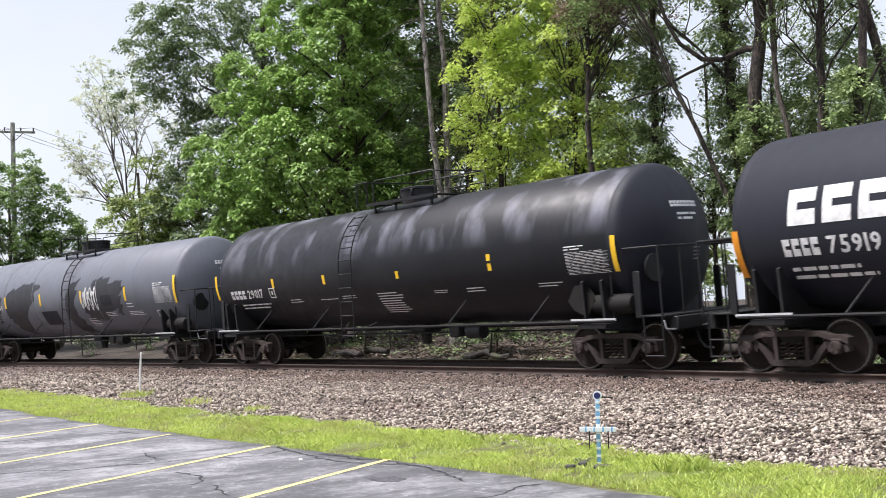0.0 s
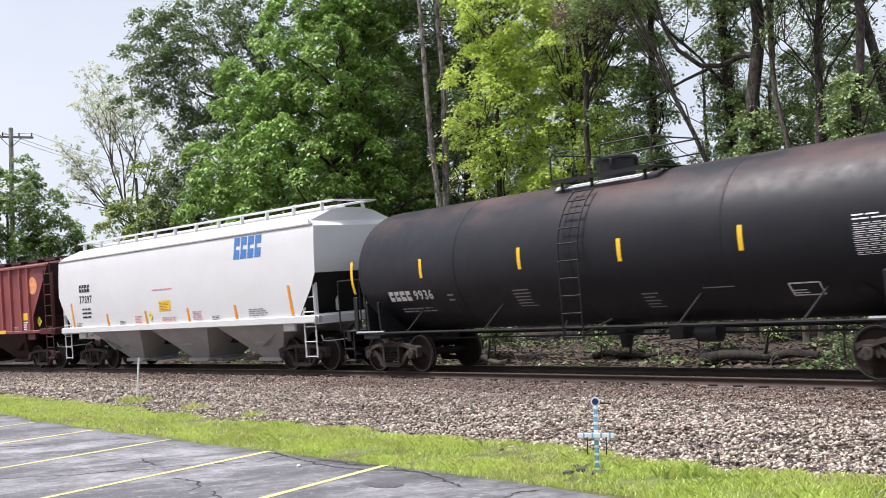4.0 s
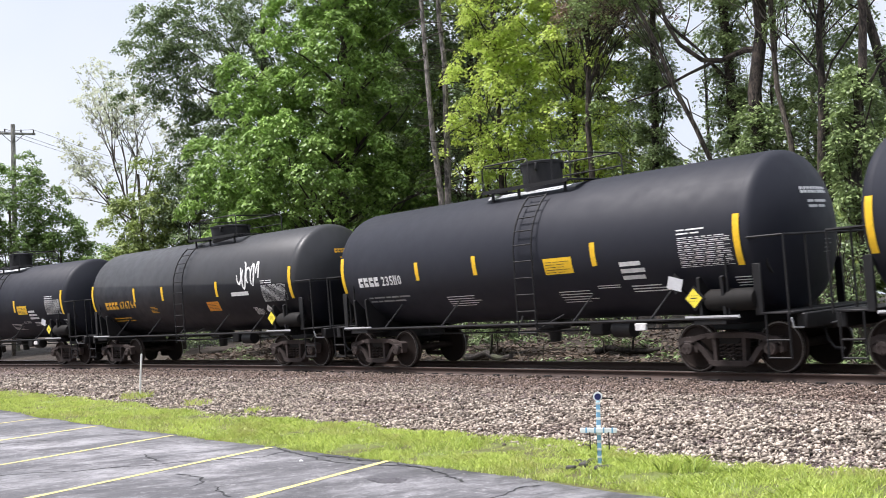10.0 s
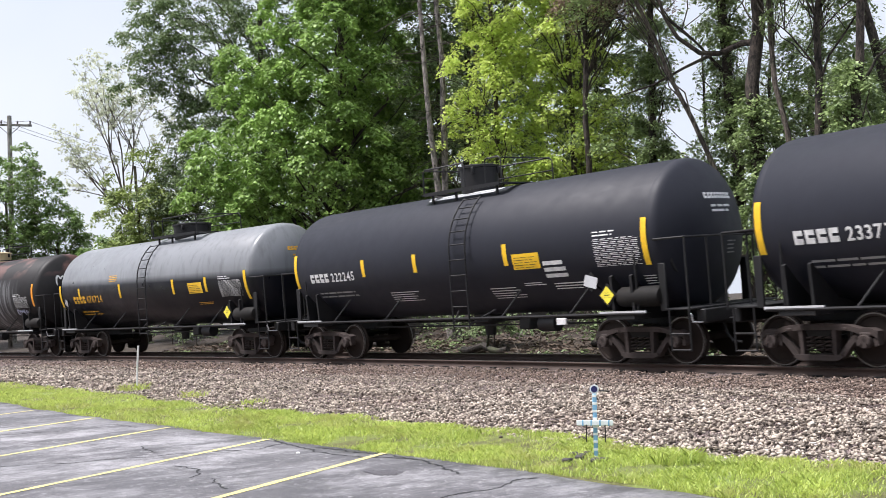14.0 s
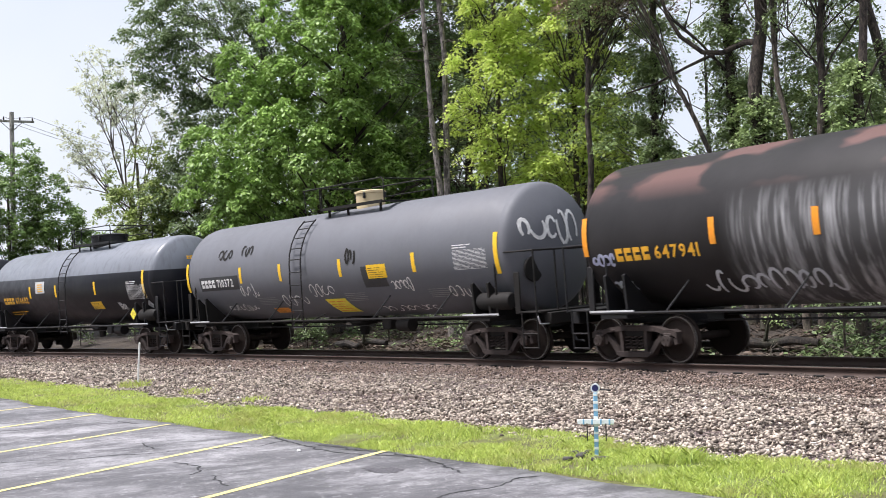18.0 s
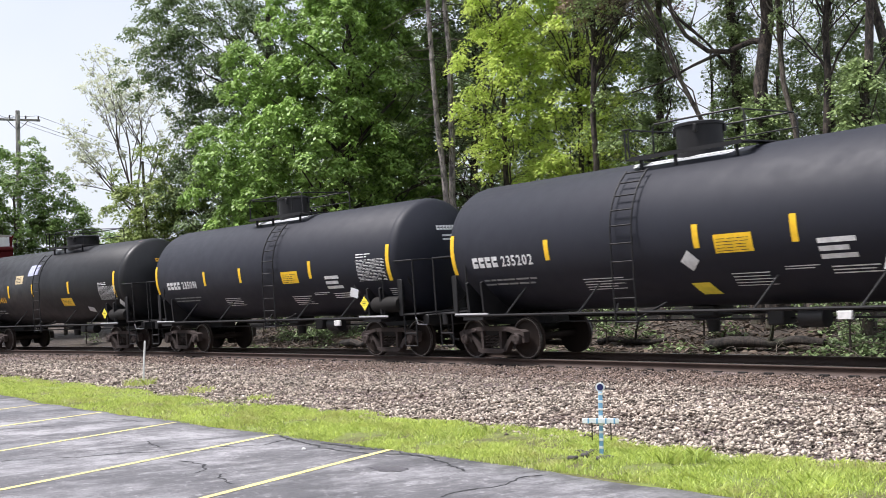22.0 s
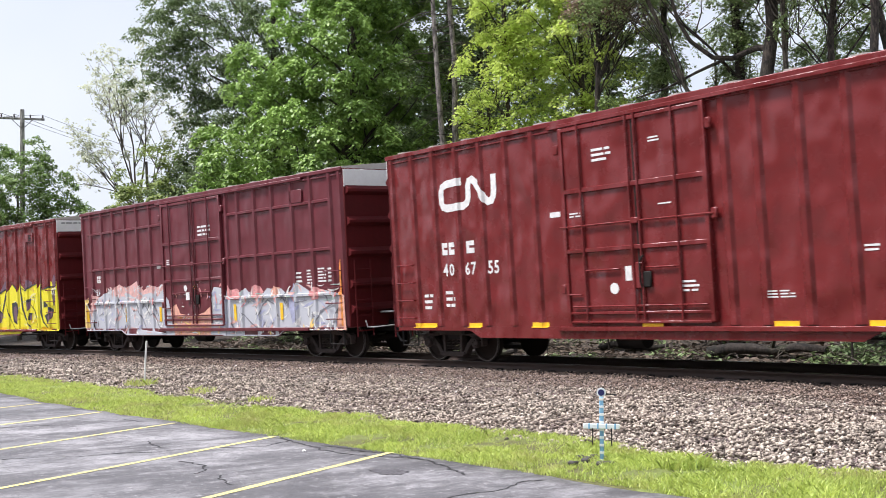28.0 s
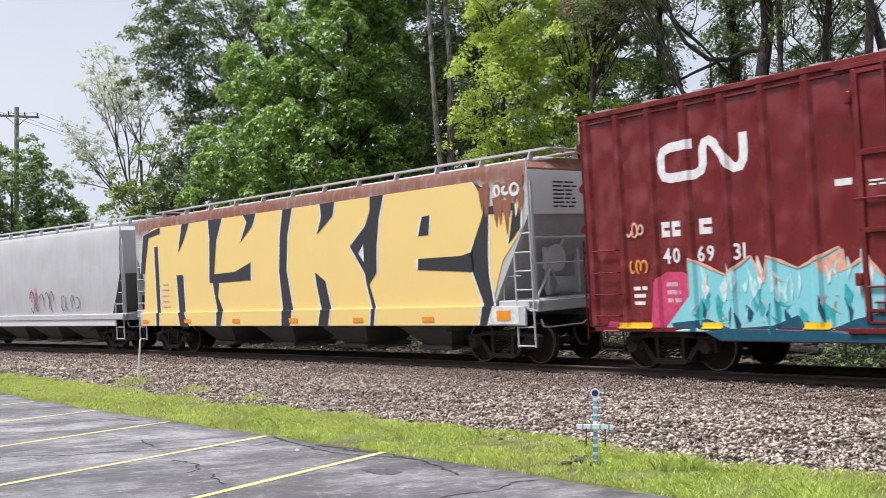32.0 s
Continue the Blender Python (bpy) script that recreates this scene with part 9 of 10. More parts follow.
def fan_tree():
    """Slender stems that rise and fan out from one fork, with pale young leaves at the tips."""
    rng = np.random.default_rng(8)
    foot = Vector((-67.2, 6.6, 0.4))
    t = thing("tree", None, None, "slender pale tree in thin young leaf, stems fanning upwards", "tree", "trees of the wood", at=Matrix.Translation(foot))
    g = Geo()
    fork = Vector((-0.1, -0.1, 8.2))
    g.tube([Vector((0, 0, -0.3)), Vector((0.08, 0.05, 4)), fork], 0.2, 9, 0.14)
    tips = []
    # along: towards the left of the fan or away from it, in the plane of the edge of the wood
    along = Vector((0.5, 0.87, 0))
    deepwards = Vector((-0.8, 0.6, 0))

    def grow(p, d, ln, r, depth):
        q = p
        pts = [p]
        for i in range(4):
            d = (d + Vector(rng.normal(0, 0.1, 3)) + Vector((0, 0, 0.06))).normalized()
            q = q + d * (ln / 4)
            pts.append(q)
            if depth >= 1 and i > 0:
                tips.append(q + Vector(rng.normal(0, 0.18, 3)))
        g.tube(pts, r, 6 if depth < 2 else 4, r * 0.5)
        if depth < 3:
            for k in range(3 if depth < 2 else 2):
                e = (d + along * rng.normal(0, 0.55) + deepwards * rng.normal(0, 0.4) + Vector((0, 0, rng.normal(0.05, 0.2)))).normalized()
                grow(pts[rng.integers(2, 5)], e, ln * rng.uniform(0.5, 0.75), r * 0.5, depth + 1)
        else:
            tips.extend(q + Vector(rng.normal(0, 0.12, 3)) for _ in range(2))

    for lean, ln in ((-0.95, 3.6), (-0.5, 4.6), (-0.26, 5.2), (-0.1, 5.0), (0.08, 5.0), (0.25, 4.6), (0.5, 4.0), (-0.75, 3.4)):
        grow(fork - Vector((0, 0, rng.uniform(0, 1.6))), (along * lean + Vector((0, 0, 1)) + deepwards * rng.normal(0, 0.2)).normalized(), ln, 0.075, 0)
    part("trunk", g, MAT["bark"], t, smooth=60)
    v = leaf_quads(rng, np.array([tuple(p) for p in tips]), 6, 0.2, 0.19, 0.5)
    part("crown", raw_mesh("crown", v.reshape(-1, 3), np.arange(len(v) * 4).reshape(-1, 4), MAT["leaf_pale"]), None, t)


def woods():
    T, D, P = MAT["bark"], MAT["bark_dark"], MAT["bark_pale"]
    # the great maple
    tree("large dense maple in full fresh green leaf", (-39.9, 5.6, 0.1), (-39.2, 6.6, 19.5), 0.32,
         [(-40.4, 4.6, 7.2, 4.7, 4.7, 3.9, 1900), (-39.5, 6.3, 12.2, 3.6, 3.6, 4.6, 1750), (-39.0, 6.7, 16.5, 2.9, 2.9, 4.2, 900), (-41.5, 2.4, 6.4, 2.2, 2.2, 1.6, 420), (-37.8, 7.8, 6.2, 2.0, 2.0, 2.0, 420), (-41.6, 3.6, 11.0, 1.9, 1.9, 2.6, 420)],
         D, MAT["leaf_maple"], k=12, reach=0.3, size=0.26, droop=0.7, limbs=40, seed=3, lumps=3.0, hollow=0.7, spray=0.54, fill=0.2, per=18)
    # dark trees behind and left of it
    tree("tall dark tree with airy spreading branches", (-49.2, 7.2, 0.3), (-48.8, 7.0, 17.0), 0.27,
         [(-50.4, 6.4, 9.0, 4.0, 4.0, 4.6, 1700), (-51.0, 5.0, 15.0, 3.7, 3.7, 4.2, 1250), (-52.0, 2.6, 14.4, 2.0, 2.2, 3.4, 420), (-49.5, 8.6, 18, 3.5, 3.5, 4.0, 600), (-51.2, 4.2, 6.0, 2.6, 2.6, 3.0, 800)],
         D, MAT["leaf_dark"], k=10, reach=0.36, size=0.23, droop=0.6, limbs=60, seed=5, twigs=3, spray=0.6, fill=0.2, rise=0.75)
    tree("tall dark tree deep in the wood", (-47.5, 10.5, 0.5), (-47.2, 11.0, 22.0), 0.3,
         [(-47.5, 10.6, 9, 4.5, 4.5, 6, 900), (-47.2, 11, 16.5, 4.2, 4.2, 5, 700)], D, MAT["leaf_dark"], k=9, reach=0.45, size=0.27, limbs=26, seed=6, fill=0.45)
    tree("leafy bushy tree beside the wood", (-52.7, 2.1, -0.2), (-52.9, 1.8, 9.0), 0.14,
         [(-52.7, 2.3, 6.2, 2.5, 2.5, 3.6, 1000), (-52.4, 3.4, 4.2, 2.2, 2.2, 2.6, 450)], T, MAT["leaf_mid"], k=10, reach=0.3, size=0.23, limbs=18, seed=7, spray=0.5)
    fan_tree()
    for foot, head, c, s, lab in (((-63.2, -1.9, -0.6), (-63.3, -2.0, 11.0), (-63.2, -1.9, 7.4, 2.6, 2.8, 4.0, 1000), 11, "bushy green tree at the field edge"),
                                  ((-63.6, 0.8, -0.4), (-63.7, 0.9, 8.6), (-63.6, 0.9, 5.6, 2.3, 2.4, 3.0, 650), 12, "round leafy bush at the field edge"),
                                  ((-66.5, -4.6, -0.6), (-66.4, -4.6, 11.0), (-66.5, -4.6, 7.0, 3.2, 3.2, 4.6, 1000), 13, "bushy green tree at the field edge"),
                                  ((-58.5, 2.6, -0.2), (-58.5, 2.6, 6.0), (-58.5, 2.6, 3.6, 2.6, 2.6, 2.6, 600), 14, "low leafy bush by the line")):
        tree(lab, foot, (head[0], head[1], head[2] * 0.78), 0.13, [c], T, MAT["leaf_bush"], k=13, reach=0.34, size=0.25, limbs=16, seed=s, name="bush", category="bush", group="bushes by the line")
    # young yellow-green maples
    tree("young maple with bright yellow-green leaves", (-30.4, 7.3, 0.3), (-30.6, 7.5, 15.5), 0.12,
         [(-30.4, 7.2, 8.2, 2.0, 2.0, 3.2, 700), (-30.3, 7.6, 12.8, 2.0, 2.0, 3.4, 560), (-29.8, 8.6, 10.5, 1.6, 1.6, 2.2, 300)], D, MAT["leaf_light"], k=9, reach=0.33, size=0.21, limbs=26, seed=21, twigs=3)
    tree("small understorey maple with yellow-green leaves", (-28.6, 9.6, 0.4), (-28.5, 9.8, 10.0), 0.09,
         [(-28.7, 9.5, 6.6, 2.4, 2.4, 2.3, 620), (-29.6, 8.6, 5.4, 1.6, 1.6, 1.6, 260), (-27.2, 9.8, 6.4, 1.5, 1.5, 1.6, 230)], D, MAT["leaf_light"], k=9, reach=0.33, size=0.2, limbs=22, seed=22, twigs=3)
    tree("slim tree with light green leaves", (-29.2, 10.9, 0.5), (-28.9, 11.2, 18.0), 0.11,
         [(-28.8, 11.0, 13.0, 2.6, 2.6, 4.0, 330), (-27.4, 11.6, 10.2, 1.9, 1.9, 2.4, 110)], D, MAT["leaf_mid"], k=9, reach=0.35, size=0.2, limbs=22, seed=23, twigs=3)
    tree("tall slender maple with bright young leaves", (-28.2, 8.9, 0.4), (-28.0, 9.0, 19.0), 0.12,
         [(-28.3, 8.6, 11.2, 2.1, 2.1, 2.6, 380), (-27.6, 9.2, 14.6, 2.0, 2.0, 2.4, 260), (-29.4, 7.8, 15.0, 1.8, 1.8, 2.2, 260), (-26.6, 9.4, 9.0, 1.5, 1.5, 1.8, 120)], D, MAT["leaf_light"], k=9, reach=0.33, size=0.2, limbs=28, seed=24, twigs=3)
    tree("tall dark tree standing behind the bare pines", (-36.5, 10.5, 0.4), (-36.2, 10.7, 19.5), 0.2,
         [(-36.4, 10.5, 8.5, 2.6, 2.6, 5.0, 1000), (-36.2, 10.6, 15.0, 2.6, 2.6, 4.6, 1000)], D, MAT["leaf_dark"], k=9, reach=0.4, size=0.22, limbs=26, seed=25)
    tree("tall dark tree deep behind the bare pines", (-41.0, 12.2, 0.5), (-40.8, 12.3, 21.0), 0.22,
         [(-40.9, 12.2, 9.5, 3.0, 3.0, 5.0, 900), (-40.8, 12.3, 16.5, 3.0, 3.0, 4.8, 900)], D, MAT["leaf_dark"], k=9, reach=0.42, size=0.24, limbs=26, seed=26)
    # bare twin pines
    for foot, head, r, s in (((-31.45, 5.71, 0), (-31.97, 4.96, 15.7), 0.14, 31), ((-31.51, 5.95, 0), (-31.62, 5.66, 17.5), 0.15, 32)):
        t = tree("tall bare pine trunk with broken dead twigs", foot, head, r, [], P, None, seed=s)
        rng = np.random.default_rng(s)
        for i in range(64):
            f = rng.uniform(0.2, 0.97)
            q = Vector(foot).lerp(Vector(head), f) - Vector(foot)
            a = rng.uniform(0, 6.28)
            ln = rng.uniform(0.4, 2.0)
            g = Geo()
            limb(g, q, q + Vector((math.cos(a), math.sin(a), rng.uniform(-0.35, 0.2))) * ln, 0.02, 0.006, rng, 0.06, 4, 4)
            part("dead_twig", g, MAT["bark_dark"], t)
    tree("thin dark trunk among the leaves", (-31.98, 7.9, 0.1), (-32.1, 7.7, 16.0), 0.085, [(-32.2, 8.2, 13.5, 1.6, 1.6, 3.0, 240)], D, MAT["leaf_mid"], seed=33, limbs=8)
    # right-hand wood: trunks with ivy and sky between them
    ivy = MAT["leaf_ivy"]
    stout = tree("stout dark trunk with ivy climbing it", (-19.77, 8.5, 0.4), (-19.77, 8.49, 18.0), 0.25,
         [(-19.75, 8.4, 4.2, 0.6, 0.6, 3.2, 520), (-19.2, 8.9, 12.6, 2.6, 2.6, 2.8, 520)], D, ivy, k=11, reach=0.27, size=0.165, limbs=14, seed=41, hollow=0.7)
    tree("dark trunk clad in ivy", (-21.08, 9.36, 0.4), (-21.7, 8.9, 17.0), 0.2,
         [(-21.35, 9.1, 7.4, 0.6, 0.6, 4.8, 800), (-22.2, 8.6, 12.2, 2.4, 2.4, 2.6, 460)], D, ivy, k=11, reach=0.27, size=0.165, limbs=14, seed=42, hollow=0.7)
    tree("slim dark trunk clad in ivy", (-24.54, 8.98, 0.4), (-24.2, 9.3, 17.0), 0.15,
         [(-24.4, 9.1, 6.6, 0.65, 0.65, 4.8, 800), (-24.9, 8.9, 11.6, 2.3, 2.3, 2.8, 190)], D, ivy, k=11, reach=0.29, size=0.165, limbs=18, seed=43, hollow=0.7)
    tree("leaning thin pale trunk", (-19.9, 9.8, 0.4), (-23.79, 6.4, 13.0), 0.095, [(-23.9, 6.6, 11.6, 1.8, 1.8, 1.8, 300)], T, ivy, k=11, size=0.17, seed=44, limbs=10)
    tree("thin pale trunk among the leaves", (-18.4, 8.28, 0.4), (-18.95, 7.85, 14.0), 0.1, [(-18.9, 8.0, 11.8, 1.8, 1.8, 2.4, 330)], T, ivy, k=11, size=0.17, seed=45, limbs=14)
    tree("slim grey trunk deep in the wood", (-19.93, 11.49, 0.5), (-19.66, 11.68, 16.0), 0.1, [(-19.6, 11.6, 6.6, 2.5, 2.3, 2.9, 1200), (-19.0, 12.2, 12.2, 2.4, 2.4, 2.6, 440)], T, ivy, k=11, size=0.17, seed=46, limbs=20)
    tree("leaning dark trunk with leafy branches", (-15.24, 10.38, 0.4), (-17.6, 8.9, 13.5), 0.19, [(-16.6, 10.0, 5.4, 1.9, 1.9, 2.9, 900), (-17.4, 9.6, 11.4, 2.2, 2.2, 2.3, 440)], D, ivy, k=11, size=0.17, seed=47, limbs=20)
    tree("small tree with dark green leaves", (-22.9, 9.9, 0.4), (-23.0, 10.0, 9.0), 0.08, [(-23.2, 9.8, 4.6, 1.5, 1.5, 1.6, 330), (-25.9, 9.2, 7.0, 1.7, 1.7, 2.2, 260)], D, ivy, k=11, size=0.17, seed=48, limbs=26)
    tree("pine with a brown dying top", (-26.6, 7.9, 0.3), (-26.2, 8.2, 14.5), 0.13, [(-26.0, 8.2, 11.4, 2.0, 2.0, 1.1, 300), (-24.9, 8.6, 11.3, 1.5, 1.5, 0.9, 140)], D, MAT["leaf_brown"], k=11, reach=0.35, size=0.15, droop=0.3, seed=49, limbs=34, twigs=2)
    tree("grey trunk clad in ivy at the edge of the wood", (-16.2, 7.5, 0.4), (-15.5, 7.45, 14.0), 0.15, [(-16.05, 7.45, 4.6, 0.7, 0.7, 3.2, 420), (-15.6, 7.6, 11.0, 1.8, 1.8, 2.2, 220)], D, ivy, k=11, size=0.17, seed=51, limbs=18)
    tree("slim dark trunk behind the ivy", (-18.0, 8.4, 0.4), (-17.2, 8.4, 14.0), 0.13, [(-17.4, 8.5, 10.2, 2.0, 2.0, 1.8, 240)], D, ivy, k=11, size=0.17, seed=52, limbs=20, twigs=3)
    # a bough that arches across the gap
    g = Geo().tube([(0.0, 0.0, 8.1), (-0.5, 0.1, 8.2), (-1.3, 0.0, 8.05), (-1.8, -0.25, 8.15), (-2.3, -0.65, 8.7), (-2.6, -0.85, 9.4), (-2.8, -1.0, 10.4)], 0.1, 8, 0.045)
    g.tube([(-1.5, -0.1, 8.05), (-2.3, -0.4, 7.8), (-3.3, -0.7, 7.45), (-4.3, -1.0, 7.3)], 0.055, 6, 0.02)
    part("bough", g, D, stout, "dark bough arching across the gap")
    tree("slender understorey tree with small leaves", (-22.3, 12.4, 0.5), (-22.2, 12.6, 13.5), 0.09,
         [(-22.3, 12.4, 9.3, 2.7, 2.7, 3.0, 420), (-20.8, 12.6, 12.6, 2.2, 2.2, 2.4, 280)], D, ivy, k=11, size=0.14, seed=50, limbs=24, twigs=3)
    # deeper wood, plain from here
    rng = np.random.default_rng(77)
    deep = [(-60 + i * 4.3 + rng.uniform(-1.2, 1.2), 17 + rng.uniform(-2.5, 3.5) + (0 if i < 6 else 3)) for i in range(13)]
    for i, (x, y) in enumerate(deep):
        h = rng.uniform(13, 20) if x < -36 else rng.uniform(8, 10) if x < -24 else rng.uniform(8, 9.5)
        r = rng.uniform(2.6, 3.8)
        tree("forest tree standing deep in the shade", (x, y, 0.8), (x + rng.uniform(-0.6, 0.6), y, h), 0.16,
             [(x, y, h * 0.36, r, r, h * 0.3, 520 if x < -36 else 340 if x < -25 else 240), (x, y, h * 0.76, r * 0.85, r * 0.85, h * 0.24, 420 if x < -36 else 60)], D, MAT["leaf_dark"] if i % 3 and x < -36 else MAT["leaf_mid"], k=8, reach=0.5, size=0.34, limbs=14, seed=100 + i, twigs=1)
    # brush along the foot of the bank
    spots = [(-56 + i * 2.1 + rng.uniform(-0.7, 0.7), rng.uniform(4.6, 7.5)) for i in range(24) if i % 3]
    for i, (s, lat) in enumerate(spots):
        p = on_line(s, lat, float(lie(lat)))
        h = rng.uniform(1.2, 3.0)
        tree("low undergrowth of twigs and green leaves", p, p + Vector((0, 0, h)), 0.03,
             [(p.x, p.y, p.z + h * 0.6, rng.uniform(0.9, 1.6), rng.uniform(0.7, 1.2), h * 0.5, int(rng.uniform(60, 170)))], D, MAT["leaf_dark"], k=7, reach=0.25, size=0.15, limbs=14, seed=200 + i, name="shrub", category="shrub", group="undergrowth on the bank")


def belt_behind():
    """The row of trees on the far side of the lot, behind the camera."""
    rng = np.random.default_rng(61)
    g = Geo()
    n = 46
    spots = [(s, -48 + rng.uniform(-3, 3)) for s in np.linspace(-110, 90, n)]
    clouds = []
    for s, lat in spots:
        p = on_line(s, lat, -0.3)
        h = rng.uniform(11, 16)
        g.rod(p, p + Vector((rng.uniform(-0.5, 0.5), 0, h * 0.8)), 0.25, 7, 0.08)
        c = rng.normal(0, 1, (420, 3))
        c *= (rng.uniform(0.5, 1, 420) / np.linalg.norm(c, axis=1))[:, None]
        clouds.append(c * np.array([3.6, 3.0, h * 0.48]) + np.array([p.x, p.y, p.z + h * 0.52]))
    v = leaf_quads(rng, np.concatenate(clouds), 2, 0.5, 0.75, 0.5)
    tagged(new("tree_belt_trunks", g.mesh("tree_belt_trunks", MAT["bark_dark"])), "dark trunks of trees beyond the lot", "woods", kind="stuff")
    tagged(new("tree_belt", raw_mesh("tree_belt", v.reshape(-1, 3), np.arange(len(v) * 4).reshape(-1, 4), MAT["leaf_dark"])), "green belt of trees beyond the lot", "woods", kind="stuff")


woods()
belt_behind()

# ---- small things beside the line ----
def roadside_cross():
    foot = on_line(-8.30, -9.18, -0.30)
    t = thing("memorial_cross", None, None, "small blue and white banded wooden memorial cross", "cross", at=Matrix.Translation(foot) @ pose(0, 0, 0, 0, 1.2, 42))
    post = part("upright", Geo().box((0, 0, 0.31), (0.04, 0.04, 0.7), 0.005), MAT["sky_blue"], t, "light blue upright")
    arm = part("crossbar", Geo().box((0, -0.03, 0.375), (0.36, 0.025, 0.05), 0.005), MAT["sky_white"], t, "white crossbar with blue ends")
    for x in (-0.12, -0.035, 0.05, 0.135):
        part("blue_band", Geo().box((x, -0.03, 0.375), (0.018, 0.028, 0.053), 0.002), MAT["sky_blue"], arm)
    for i in range(9):
        part("white_band", Geo().box((0, 0, 0.04 + i * 0.075), (0.043, 0.043, 0.026), 0.002), MAT["sky_white"], post)
    r = Geo().lathe([(-0.012, 0.03), (-0.012, 0.046), (0.012, 0.046), (0.012, 0.03)], 20, "y", (0, 0, 0.705))
    ring = part("ring", r, MAT["sky_white"], t, "white ring on top")
    part("medallion", Geo().lathe([(-0.016, 0.004), (-0.016, 0.032), (0.016, 0.032), (0.016, 0.004)], 20, "y", (0, 0, 0.705)), MAT["navy"], ring, "navy blue disc")
    for x in (-0.085, 0.1):
        part("pendant", Geo().rod((x, -0.045, 0.36), (x, -0.045, 0.19), 0.006, 6), MAT["black_fit"], arm, "thin dark hanging chain")
    part("peg", Geo().rod((0.03, 0, 0.69), (0.15, 0.0, 0.685), 0.007, 6), MAT["black_fit"], post)
    rng = np.random.default_rng(4)
    for i in range(16):
        a, r = rng.uniform(0, 6.28), rng.uniform(0.06, 0.34)
        s = rng.uniform(0.03, 0.065)
        g = Geo().box((0, 0, 0), (s * 1.5, s, s * 0.8), s * 0.25)
        thing("border_stone", g, MAT["stone_dark"], "dark small stone at the foot of the cross", "stone", "stones round the cross",
              at=Matrix.Translation(foot + Vector((r * math.cos(a), r * math.sin(a), 0.035))) @ pose(0, 0, 0, 0, 0, rng.uniform(0, 180)))


def marker_stake():
    p = on_line(-24.25, -7.32, -0.3)
    g = Geo().tube([(0, 0, 0), (0.02, -0.0, 0.5), (0.055, 0.0, 1.0)], 0.022, 8)
    g.lathe([(0.99, 0.022), (1.005, 0.015), (1.01, 0.004)], 8, "z", (0.055, 0, 0))
    thing("marker_stake", g, MAT["white"], "thin white plastic marker stake leaning in the stones", "stake", at=Matrix.Translation(p) @ pose(0, 0, 0, 0, 0, 55))


def utility_pole(foot, top, turn, label):
    t = thing("utility_pole", None, None, label, "utility pole", "utility poles", at=Matrix.Translation(foot) @ pose(0, 0, 0, 0, 0, turn))
    h = top - foot[2]
    part("pole", Geo().rod((0, 0, -0.5), (0, 0, h), 0.17, 12, 0.13), MAT["pole_wood"], t)
    arm = part("crossarm", Geo().box((0, 0.16, h - 0.52), (2.5, 0.1, 0.13), 0.012), MAT["pole_wood"], t)
    for x in (-1.15, -0.45, 0.45, 1.15):
        part("insulator", Geo().lathe([(h - 0.45, 0.03), (h - 0.36, 0.05), (h - 0.33, 0.035), (h - 0.28, 0.045), (h - 0.26, 0.02)], 10, "z", (x, 0.16, 0)), MAT["iron"], arm)
    for o in (-1, 1):
        part("arm_brace", Geo().rod((o * 0.6, 0.14, h - 0.56), (0, 0.15, h - 1.15), 0.02, 6), MAT["iron"], t)
    return t


def poles_and_wires():
    a, b, c = Vector((-66.2, -1.05, -0.6)), Vector((-108.0, 46.0, 1.2)), Vector((-92.0, -60.0, -0.4))
    utility_pole(a, 13.63, 77, "weathered wooden utility pole with one crossarm")
    utility_pole(b, 14.0, 60, "weathered wooden utility pole with one crossarm")
    utility_pole(c, 13.4, 90, "weathered wooden utility pole with one crossarm")
    for p, q, off in ((a, b, -1.1), (a, b, -0.45), (a, b, 1.1), (a, c, -1.1), (a, c, 1.1)):
        d = Vector((math.cos(radians(77)), math.sin(radians(77)), 0)) * off
        z0, z1 = 13.35, 13.6
        pts = []
        for i in range(15):
            t = i / 14
            m = Vector((p.x, p.y, z0)).lerp(Vector((q.x, q.y, z1)), t) + d
            m.z -= 4 * t * (1 - t) * 1.1
            pts.append(m)
        thing("overhead_wire", Geo().tube(pts, 0.012, 5), MAT["black_fit"], "thin dark sagging overhead wire", "wire", "wires between the poles")


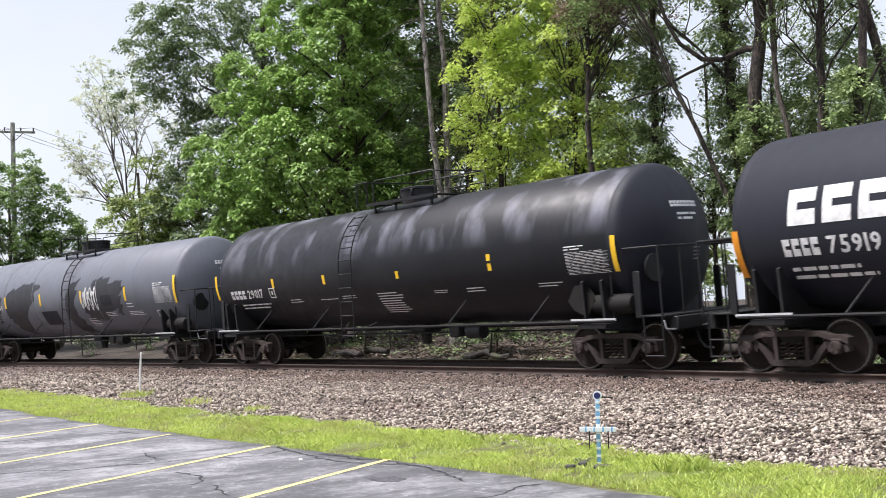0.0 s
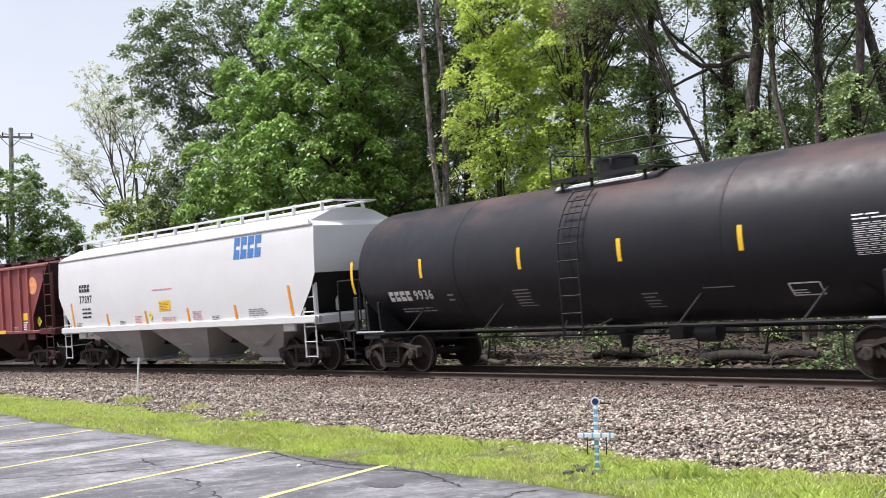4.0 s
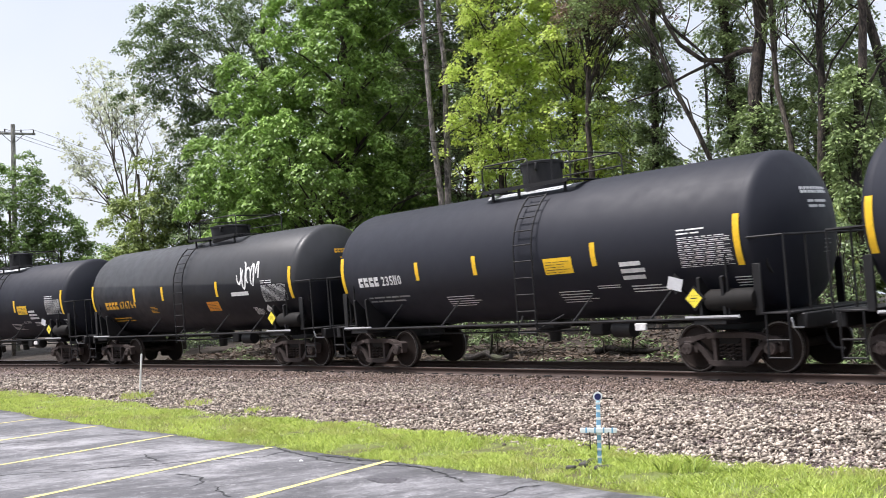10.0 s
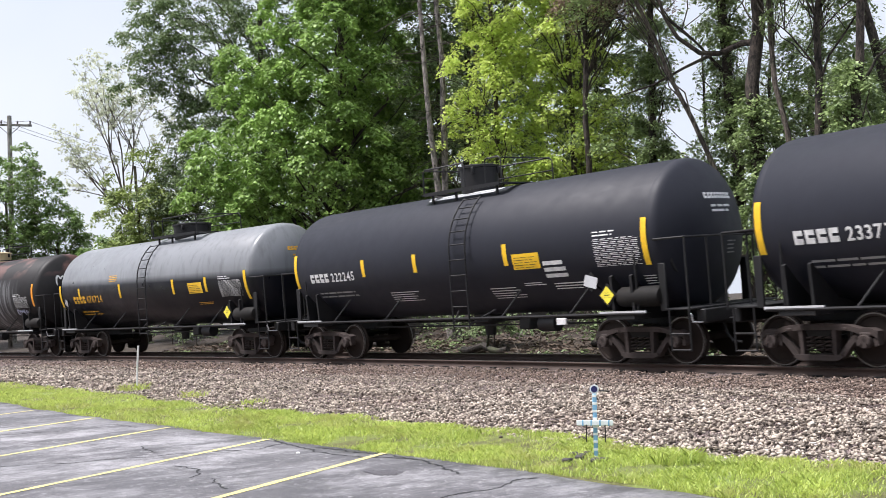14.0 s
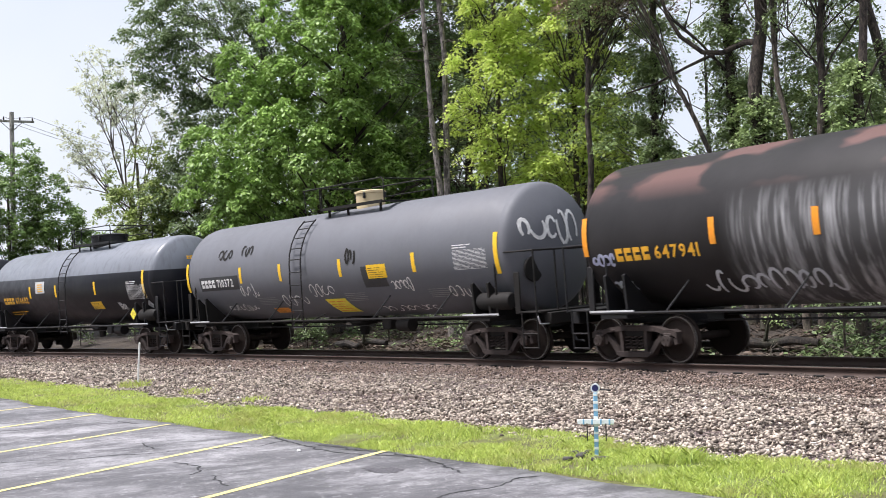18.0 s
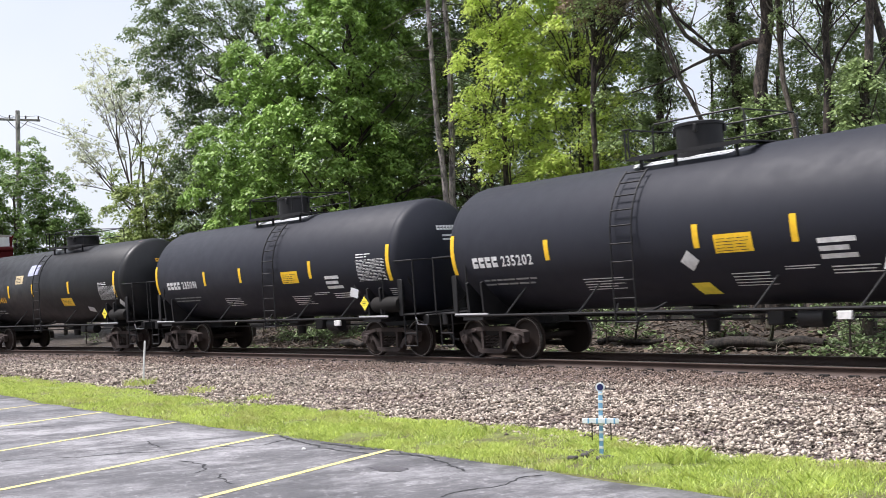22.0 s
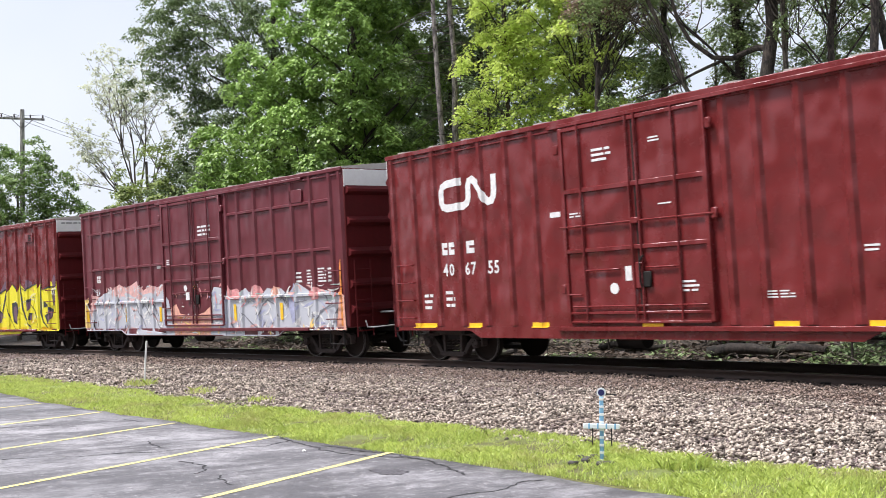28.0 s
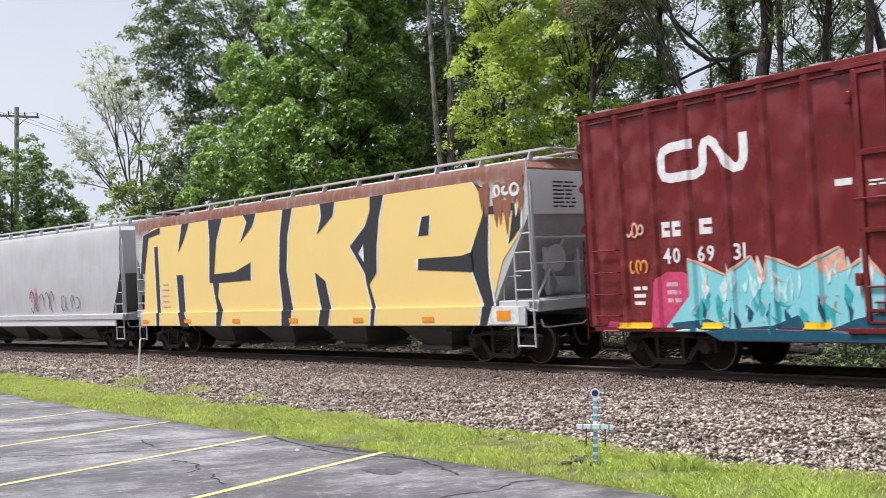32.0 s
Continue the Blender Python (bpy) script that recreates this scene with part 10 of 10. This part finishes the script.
def bank_litter():
    rng = np.random.default_rng(15)
    n = 26000
    s = rng.uniform(-45, 2, n)
    lat = 2.8 + 8.0 * rng.random(n) ** 1.3
    x, y = places_of(s, lat)
    rough = np.array([noise.noise((a * 0.4, b * 0.4, 0)) + 0.5 * noise.noise((a * 1.1, b * 1.1, 3)) for a, b in zip(x, y)])
    z = np.maximum(lie(lat), np.where(lat < 3.0, bed(lat), -9)) + np.where(lat > 3.2, rough * 0.16, 0) + 0.02
    c = np.stack([x, y, z], 1)
    a = rng.uniform(0, 6.28, n)
    L = rng.uniform(0.05, 0.13, n)[:, None]
    d = np.stack([np.cos(a), np.sin(a), rng.uniform(-0.4, 0.6, n)], 1) * L
    w = np.stack([-np.sin(a), np.cos(a), rng.uniform(-0.4, 0.4, n)], 1) * L * 0.55
    v = np.stack([c - d, c - w, c + d, c + w + np.array([0, 0, 0.015])], 1)
    tagged(new("leaf_litter", raw_mesh("leaf_litter", v.reshape(-1, 3), np.arange(n * 4).reshape(-1, 4), MAT["litter"])), "brown dead leaves over the bank behind the track", "leaf litter", kind="stuff")
    n = 9000
    s = np.concatenate([rng.uniform(-17, 2, n * 2 // 3), rng.uniform(-44, -17, n // 3)])
    lat = rng.uniform(3.6, 9.5, len(s))
    keep = np.array([noise.noise((a * 0.45, b * 0.6, 21)) for a, b in zip(s, lat)]) > np.where(s > -17, -0.02, 0.2)
    s, lat = s[keep], lat[keep]
    x, y = places_of(s, lat)
    rough = np.array([noise.noise((a * 0.4, b * 0.4, 0)) + 0.5 * noise.noise((a * 1.1, b * 1.1, 3)) for a, b in zip(x, y)])
    z = lie(lat) + rough * 0.16 + rng.uniform(0.02, 0.22, len(s))
    v = leaf_quads(rng, np.stack([x, y, z], 1), 3, 0.12, 0.12, 0.3)
    tagged(new("ground_cover", raw_mesh("ground_cover", v.reshape(-1, 3), np.arange(len(v) * 4).reshape(-1, 4), MAT["leaf_dark"])), "low green ivy and seedlings over the bank", "ground cover", kind="stuff")
    g = Geo()
    for i in range(260):
        q = on_line(rng.uniform(-42, 0), rng.uniform(3.2, 8.5), 0)
        _, la = lines_of(np.array([[q.x, q.y]]))
        q.z = float(lie(la)[0]) + 0.08
        ang = rng.uniform(0, 6.28)
        ln = rng.uniform(0.3, 1.3)
        limb(g, q, q + Vector((math.cos(ang), math.sin(ang), rng.uniform(-0.1, 0.5))) * ln, 0.016, 0.006, rng, 0.05, 3, 4)
    tagged(new("fallen_twigs", g.mesh("fallen_twigs", MAT["bark"])), "bare broken twigs strewn on the bank", "twigs", kind="stuff")
    for i, (s, lat, ang, ln, r) in enumerate(((-18.5, 5.4, 8, 3.2, 0.16), (-27, 5.0, -6, 2.6, 0.13), (-13.6, 5.8, 22, 2.4, 0.17), (-10.5, 5.2, -14, 3.0, 0.12), (-34, 5.4, 5, 3.0, 0.15), (-22.8, 6.2, 15, 2.2, 0.1))):
        q = on_line(s, lat, float(lie(lat)) + r * 0.8)
        g = Geo()
        d = Vector((math.cos(radians(ang)), math.sin(radians(ang)), 0.03)) * ln
        limb(g, Vector((0, 0, 0)), d, r, r * 0.6, rng, 0.02, 5, 9)
        limb(g, d * 0.55, d * 0.55 + Vector((0.4, -0.2, 0.7)), r * 0.4, 0.02, rng, 0.05, 3, 6)
        thing("fallen_log", g, MAT["log"], "dark rotting log lying on the bank", "log", "logs on the bank", at=Matrix.Translation(q))


roadside_cross()
marker_stake()
poles_and_wires()
bank_litter()


def motions():
    """The whole train rolls by; its wheels turn."""
    times = [i * 0.8 for i in range(41)]
    for car, s0 in TRAIN:
        walk(car, [(t, banked(s0 + run(t))) for t in times])
    spin = [(i / 15, i * 87.0) for i in range(481)]
    for wheel, x in WHEELSETS:
        walk(wheel, [(t, pose(x, 0, 0.457) @ Matrix.Rotation(radians(a), 4, "Y")) for t, a in spin])


motions()
